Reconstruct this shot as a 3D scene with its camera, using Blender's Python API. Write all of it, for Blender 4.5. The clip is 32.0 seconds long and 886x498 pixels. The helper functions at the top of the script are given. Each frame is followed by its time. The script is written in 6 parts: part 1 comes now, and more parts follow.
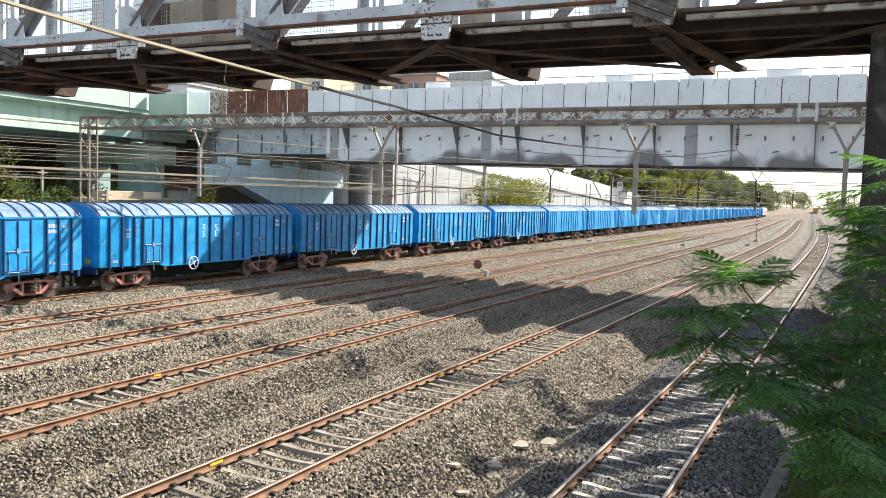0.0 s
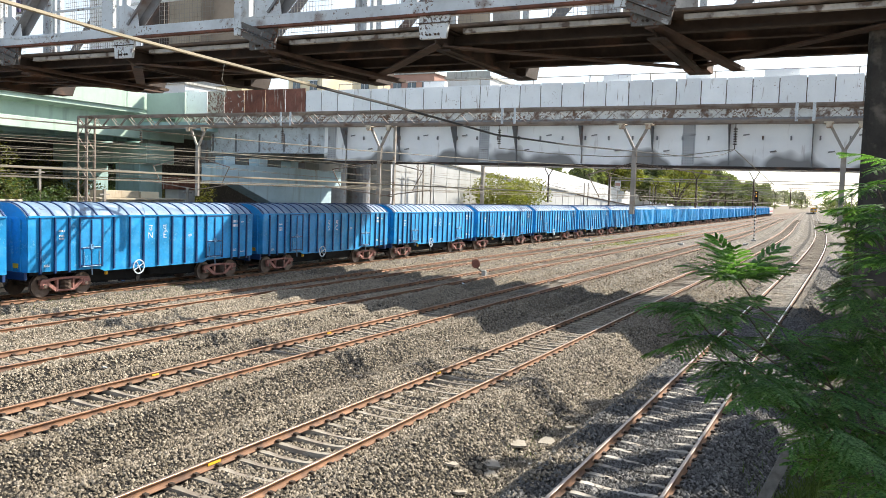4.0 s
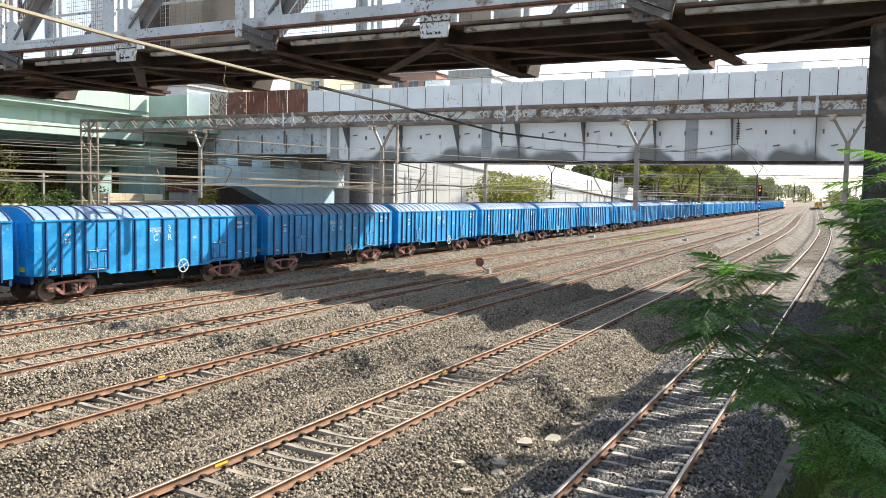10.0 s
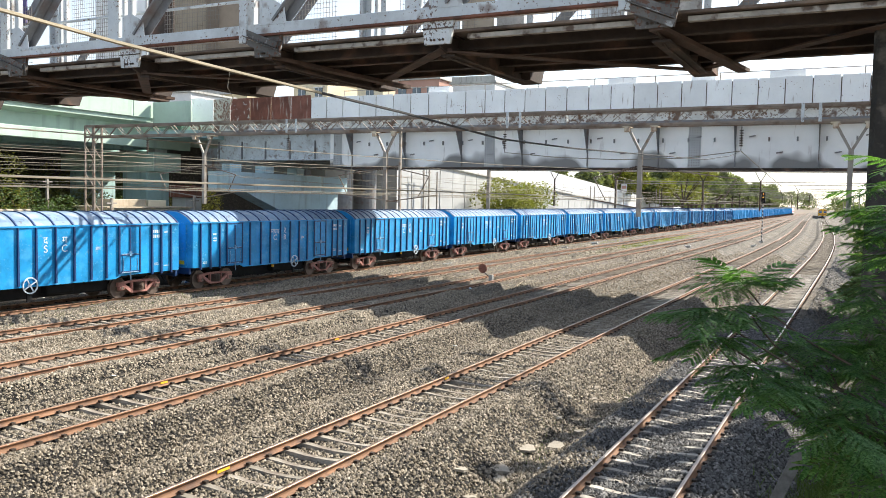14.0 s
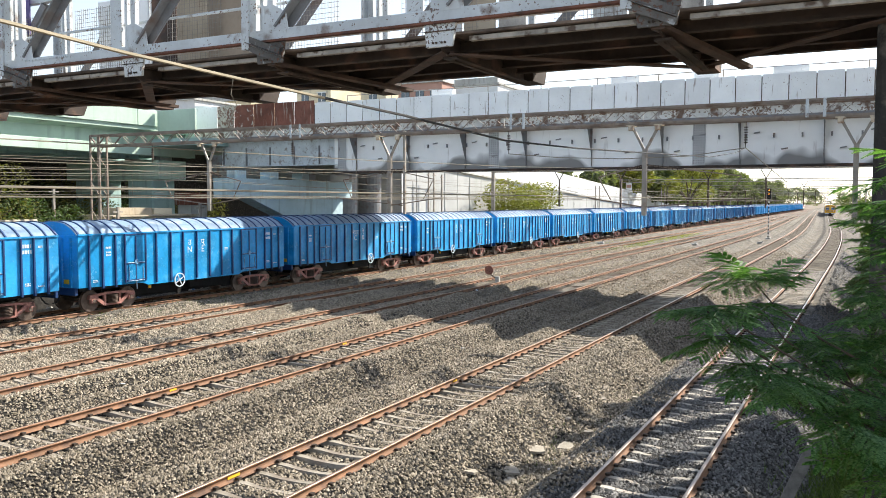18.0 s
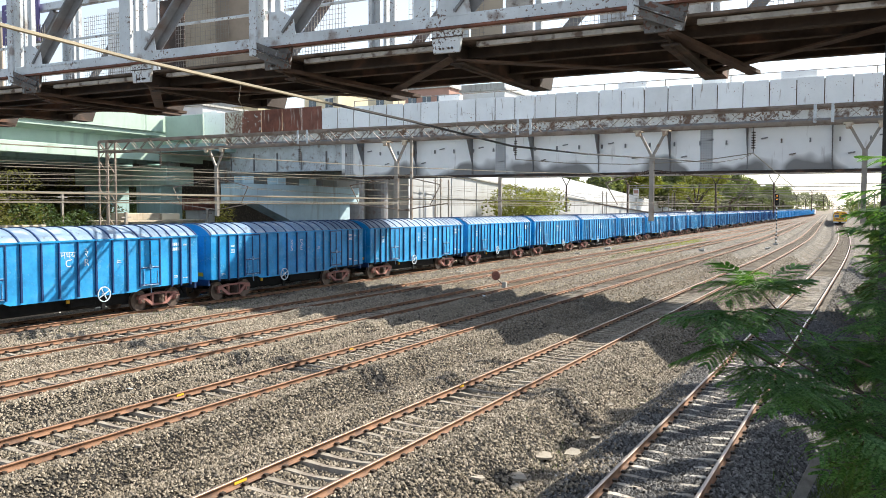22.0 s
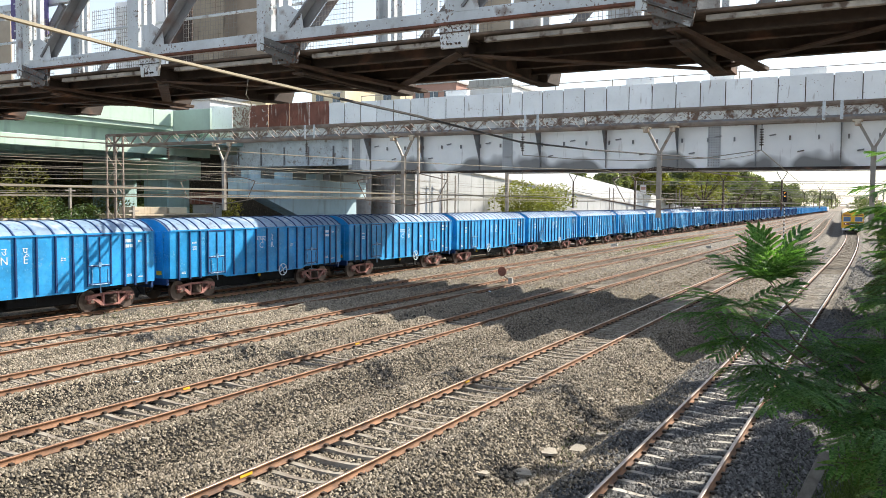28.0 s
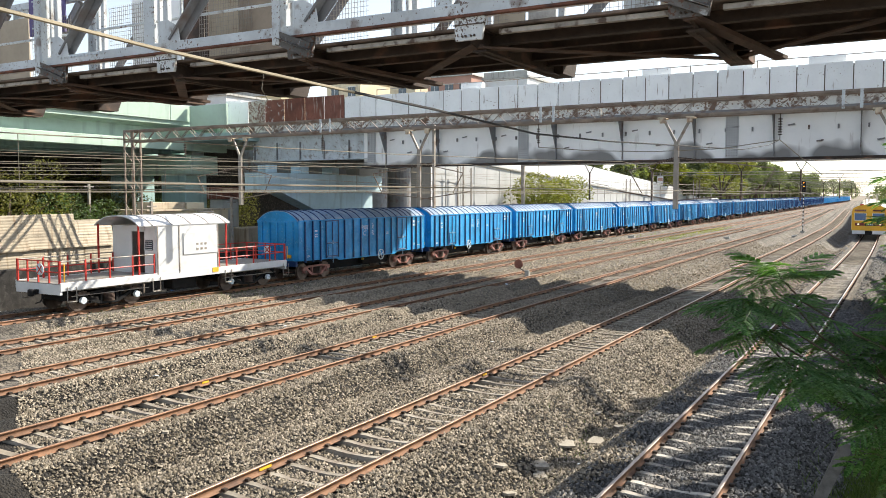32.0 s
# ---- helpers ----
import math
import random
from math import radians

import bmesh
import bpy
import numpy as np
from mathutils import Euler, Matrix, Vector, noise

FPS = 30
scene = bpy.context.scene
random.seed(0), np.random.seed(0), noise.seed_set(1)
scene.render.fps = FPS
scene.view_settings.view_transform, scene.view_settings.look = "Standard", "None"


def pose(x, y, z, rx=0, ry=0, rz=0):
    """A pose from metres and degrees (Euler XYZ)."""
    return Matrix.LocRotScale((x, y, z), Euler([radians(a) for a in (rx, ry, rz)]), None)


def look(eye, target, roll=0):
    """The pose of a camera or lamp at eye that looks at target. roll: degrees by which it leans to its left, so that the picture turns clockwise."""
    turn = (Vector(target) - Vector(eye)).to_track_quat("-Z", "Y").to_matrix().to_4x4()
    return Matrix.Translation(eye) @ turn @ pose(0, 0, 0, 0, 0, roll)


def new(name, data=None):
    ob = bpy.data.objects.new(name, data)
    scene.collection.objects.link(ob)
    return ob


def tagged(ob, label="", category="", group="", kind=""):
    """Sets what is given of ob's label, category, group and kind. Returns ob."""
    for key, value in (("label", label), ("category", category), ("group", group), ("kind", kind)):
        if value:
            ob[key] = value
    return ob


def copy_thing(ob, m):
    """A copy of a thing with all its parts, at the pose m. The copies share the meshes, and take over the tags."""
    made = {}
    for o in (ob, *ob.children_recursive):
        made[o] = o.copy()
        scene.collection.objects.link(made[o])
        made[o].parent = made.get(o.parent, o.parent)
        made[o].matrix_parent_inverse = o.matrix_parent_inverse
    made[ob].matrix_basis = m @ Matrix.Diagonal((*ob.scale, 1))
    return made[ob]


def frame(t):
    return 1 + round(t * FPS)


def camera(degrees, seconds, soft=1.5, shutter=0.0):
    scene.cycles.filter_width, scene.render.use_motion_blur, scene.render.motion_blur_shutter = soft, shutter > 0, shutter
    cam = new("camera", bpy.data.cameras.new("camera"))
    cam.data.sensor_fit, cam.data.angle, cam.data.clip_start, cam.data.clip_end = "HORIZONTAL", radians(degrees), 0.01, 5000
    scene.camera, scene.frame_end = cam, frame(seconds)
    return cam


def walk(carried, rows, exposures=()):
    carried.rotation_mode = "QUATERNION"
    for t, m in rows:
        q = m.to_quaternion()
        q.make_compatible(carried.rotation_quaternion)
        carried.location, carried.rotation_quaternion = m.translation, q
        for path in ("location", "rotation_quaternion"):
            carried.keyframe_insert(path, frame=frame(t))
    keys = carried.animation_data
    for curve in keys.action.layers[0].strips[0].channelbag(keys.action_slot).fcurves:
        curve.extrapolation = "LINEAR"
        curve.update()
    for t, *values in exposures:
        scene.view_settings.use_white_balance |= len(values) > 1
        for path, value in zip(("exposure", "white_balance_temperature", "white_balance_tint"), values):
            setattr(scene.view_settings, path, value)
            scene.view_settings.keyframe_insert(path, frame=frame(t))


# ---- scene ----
EYE = (0.0, 0.0, 5.23)
cam = camera(57.16, 32.0, soft=0.9)
# seconds, yaw to the left of the tracks, pitch, roll
TURNS = [
    (0, 26.878, -3.895, 1.927),
    (0.5, 26.901, -3.857, 1.699),
    (1, 26.953, -3.720, 1.597),
    (1.5, 27.040, -3.714, 1.520),
    (2, 27.020, -3.792, 1.737),
    (2.5, 26.813, -3.871, 2.038),
    (3, 26.774, -3.938, 2.191),
    (3.5, 26.779, -3.963, 2.005),
    (5.5, 26.709, -3.807, 1.897),
    (6, 26.788, -3.805, 1.872),
    (6.5, 26.802, -3.695, 1.896),
    (7, 26.809, -3.714, 1.847),
    (7.5, 26.793, -3.749, 1.753),
    (8, 26.882, -3.786, 1.639),
    (8.5, 26.856, -3.737, 1.547),
    (9, 26.903, -3.869, 1.378),
    (9.5, 26.791, -4.061, 1.280),
    (10, 27.000, -4.028, 1.152),
    (10.5, 26.970, -3.852, 1.107),
    (11, 26.912, -3.836, 1.216),
    (11.5, 26.903, -3.869, 1.378),
    (12, 27.029, -3.812, 1.384),
    (12.5, 27.089, -3.802, 1.421),
    (13, 27.060, -3.822, 1.522),
    (13.5, 27.158, -3.825, 1.491),
    (14, 27.218, -3.589, 1.268),
    (14.5, 27.217, -3.393, 1.018),
    (16.5, 27.525, -3.355, 0.790),
    (17, 27.470, -3.392, 0.637),
    (17.5, 27.547, -3.395, 0.397),
    (18, 27.636, -3.415, 0.182),
    (18.5, 27.734, -3.395, -0.002),
    (19, 27.677, -3.335, -0.119),
    (19.5, 27.656, -3.303, -0.191),
    (20, 27.601, -3.331, -0.127),
    (20.5, 27.627, -3.307, -0.094),
    (21, 27.722, -3.237, -0.034),
    (21.5, 27.828, -3.159, 0.008),
    (22, 28.119, -3.031, 0.195),
    (22.5, 28.417, -2.956, 0.165),
    (23, 28.688, -3.003, 0.112),
    (23.5, 28.612, -3.053, 0.220),
    (24, 28.519, -3.128, 0.394),
    (24.5, 28.562, -3.341, 0.403),
    (25, 28.501, -3.427, 0.410),
    (25.5, 28.440, -3.322, 0.365),
    (27.5, 28.481, -3.297, 0.412),
    (28, 28.567, -3.357, 0.502),
    (28.5, 28.739, -3.439, 0.540),
    (29, 28.920, -3.550, 0.515),
    (29.5, 29.053, -3.660, 0.487),
    (30, 29.123, -3.686, 0.486),
    (30.5, 29.226, -3.735, 0.502),
    (31, 29.241, -3.718, 0.472),
    (31.5, 29.312, -3.692, 0.314),
    (32, 29.712, -3.856, 0.030),
]


def aim(yaw, pitch, roll):
    y, p = radians(yaw), radians(pitch)
    ahead = Vector((-math.sin(y) * math.cos(p), math.cos(y) * math.cos(p), math.sin(p)))
    return look(EYE, Vector(EYE) + ahead, roll)


walk(cam, [(t, aim(a, b, c)) for t, a, b, c in TURNS], exposures=[(0.0, 1.08, 6600, 9), (18.0, 1.05, 6550, 9), (26.0, 1.0, 6550, 9), (32.0, 0.96, 6700, 9)])

# ---- light ----
SUN = Vector((0.69, 1.1, 1.0)).normalized()
world = bpy.data.worlds.new("sky")
scene.world = world
world.use_nodes = True
wn = world.node_tree.nodes
sky = wn.new("ShaderNodeTexSky")
sky.sky_type = "NISHITA"
sky.sun_disc = False
sky.sun_elevation = math.asin(SUN.z)
sky.sun_rotation = math.atan2(SUN.x, SUN.y)
sky.air_density, sky.dust_density, sky.ozone_density = 1.0, 0.7, 2.0
haze = wn.new("ShaderNodeHueSaturation")
haze.inputs["Saturation"].default_value = 0.6
world.node_tree.links.new(sky.outputs[0], haze.inputs["Color"])
world.node_tree.links.new(haze.outputs[0], wn["Background"].inputs[0])
wn["Background"].inputs[1].default_value = 0.125
sun = new("sun", bpy.data.lights.new("sun", "SUN"))
sun.data.energy, sun.data.angle, sun.data.color = 4.8, radians(0.6), (1.0, 0.93, 0.82)
sun.matrix_world = look(SUN * 100, (0, 0, 0))

# ---- materials ----
MATS = {}


def material(name, base, rough=0.8, metal=0.0, spec=0.5, var=0.25, scale=3.0, stain=None, stain_amt=0.0, stain_scale=1.2,
             bump=0.1, bump_scale=40.0, island=0.0, obrand=0.0, streak=False, voro=0.0, voro_scale=16.0, emit=None, space="Object", hard=0.0, chips=None):
    """A surface: base colour with broad and fine variation, stains of a second colour, relief."""
    if name in MATS:
        return MATS[name]
    m = bpy.data.materials.new(name)
    MATS[name] = m
    m.use_nodes = True
    nt = m.node_tree
    n, l = nt.nodes, nt.links
    b = n["Principled BSDF"]
    b.inputs["Roughness"].default_value = rough
    b.inputs["Metallic"].default_value = metal
    b.inputs["Specular IOR Level"].default_value = spec
    if space == "Object":
        co = n.new("ShaderNodeTexCoord").outputs["Object"]
    else:
        co = n.new("ShaderNodeNewGeometry").outputs["Position"]

    def noise_tex(s, detail=4.0, vec=None):
        t = n.new("ShaderNodeTexNoise")
        t.inputs["Scale"].default_value, t.inputs["Detail"].default_value = s, detail
        l.new(vec or co, t.inputs["Vector"])
        return t.outputs["Fac"]

    def mix(kind, a, c, f):
        x = n.new("ShaderNodeMix")
        x.data_type, x.blend_type = "RGBA", kind
        for sock, val in ((x.inputs[6], a), (x.inputs[7], c)):
            if isinstance(val, tuple):
                sock.default_value = (*val, 1)
            else:
                l.new(val, sock)
        if isinstance(f, float):
            x.inputs[0].default_value = f
        else:
            l.new(f, x.inputs[0])
        return x.outputs[2]

    def ramp(v, lo, hi, a=0.0, c=1.0):
        r = n.new("ShaderNodeMapRange")
        l.new(v, r.inputs[0])
        for i, val in enumerate((lo, hi, a, c)):
            r.inputs[i + 1].default_value = val
        return r.outputs[0]

    dark = tuple(c * (1 - var) for c in base)
    light = tuple(min(1, c * (1 + var)) for c in base)
    col = mix("MIX", dark, light, ramp(noise_tex(scale), 0.3, 0.7))
    fine = noise_tex(scale * 9, 3.0)
    col = mix("MULTIPLY", col, (0.72, 0.72, 0.72), ramp(fine, 0.45, 0.75, 0.0, min(1.0, var * 2)))
    if island or obrand:
        if island:
            rnd = n.new("ShaderNodeNewGeometry").outputs["Random Per Island"]
        else:
            rnd = n.new("ShaderNodeObjectInfo").outputs["Random"]
        amt = max(island, obrand)
        hsv = n.new("ShaderNodeHueSaturation")
        l.new(ramp(rnd, 0, 1, 1 - amt, 1 + amt), hsv.inputs["Value"])
        l.new(ramp(rnd, 0, 1, 1 + amt * 0.3, 1 - amt * 0.3), hsv.inputs["Saturation"])
        l.new(col, hsv.inputs["Color"])
        col = hsv.outputs[0]
    if stain:
        vec = co
        if streak:
            mp = n.new("ShaderNodeMapping")
            mp.inputs["Scale"].default_value = (3.0, 3.0, 0.35)
            l.new(co, mp.inputs[0])
            vec = mp.outputs[0]
        lo_, hi_ = 0.62 - 0.25 * stain_amt, 0.78 - 0.2 * stain_amt
        f = ramp(noise_tex(stain_scale, 6.0, vec), lo_ + hard * 0.5 * (hi_ - lo_), hi_ - hard * 0.4 * (hi_ - lo_), 0.0, 0.9)
        col = mix("MIX", col, stain, f)
    if chips:
        # flaked spots, in drifts
        tint, amt, size = chips
        drift = ramp(noise_tex(size * 0.12, 2.0), 0.35, 0.65, 0.0, 0.14)
        add = n.new("ShaderNodeMath")
        l.new(noise_tex(size, 7.0), add.inputs[0])
        l.new(drift, add.inputs[1])
        col = mix("MIX", col, tint, ramp(add.outputs[0], 0.80 - amt, 0.835 - amt, 0.0, 0.92))
    height = noise_tex(bump_scale, 3.0)
    if voro:
        v = n.new("ShaderNodeTexVoronoi")
        v.inputs["Scale"].default_value = voro_scale
        l.new(co, v.inputs["Vector"])
        col = mix("MULTIPLY", col, (0.25, 0.25, 0.25), ramp(v.outputs["Distance"], 0.45, 0.8, 0.0, voro))
        vc = n.new("ShaderNodeSeparateColor")
        l.new(v.outputs["Color"], vc.inputs[0])
        col = mix("MULTIPLY", col, (0.45, 0.45, 0.47), ramp(vc.outputs[0], 0.2, 1.0, 0.0, voro))
        hsub = n.new("ShaderNodeMath")
        hsub.operation = "SUBTRACT"
        l.new(height, hsub.inputs[0])
        l.new(v.outputs["Distance"], hsub.inputs[1])
        height = hsub.outputs[0]
    l.new(col, b.inputs["Base Color"])
    if bump:
        bp = n.new("ShaderNodeBump")
        bp.inputs["Strength"].default_value = min(1.0, bump * 2)
        bp.inputs["Distance"].default_value = 0.02 if not voro else 0.05
        l.new(height, bp.inputs["Height"])
        l.new(bp.outputs[0], b.inputs["Normal"])
    if emit:
        b.inputs["Emission Color"].default_value = (*emit[0], 1)
        b.inputs["Emission Strength"].default_value = emit[1]
    return m


M_BALLAST = material("ballast_bed", (0.235, 0.208, 0.17), 0.95, var=0.35, scale=0.5, bump=0.4, voro=0.95, voro_scale=13, space="World",
                     stain=(0.19, 0.155, 0.11), stain_amt=0.5, stain_scale=0.35)
M_STONE = material("ballast_stone", (0.222, 0.188, 0.140), 0.9, var=0.25, scale=20, bump=0.2, island=0.6)
M_DUSTSTONE = material("dusty_ballast_stone", (0.29, 0.248, 0.187), 0.9, var=0.25, scale=20, bump=0.2, island=0.5)
M_GREYSTONE = material("dark_grey_ballast_stone", (0.125, 0.122, 0.118), 0.9, var=0.25, scale=20, bump=0.2, island=0.6)
# Near-black colour stands in for the shade between loose stones.
M_BEDDARK = material("shade_dark_ballast_gaps", (0.032, 0.028, 0.023), 0.95, var=0.35, scale=0.8, bump=0.4, voro=0.8, voro_scale=18, space="World")
M_RAIL = material("rail_rust", (0.225, 0.118, 0.066), 0.75, 0.2, var=0.3, scale=1.2, stain=(0.09, 0.05, 0.035), stain_amt=0.5, stain_scale=2.5, bump=0.1)
M_RAILTOP = material("rail_worn_top", (0.27, 0.155, 0.10), 0.5, 0.5, var=0.15, scale=3, bump=0.02)
M_HALF = material("rail_half_polished_top", (0.36, 0.25, 0.18), 0.4, 0.7, var=0.15, scale=3, bump=0.0)
M_SHINY = material("rail_polished_top", (0.44, 0.37, 0.32), 0.36, 0.8, var=0.05, scale=3, bump=0.0)
M_SLEEPER = material("concrete_sleeper", (0.31, 0.28, 0.23), 0.9, var=0.2, scale=2, stain=(0.17, 0.13, 0.10), stain_amt=0.5, stain_scale=1.5, bump=0.2, obrand=0.2)
M_PALESLEEPER = material("clean_concrete_sleeper", (0.42, 0.39, 0.34), 0.9, var=0.2, scale=2, stain=(0.26, 0.21, 0.16), stain_amt=0.4, stain_scale=1.5, bump=0.2, obrand=0.25)
M_CLIP = material("rail_clip", (0.06, 0.045, 0.035), 0.7, 0.4, var=0.3, scale=5)
M_WPAINT = material("white_steel_paint", (0.88, 0.90, 0.91), 0.5, var=0.06, scale=0.8, stain=(0.34, 0.28, 0.25), stain_amt=0.06, stain_scale=2.6, streak=True, hard=0.5, bump=0.04, obrand=0.08, chips=((0.22, 0.13, 0.09), 0.035, 13.0))
M_GREYPAINT = material("grey_steel_paint", (0.55, 0.59, 0.615), 0.55, var=0.16, scale=1.6, stain=(0.24, 0.20, 0.18), stain_amt=0.3, stain_scale=3.5, hard=0.4, bump=0.06, chips=((0.13, 0.08, 0.06), 0.09, 26.0))
M_WEB = material("girder_web_paint", (0.90, 0.90, 0.895), 0.45, var=0.06, scale=0.3, stain=(0.5, 0.46, 0.44), stain_amt=0.08, stain_scale=1.6, streak=True, hard=0.3, bump=0.03)
# Grey paint with rust stains, darkened to put the steel's shade into the colour.
M_BRACKET = material("shade_dark_bracket_paint", (0.20, 0.205, 0.215), 0.6, var=0.25, scale=2, stain=(0.12, 0.07, 0.05), stain_amt=0.5, stain_scale=2, bump=0.06)
M_FASCIA = material("rust_streaked_white_fascia", (0.74, 0.73, 0.70), 0.7, var=0.15, scale=1.5, stain=(0.13, 0.062, 0.036), stain_amt=0.62, stain_scale=1.7, hard=0.5, bump=0.1, chips=((0.17, 0.09, 0.05), 0.17, 7.0))
M_BOOM = material("rusty_boom_steel", (0.25, 0.205, 0.17), 0.75, 0.1, var=0.25, scale=1.5, stain=(0.12, 0.065, 0.04), stain_amt=0.4, stain_scale=2, bump=0.05)
M_FLAKE = material("flaking_white_plate", (0.64, 0.67, 0.68), 0.6, var=0.15, scale=4, stain=(0.12, 0.07, 0.05), stain_amt=0.2, stain_scale=7, hard=0.4, bump=0.15, chips=((0.10, 0.06, 0.045), 0.15, 30.0))
M_RUST = material("rusted_sheet", (0.20, 0.075, 0.05), 0.85, var=0.35, scale=1.2, stain=(0.42, 0.36, 0.30), stain_amt=0.25, stain_scale=2.2, streak=True, hard=0.4, bump=0.15, obrand=0.25, chips=((0.10, 0.038, 0.028), 0.12, 14.0))
M_DARKST = material("dark_deck_steel", (0.065, 0.048, 0.04), 0.8, 0.2, var=0.4, scale=1.5, stain=(0.22, 0.12, 0.08), stain_amt=0.3, stain_scale=1.5, bump=0.1)
M_PALECONC = material("pale_concrete_edge", (0.44, 0.42, 0.39), 0.9, var=0.3, scale=3, stain=(0.09, 0.06, 0.045), stain_amt=0.55, stain_scale=5.0, hard=0.6, bump=0.15)
M_CONC = material("concrete", (0.42, 0.42, 0.40), 0.9, var=0.15, scale=0.4, stain=(0.2, 0.19, 0.17), stain_amt=0.35, stain_scale=0.6, streak=True, bump=0.08)
M_BLUECONC = material("blue_grey_painted_concrete", (0.40, 0.53, 0.58), 0.85, var=0.12, scale=0.5, stain=(0.25, 0.31, 0.33), stain_amt=0.3, stain_scale=0.7, streak=True, bump=0.06)
M_GREEN = material("pale_green_painted_concrete", (0.45, 0.58, 0.485), 0.8, var=0.1, scale=0.4, stain=(0.30, 0.37, 0.33), stain_amt=0.3, stain_scale=0.5, streak=True, bump=0.06)
M_TEAL = material("teal_painted_concrete", (0.36, 0.52, 0.51), 0.85, var=0.12, scale=0.5, stain=(0.19, 0.28, 0.28), stain_amt=0.3, stain_scale=0.6, streak=True, bump=0.06)
M_WALL = material("limewashed_retaining_wall", (0.42, 0.425, 0.42), 0.9, var=0.15, scale=0.12, stain=(0.36, 0.37, 0.35), stain_amt=0.35, stain_scale=0.2, streak=True, bump=0.06)
M_BLUE = material("blue_wagon_paint", (0.020, 0.275, 0.60), 0.42, spec=0.25, var=0.28, scale=0.7, stain=(0.06, 0.34, 0.64), stain_amt=0.3, stain_scale=1.6, bump=0.05, bump_scale=6, obrand=0.06, chips=((0.10, 0.33, 0.56), 0.09, 9.0))
# Navy well below the wall blue: the ribs' shadow sides are in the colour.
M_BLUEDK = material("shade_navy_rib_paint", (0.005, 0.040, 0.145), 0.5, var=0.2, scale=1.5, bump=0.03)
# Mottled wear, on a blue paled to carry the sun's sheen.
M_ROOF = material("weathered_sheen_pale_roof_paint", (0.21, 0.31, 0.43), 0.42, var=0.2, scale=0.6, stain=(0.40, 0.45, 0.50), stain_amt=0.45, stain_scale=1.3, hard=0.3, bump=0.05, bump_scale=5, chips=((0.16, 0.19, 0.23), 0.11, 6.0))
M_BOGIE = material("red_oxide_bogie", (0.38, 0.175, 0.145), 0.8, var=0.3, scale=3, stain=(0.12, 0.07, 0.055), stain_amt=0.35, stain_scale=3, bump=0.1)
M_WHEEL = material("wheel_steel", (0.16, 0.12, 0.10), 0.55, 0.6, var=0.3, scale=4, bump=0.05)
M_UNDER = material("underframe_black", (0.013, 0.013, 0.014), 0.8, spec=0.2, var=0.3, scale=3, bump=0.05)
M_MARK = material("white_marking_paint", (0.60, 0.68, 0.75), 0.7, var=0.3, scale=9, bump=0.0)
M_GALV = material("galvanised_steel", (0.31, 0.285, 0.255), 0.65, 0.15, var=0.2, scale=2, stain=(0.22, 0.14, 0.09), stain_amt=0.3, stain_scale=3, bump=0.05)
M_WIRE = material("overhead_wire", (0.26, 0.23, 0.18), 0.5, 0.5, var=0.2, scale=2, bump=0.0)
M_CABLE = material("insulated_cable", (0.34, 0.29, 0.20), 0.6, var=0.2, scale=2, bump=0.0)
# Black for the cable stretch that lies in the footbridge's shadow.
M_SHADOWCABLE = material("shadow_black_cable", (0.02, 0.02, 0.022), 0.6, var=0.2, scale=2, bump=0.0)
M_WHITE = material("white_van_paint", (0.66, 0.67, 0.68), 0.45, var=0.06, scale=0.8, stain=(0.6, 0.58, 0.54), stain_amt=0.2, stain_scale=1.5, bump=0.02)
M_RED = material("red_rail_paint", (0.50, 0.035, 0.025), 0.5, var=0.15, scale=3, bump=0.02)
M_YEL = material("yellow_paint", (0.80, 0.45, 0.03), 0.5, var=0.1, scale=2, bump=0.02)
M_GLASS = material("dark_glass", (0.03, 0.05, 0.07), 0.08, spec=0.8, var=0.1, scale=2, bump=0.0)
M_BARK = material("bark", (0.10, 0.075, 0.055), 0.95, var=0.35, scale=4, bump=0.4, bump_scale=14)
# Base deepened to near-black for the column's shaded side and the added back wall.
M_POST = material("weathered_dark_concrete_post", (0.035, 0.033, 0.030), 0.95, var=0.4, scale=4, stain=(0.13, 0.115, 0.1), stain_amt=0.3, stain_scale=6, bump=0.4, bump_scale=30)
M_EARTH = material("dry_earth", (0.20, 0.16, 0.115), 0.95, var=0.3, scale=0.3, bump=0.2, space="World")


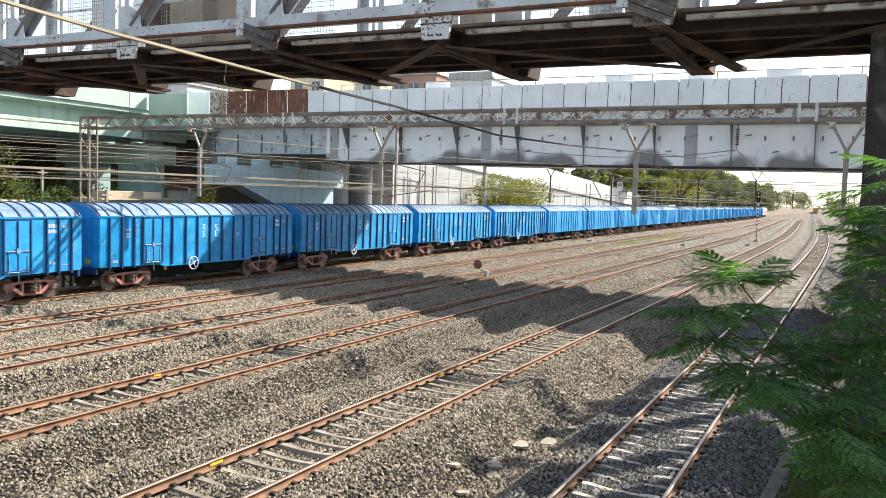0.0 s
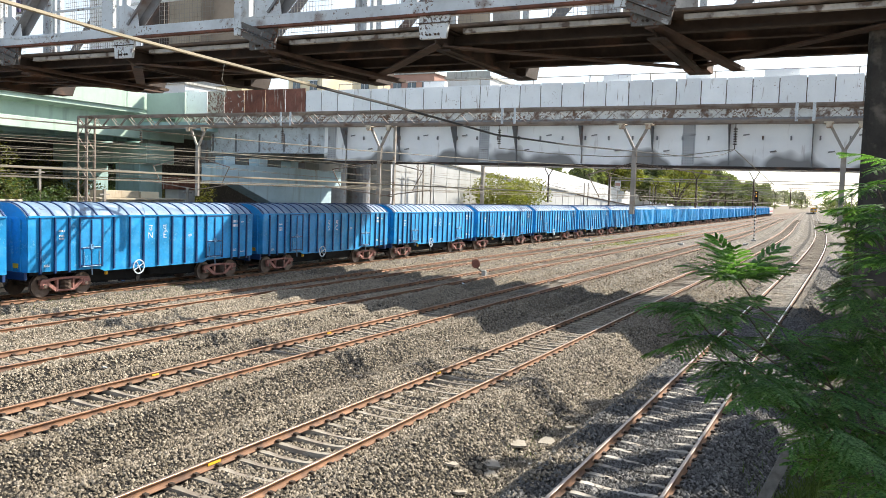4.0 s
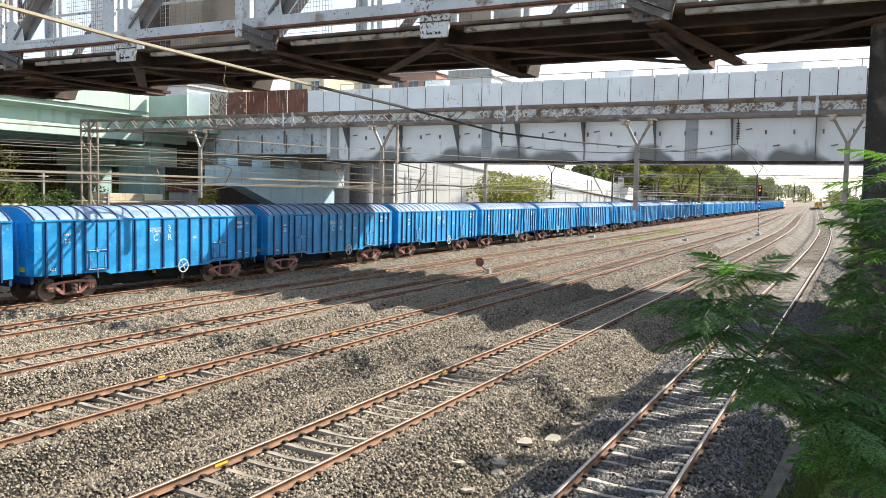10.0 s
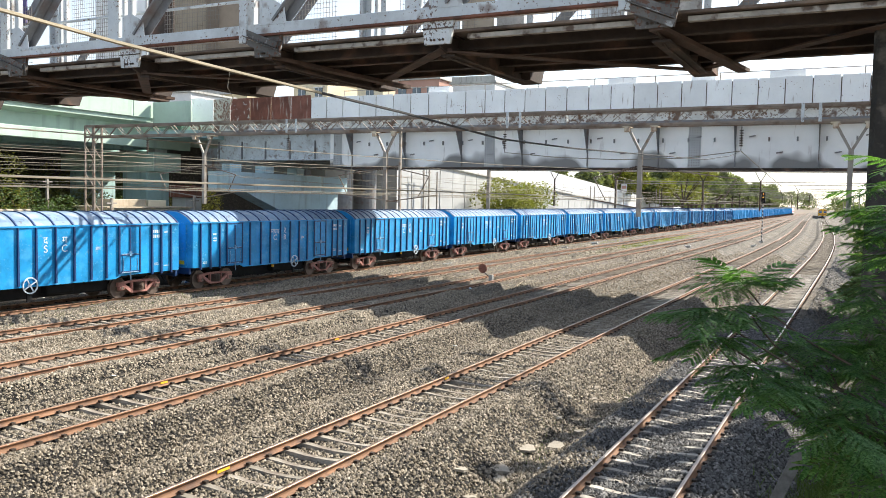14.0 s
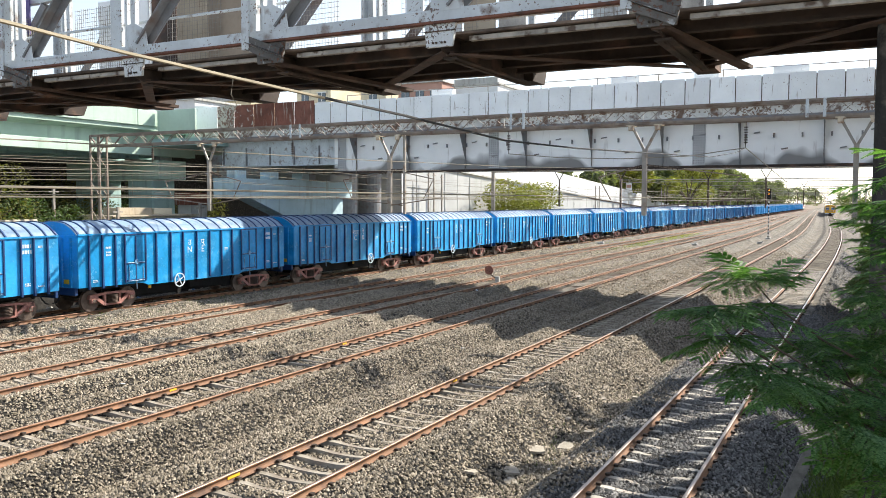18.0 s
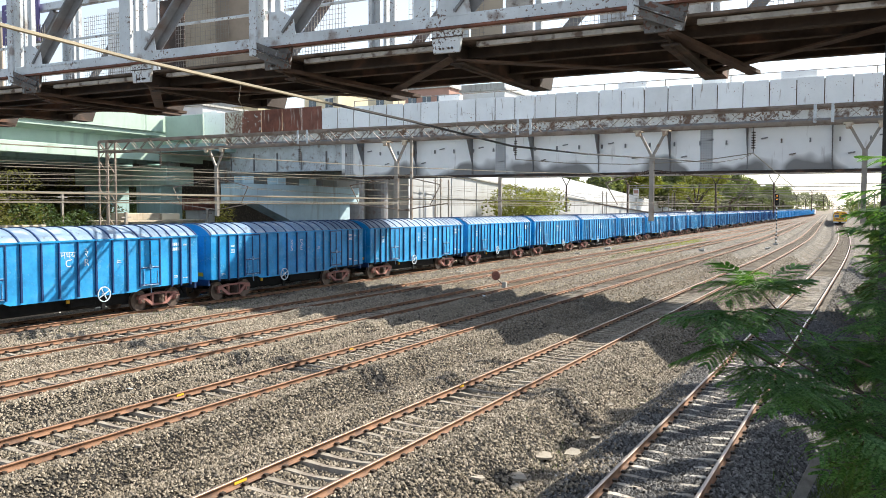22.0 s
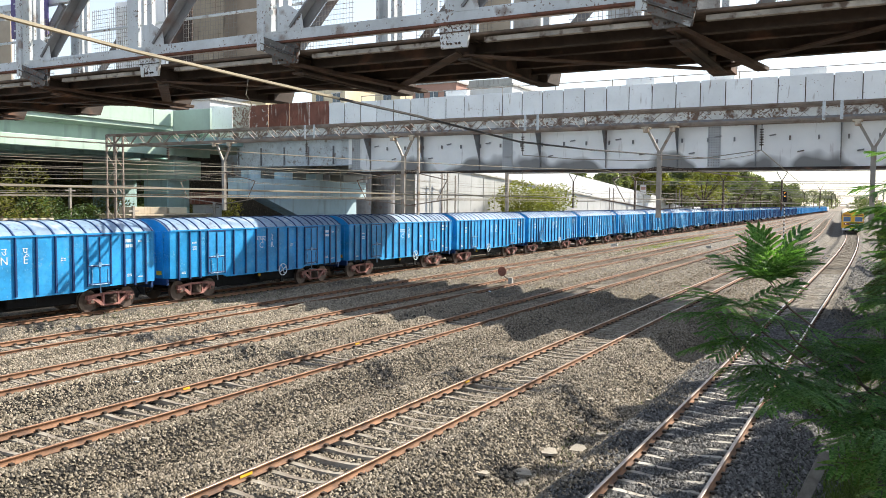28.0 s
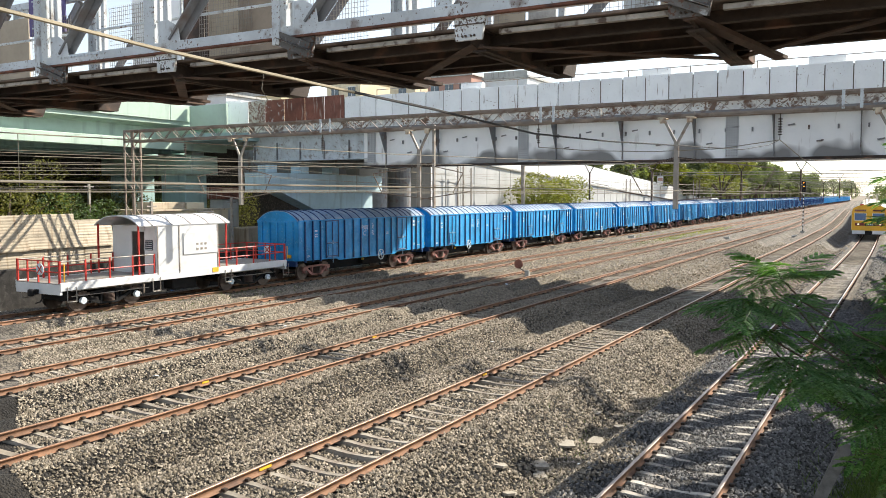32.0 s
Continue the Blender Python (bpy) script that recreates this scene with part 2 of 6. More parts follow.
def add_soot(m, z_low, z_high, colour):
    """Soot blown against the foot of the girder by trains below, in broken clouds."""
    nt = m.node_tree
    n, l = nt.nodes, nt.links
    b = n["Principled BSDF"]
    src = b.inputs["Base Color"].links[0].from_socket
    co = n.new("ShaderNodeTexCoord").outputs["Object"]
    xyz = n.new("ShaderNodeSeparateXYZ")
    l.new(co, xyz.inputs[0])
    up = n.new("ShaderNodeMapRange")
    l.new(xyz.outputs[2], up.inputs[0])
    for i, val in enumerate((z_low, z_high, 0.40, -0.55)):
        up.inputs[i + 1].default_value = val
    t = n.new("ShaderNodeTexNoise")
    t.inputs["Scale"].default_value, t.inputs["Detail"].default_value = 0.42, 2.0
    l.new(co, t.inputs["Vector"])
    s = n.new("ShaderNodeMath")
    cloud = n.new("ShaderNodeMapRange")
    l.new(t.outputs["Fac"], cloud.inputs[0])
    for i, val in enumerate((0.33, 0.67, 0.1, 0.95)):
        cloud.inputs[i + 1].default_value = val
    l.new(up.outputs[0], s.inputs[0])
    l.new(cloud.outputs[0], s.inputs[1])
    f = n.new("ShaderNodeMapRange")
    l.new(s.outputs[0], f.inputs[0])
    for i, val in enumerate((0.62, 0.92, 0.0, 0.85)):
        f.inputs[i + 1].default_value = val
    x = n.new("ShaderNodeMix")
    x.data_type = "RGBA"
    l.new(f.outputs[0], x.inputs[0])
    l.new(src, x.inputs[6])
    x.inputs[7].default_value = (*colour, 1)
    l.new(x.outputs[2], b.inputs["Base Color"])


add_soot(M_WEB, 7.2, 8.7, (0.10, 0.095, 0.09))


def leaf_material(name, base, amt=0.35, trans=0.35):
    m = material(name, base, 0.55, spec=0.3, var=0.2, scale=5, bump=0.0, island=amt)
    nt = m.node_tree
    b = nt.nodes["Principled BSDF"]
    tr = nt.nodes.new("ShaderNodeBsdfTranslucent")
    mixs = nt.nodes.new("ShaderNodeMixShader")
    mixs.inputs[0].default_value = trans
    src = b.inputs["Base Color"].links[0].from_socket
    g = nt.nodes.new("ShaderNodeMix")
    g.data_type, g.blend_type = "RGBA", "MULTIPLY"
    g.inputs[0].default_value = 1.0
    g.inputs[7].default_value = (1.5, 1.7, 0.5, 1)
    nt.links.new(src, g.inputs[6])
    nt.links.new(g.outputs[2], tr.inputs["Color"])
    nt.links.new(b.outputs[0], mixs.inputs[1])
    nt.links.new(tr.outputs[0], mixs.inputs[2])
    nt.links.new(mixs.outputs[0], nt.nodes["Material Output"].inputs[0])
    return m


M_FROND = leaf_material("feathery_leaflet", (0.085, 0.175, 0.070), 0.5, 0.55)
M_LEAF = leaf_material("tree_leaf", (0.115, 0.155, 0.06), 0.4, 0.35)
M_LEAFY = leaf_material("yellowing_leaf", (0.20, 0.20, 0.05), 0.4, 0.3)
# Paler, greyer leaf for far trees, with distance haze mixed into its colour.
M_LEAFHAZE = leaf_material("hazed_leaf", (0.135, 0.15, 0.10), 0.35, 0.45)
M_LEAFSCRUB = leaf_material("scrub_leaf", (0.145, 0.14, 0.04), 0.5, 0.3)
M_LEAFD = leaf_material("dark_leaf", (0.08, 0.12, 0.05), 0.4, 0.3)
M_LIMEGRASS = leaf_material("lime_grass_blade", (0.22, 0.24, 0.05), 0.3, 0.4)
M_GRASS = leaf_material("grass_blade", (0.09, 0.13, 0.035), 0.4, 0.3)

# ---- mesh building ----


class Mesh:
    """Collects vertices and faces of one mesh."""

    def __init__(self):
        self.v, self.f = [], []

    def add(self, verts, faces, m=None):
        o = len(self.v)
        if m is not None:
            verts = [m @ Vector(p) for p in verts]
        self.v.extend(tuple(p) for p in verts)
        self.f.extend(tuple(i + o for i in q) for q in faces)
        return self

    def box(self, c, s, m=None, bevel=0.0):
        x, y, z = s[0] / 2, s[1] / 2, s[2] / 2
        if bevel:
            b = min(bevel, x * 0.9, y * 0.9, z * 0.9)
            vs, idx = [], {}
            for sx in (-1, 1):
                for sy in (-1, 1):
                    for sz in (-1, 1):
                        for k in range(3):
                            p = [sx * (x - b), sy * (y - b), sz * (z - b)]
                            p[k] = (sx * x, sy * y, sz * z)[k]
                            idx[(sx, sy, sz, k)] = len(vs)
                            vs.append((c[0] + p[0], c[1] + p[1], c[2] + p[2]))
            fs = []
            sg = (-1, 1)
            for k in range(3):
                a, d = [i for i in range(3) if i != k]
                for s0 in sg:
                    q = []
                    for sa, sd in ((-1, -1), (1, -1), (1, 1), (-1, 1)):
                        t = [0, 0, 0]
                        t[k], t[a], t[d] = s0, sa, sd
                        q.append(idx[(*t, k)])
                    fs.append(q if (s0 > 0) != (k == 1) else q[::-1])
                for sa in sg:
                    for sd in sg:
                        q = []
                        t0, t1 = [0, 0, 0], [0, 0, 0]
                        t0[k], t1[k] = -1, 1
                        t0[a] = t1[a] = sa
                        t0[d] = t1[d] = sd
                        q = [idx[(*t0, a)], idx[(*t1, a)], idx[(*t1, d)], idx[(*t0, d)]]
                        fs.append(q)
            for sx in sg:
                for sy in sg:
                    for sz in sg:
                        fs.append([idx[(sx, sy, sz, k)] for k in range(3)])
            return self.add(vs, fs, m)
        vs = [(c[0] + a * x, c[1] + b * y, c[2] + d * z) for a in (-1, 1) for b in (-1, 1) for d in (-1, 1)]
        return self.add(vs, [(0, 1, 3, 2), (4, 6, 7, 5), (0, 4, 5, 1), (2, 3, 7, 6), (0, 2, 6, 4), (1, 5, 7, 3)], m)

    def prism(self, outline, axis, lo, hi, m=None):
        """A flat outline pushed along an axis (0, 1 or 2) from lo to hi."""
        n = len(outline)
        vs = []
        for t in (lo, hi):
            for a, b in outline:
                p = [a, b]
                p.insert(axis, t)
                vs.append(tuple(p))
        fs = [(i, (i + 1) % n, n + (i + 1) % n, n + i) for i in range(n)]
        fs += [tuple(range(n))[::-1], tuple(range(n, 2 * n))]
        return self.add(vs, fs, m)

    def rod(self, a, b, r, n=6, r2=None):
        """A round bar from a to b."""
        a, b = Vector(a), Vector(b)
        d = b - a
        if d.length < 1e-6:
            return self
        q = d.to_track_quat("Z", "Y")
        r2 = r if r2 is None else r2
        vs = []
        for p, rr in ((a, r), (b, r2)):
            for i in range(n):
                t = 2 * math.pi * i / n
                vs.append(p + q @ Vector((rr * math.cos(t), rr * math.sin(t), 0)))
        fs = [(i, (i + 1) % n, n + (i + 1) % n, n + i) for i in range(n)]
        fs += [tuple(range(n))[::-1], tuple(range(n, 2 * n))]
        return self.add(vs, fs)

    def bar(self, a, b, w, t=None, up=(0, 0, 1)):
        """A flat bar from a to b, w wide and t thick."""
        a, b = Vector(a), Vector(b)
        d = (b - a).normalized()
        s = d.cross(Vector(up))
        if s.length < 1e-4:
            s = d.cross(Vector((0, 1, 0)))
        s.normalize()
        u = s.cross(d)
        t = w if t is None else t
        vs = [p + s * (i * w / 2) + u * (j * t / 2) for p in (a, b) for i, j in ((-1, -1), (1, -1), (1, 1), (-1, 1))]
        return self.add(vs, [(0, 1, 2, 3)[::-1], (4, 5, 6, 7), (0, 1, 5, 4), (1, 2, 6, 5), (2, 3, 7, 6), (3, 0, 4, 7)])

    def tube(self, pts, radii, n=6):
        """A bent round bar through points."""
        pts = [Vector(p) for p in pts]
        if not hasattr(radii, "__len__"):
            radii = [radii] * len(pts)
        vs = []
        for i, p in enumerate(pts):
            d = pts[min(i + 1, len(pts) - 1)] - pts[max(i - 1, 0)]
            q = d.to_track_quat("Z", "Y")
            for k in range(n):
                t = 2 * math.pi * k / n
                vs.append(p + q @ Vector((radii[i] * math.cos(t), radii[i] * math.sin(t), 0)))
        fs = []
        for i in range(len(pts) - 1):
            for k in range(n):
                fs.append((i * n + k, i * n + (k + 1) % n, (i + 1) * n + (k + 1) % n, (i + 1) * n + k))
        fs += [tuple(range(n))[::-1], tuple((len(pts) - 1) * n + k for k in range(n))]
        return self.add(vs, fs)

    def ring(self, c, r, w, axis=0, n=20, t=0.03):
        """A flat hoop about an axis."""
        vs, fs = [], []
        for i in range(n):
            a = 2 * math.pi * i / n
            for rr in (r, r - w):
                for h in (-t / 2, t / 2):
                    p = [rr * math.cos(a), rr * math.sin(a)]
                    p.insert(axis, h)
                    vs.append((c[0] + p[0], c[1] + p[1], c[2] + p[2]))
        for i in range(n):
            j = (i + 1) % n
            a, b = i * 4, j * 4
            fs += [(a, b, b + 1, a + 1), (a + 2, a + 3, b + 3, b + 2), (a, a + 2, b + 2, b), (a + 1, b + 1, b + 3, a + 3)]
        return self.add(vs, fs)

    def data(self, name, mat, smooth=False):
        d = bpy.data.meshes.new(name)
        d.from_pydata(self.v, [], self.f)
        mats = mat if isinstance(mat, (list, tuple)) else [mat]
        for x in mats:
            d.materials.append(x)
        if smooth:
            d.polygons.foreach_set("use_smooth", [True] * len(d.polygons))
        d.update()
        bm = bmesh.new()
        bm.from_mesh(d)
        if len(bm.faces) < 4000:
            bmesh.ops.recalc_face_normals(bm, faces=bm.faces)
            bm.to_mesh(d)
        bm.free()
        return d


def part(name, mesh, mat, parent=None, label="", at=None, smooth=False):
    """One mesh object under a thing or a part."""
    data = mesh if isinstance(mesh, bpy.types.Mesh) else mesh.data(name, mat, smooth)
    ob = new(name, data)
    if parent:
        ob.parent = parent
    if at is not None:
        ob.matrix_basis = at
    if label:
        tagged(ob, label)
    return ob


def thing(name, label, category, group="", kind="", at=None):
    ob = new(name)
    ob.empty_display_size = 0.3
    if at is not None:
        ob.matrix_basis = at
    return tagged(ob, label, category, group, kind)


def raw_mesh(name, verts, faces, mat, smooth=False):
    """A large mesh straight from arrays of equal-sided faces."""
    d = bpy.data.meshes.new(name)
    nv, nf, k = len(verts), len(faces), faces.shape[1]
    d.vertices.add(nv)
    d.vertices.foreach_set("co", np.asarray(verts, np.float32).ravel())
    d.loops.add(nf * k)
    d.loops.foreach_set("vertex_index", np.asarray(faces, np.int32).ravel())
    d.polygons.add(nf)
    d.polygons.foreach_set("loop_start", np.arange(nf, dtype=np.int32) * k)
    d.polygons.foreach_set("loop_total", np.full(nf, k, np.int32))
    if smooth:
        d.polygons.foreach_set("use_smooth", np.ones(nf, bool))
    for x in mat if isinstance(mat, (list, tuple)) else [mat]:
        d.materials.append(x)
    d.update(calc_edges=True)
    return d


# ---- the plan ----
# track centres, and where each begins its long bend to the left
TRACKS = [(-3.62, 72), (-9.83, 75), (-16.24, 90), (-21.84, 130), (-27.08, 185), (-33.03, 235)]
BEND = 5000.0
GAUGE = 0.873


def bend_most(y0):
    """How far each track turns: the outer ones turn less."""
    return float(np.interp(y0, [75, 90, 130, 185, 235], [0.045, 0.040, 0.033, 0.024, 0.012]))


def bend(y, y0):
    """Sideways shift of a track: a curve, then straight on."""
    e = np.maximum(0, np.asarray(y, float) - y0)
    c = bend_most(y0)
    e1 = c * BEND / 2
    return -np.where(e < e1, e ** 2 / BEND, e1 ** 2 / BEND + c * (e - e1))


def bend_slope(y, y0):
    return -min(2 * max(0.0, y - y0) / BEND, bend_most(y0))


def track_pose(i, y, z=0.0):
    """The pose on track i at y, its own +y along the track."""
    x0, y0 = TRACKS[i]
    slope = bend_slope(y, y0)
    return pose(x0 + float(bend(y, y0)), y, z, 0, 0, math.degrees(math.atan(-slope)))


def ground_z(x, y):
    """The height of the ballast and the earth."""
    x, y = np.asarray(x, float), np.asarray(y, float)
    z = np.where(np.broadcast_to(x, np.broadcast(x, y).shape) > -7.6, -0.80, -0.58)
    for i, (x0, y0) in enumerate(TRACKS):
        d = np.abs(x - x0 - bend(y, y0))
        crest = -0.17 + 0.13 * np.clip((d - 1.3) / 0.4, 0, 1)
        z = np.maximum(z, np.clip(crest - np.maximum(0, d - (1.55 if i == 0 else 1.95)) / (1.25 if i == 0 else 1.45), -0.85, 0) - (0.04 if i == 0 else 0.062) * (d < 0.98))
    bank = np.clip((x + 0.6) / 2.2, 0, 1)
    z = z + bank * 0.75
    return z


WAVES = [(r.gauss(0, 1.6), r.gauss(0, 1.6), r.uniform(0, 6.28)) for r in [random.Random(3)] for _ in range(22)]


def relief(x, y):
    """Low uneven waves of the spread ballast."""
    z = 0
    for ax, ay, ph in WAVES:
        z = z + np.sin(ax * x + ay * y + ph) * 0.0085
    for hx, hy, hh, hr in HEAPS:
        z = z + hh * np.exp(-((x - hx) ** 2 + (y - hy) ** 2) / (hr * hr))
    return z * (np.abs(x + 16) < 26) * np.where(np.abs(x + 3.62) < 1.4, 0.3, 1.0)


# heaps of tipped ballast between tracks; first four bumps added to imitate boom shadow
HEAPS = [(-13.3, 20.9, 0.14, 0.55), (-12.3, 21.4, 0.12, 0.45), (-19.2, 20.8, 0.14, 0.6), (-24.6, 20.0, 0.14, 0.6), (-13.1, 36.5, 0.3, 0.9), (-19.3, 30.0, 0.25, 0.8),
         (-6.6, 27.0, 0.22, 0.8), (-13.0, 28.0, 0.2, 0.7), (-19.2, 40.0, 0.3, 0.9), (-24.6, 32.0, 0.25, 0.7), (-13.2, 46.0, 0.3, 1.0), (-6.8, 38.0, 0.25, 0.9)]


# ---- ground ----
def graded(stops):
    out = []
    for a, b, step in stops:
        out += list(np.arange(a, b, step))
    return np.array(out + [stops[-1][1]])


def build_ground():
    xs = graded([(-2500, -300, 200), (-300, -60, 20), (-60, -38, 1.5), (-38, 3, 0.16), (3, 12, 0.6), (12, 60, 6), (60, 400, 40), (400, 2500, 300)])
    ys = graded([(-400, -40, 40), (-40, 6, 4), (6, 60, 0.3), (60, 130, 0.8), (130, 320, 2.5), (320, 700, 12), (700, 4000, 150)])
    X, Y = np.meshgrid(xs, ys)
    Z = ground_z(X, Y)
    Z = Z + relief(X, Y)
    V = np.stack([X, Y, Z], -1).reshape(-1, 3)
    h, w = X.shape
    i = (np.arange(h - 1)[:, None] * w + np.arange(w - 1)[None]).ravel()
    F = np.stack([i, i + 1, i + w + 1, i + w], 1)
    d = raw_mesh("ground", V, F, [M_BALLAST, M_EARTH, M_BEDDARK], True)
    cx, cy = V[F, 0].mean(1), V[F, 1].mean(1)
    # Where loose stones lie, the bed is coloured dark as shade in their gaps.
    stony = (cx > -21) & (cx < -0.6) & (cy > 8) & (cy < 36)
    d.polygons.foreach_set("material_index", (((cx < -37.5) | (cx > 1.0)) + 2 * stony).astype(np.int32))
    tagged(new("ground", d), "grey-brown stone ballast and bare earth of the railway ground", "ground", kind="structure")


build_ground()


def build_stones():
    """Loose ballast stones on the near part of the bed."""
    rng = np.random.default_rng(11)
    n = 520000
    y = 9 + 33 * rng.random(n) ** 1.1
    x = rng.uniform(-31, -0.6, n)
    far = rng.random(n) < 0.2
    y = np.where(far, rng.uniform(40, 95, n), y)
    x = np.where(far, rng.uniform(-36, -0.6, n), x)
    keep = (x > -1.5 * y - 1) & (x < 0.02 * y - 0.4)
    gap = np.zeros(n, bool)
    for x0, y0 in TRACKS:
        off = np.abs(x - x0)
        keep &= np.abs(off - GAUGE) > 0.085
        on = (np.abs(((y - 0.3) / 0.605 + 0.5) % 1 - 0.5) < 0.13) & (off < 1.05) & (rng.random(n) > 0.12)
        keep &= ~on
        gap |= off < 0.8
        keep &= ~((off < 0.8) & (rng.random(n) < 0.3) & (x0 < -5))
        keep &= ~(far & (np.abs(x - x0 - bend(y, y0)) < 1.35))
    x, y, gap = x[keep], y[keep], gap[keep]
    n = len(x)
    z = ground_z(x, y) + relief(x, y)
    base = np.array([(1, 0, -0.1), (0, 1, -0.1), (-1, 0, -0.1), (0, -1, -0.1), (0, 0, 1.05)], float)
    tri = np.array([(0, 1, 4), (1, 2, 4), (2, 3, 4), (3, 0, 4)])
    r = (rng.uniform(0.021, 0.044, n) * (0.85 + y / 80))[:, None, None]
    P = base[None] + rng.normal(0, 0.26, (n, 5, 3)).clip(-0.5, 0.5)
    a = rng.uniform(0, 6.28, n)
    c, s = np.cos(a)[:, None], np.sin(a)[:, None]
    P = np.stack([c * P[..., 0] - s * P[..., 1], s * P[..., 0] + c * P[..., 1], P[..., 2]], -1)
    b = rng.normal(0, 0.4, n)
    c, s = np.cos(b)[:, None], np.sin(b)[:, None]
    P = np.stack([P[..., 0], c * P[..., 1] - s * P[..., 2], s * P[..., 1] + c * P[..., 2]], -1) * r
    P += np.stack([x, y, z + rng.uniform(-0.016, 0.034, n) * np.where(gap, 0.4, 1.0)], -1)[:, None]
    # Stones turn dark grey towards the near track, with a ragged edge.
    greyer = x > -5.3 + 0.5 * np.sin(0.9 * y) + rng.normal(0, 0.35, n)
    dusty = x < -18.6 + 0.6 * np.sin(0.7 * y) + rng.normal(0, 0.8, n)
    for name, pick, mat_, label in (("dusty_ballast_stones", dusty, M_DUSTSTONE, "loose pale dust-covered ballast stones beside the freight track"),
                                    ("ballast_stones", ~greyer & ~dusty, M_STONE, "loose angular brown-grey ballast stones between the tracks"),
                                    ("sooty_ballast_stones", greyer, M_GREYSTONE, "loose dark grey ballast stones along the busiest track")):
        q = P[pick].reshape(-1, 3)
        f = (tri[None] + (np.arange(pick.sum()) * 5)[:, None, None]).reshape(-1, 3)
        tagged(new(name, raw_mesh(name, q, f, mat_)), label, "ballast", kind="stuff")


build_stones()


# ---- tracks ----
RAIL = [(-0.07, -0.17), (0.07, -0.17), (0.07, -0.155), (0.014, -0.135), (0.011, -0.05), (0.036, -0.038), (0.036, -0.008), (0.028, 0.0),
        (-0.028, 0.0), (-0.036, -0.008), (-0.036, -0.038), (-0.011, -0.05), (-0.014, -0.135), (-0.07, -0.155)]


def rail_mesh(i, side, y_lo, y_hi, top):
    x0, y0 = TRACKS[i]
    ys = np.concatenate([np.arange(y_lo, 90, 6.0), np.arange(90, y_hi + 1, 8.0)])
    k = len(RAIL)
    V, F, idx = [], [], []
    for y in ys:
        slope = bend_slope(y, y0)
        cx = x0 + float(bend(y, y0)) + side * GAUGE
        for a, z in RAIL:
            V.append((cx + a, y - a * slope, z))
    for j in range(len(ys) - 1):
        for q in range(k):
            F.append((j * k + q, j * k + (q + 1) % k, (j + 1) * k + (q + 1) % k, (j + 1) * k + q))
            idx.append(1 if q in (6, 7, 8) else 0)
    d = raw_mesh("rail", np.array(V), np.array(F), [M_RAIL, top])
    d.polygons.foreach_set("material_index", np.array(idx, np.int32))
    return d


def sleeper_mesh():
    """A pre-stressed concrete sleeper, thin in the middle and high under the rails."""
    m = Mesh()
    xs = [-1.37, -1.1, -0.6, -0.25, 0.25, 0.6, 1.1, 1.37]
    tops = [-0.20, -0.172, -0.175, -0.205, -0.205, -0.175, -0.172, -0.20]
    vs = []
    for x, t in zip(xs, tops):
        w = 0.06 if abs(x) < 0.3 else 0.075
        vs += [(x, -0.125, -0.36), (x, -w, t), (x, w, t), (x, 0.125, -0.36)]
    fs = []
    for i in range(len(xs) - 1):
        for k in range(4):
            fs.append((i * 4 + k, i * 4 + (k + 1) % 4, i * 4 + 4 + (k + 1) % 4, i * 4 + 4 + k))
    fs += [(0, 1, 2, 3), (31, 30, 29, 28)]
    return m.add(vs, fs)


M_FARSLEEPER = material("dust_brown_sleeper", (0.28, 0.24, 0.185), 0.95, var=0.3, scale=1.5, stain=(0.19, 0.155, 0.12), stain_amt=0.5, stain_scale=2, bump=0.2)
SLEEPER = sleeper_mesh().data("sleeper", M_SLEEPER)
CLEAN_SLEEPER = sleeper_mesh().data("sleeper", M_PALESLEEPER)


def build_track(i):
    x0, y0 = TRACKS[i]
    names = ("bright-topped running track", "rusty running track", "rusty running track", "rusty running track", "rusty running track", "freight track under the wagons")
    tr = thing("track_%d" % (i + 1), names[i] + " of two rails on concrete sleepers", "railway track", "tracks", "structure", pose(x0, 0, 0))
    inv = Matrix.Translation((-x0, 0, 0))
    top = M_SHINY if i == 0 else M_HALF if i == 1 else M_RAILTOP
    for side in (-1, 1):
        part("rail", rail_mesh(i, side, -60, 620, top), None, tr, "rusty steel rail with a worn bright top", inv)
    single = (8.0, 70.0) if i == 0 else (9.0, 75.0) if i == 1 else (10.0, 60.0) if i == 2 else (12.0, 40.0)
    rest, clips = Mesh(), Mesh()
    y = 0.3 - 0.605 * 98
    rng = random.Random(i)
    while y < 330:
        m = inv @ track_pose(i, y)
        if single[0] < y < single[1]:
            part("sleeper", CLEAN_SLEEPER if i == 0 else SLEEPER, None, tr, at=m @ pose(0, rng.uniform(-0.02, 0.02), rng.uniform(-0.012, 0.004), 0, 0, rng.uniform(-0.6, 0.6)))
        else:
            rest.box((0, 0, -0.28), (2.74, 0.2, 0.2), m)
        if y < 130:
            for side in (-1, 1):
                for e in (-1, 1):
                    clips.box((side * GAUGE + e * 0.095, 0, -0.13), (0.09, 0.09, 0.05), m)
        y += 0.605
    tagged(part("sleepers_beyond", rest, M_FARSLEEPER, tr), kind="stuff")
    tagged(part("rail_clips", clips, M_CLIP, tr), kind="stuff")


for i in range(6):
    build_track(i)



# ---- the near footbridge ----
M_PURPLE = material("violet_board_paint", (0.10, 0.075, 0.22), 0.6, var=0.15, scale=3, bump=0.02)
M_BROWNBUFF = material("brown_buff_screen", (0.30, 0.245, 0.19), 0.8, var=0.2, scale=1, bump=0.05)
M_SCREEN = material("buff_screen", (0.42, 0.36, 0.28), 0.8, var=0.15, scale=1, bump=0.05)

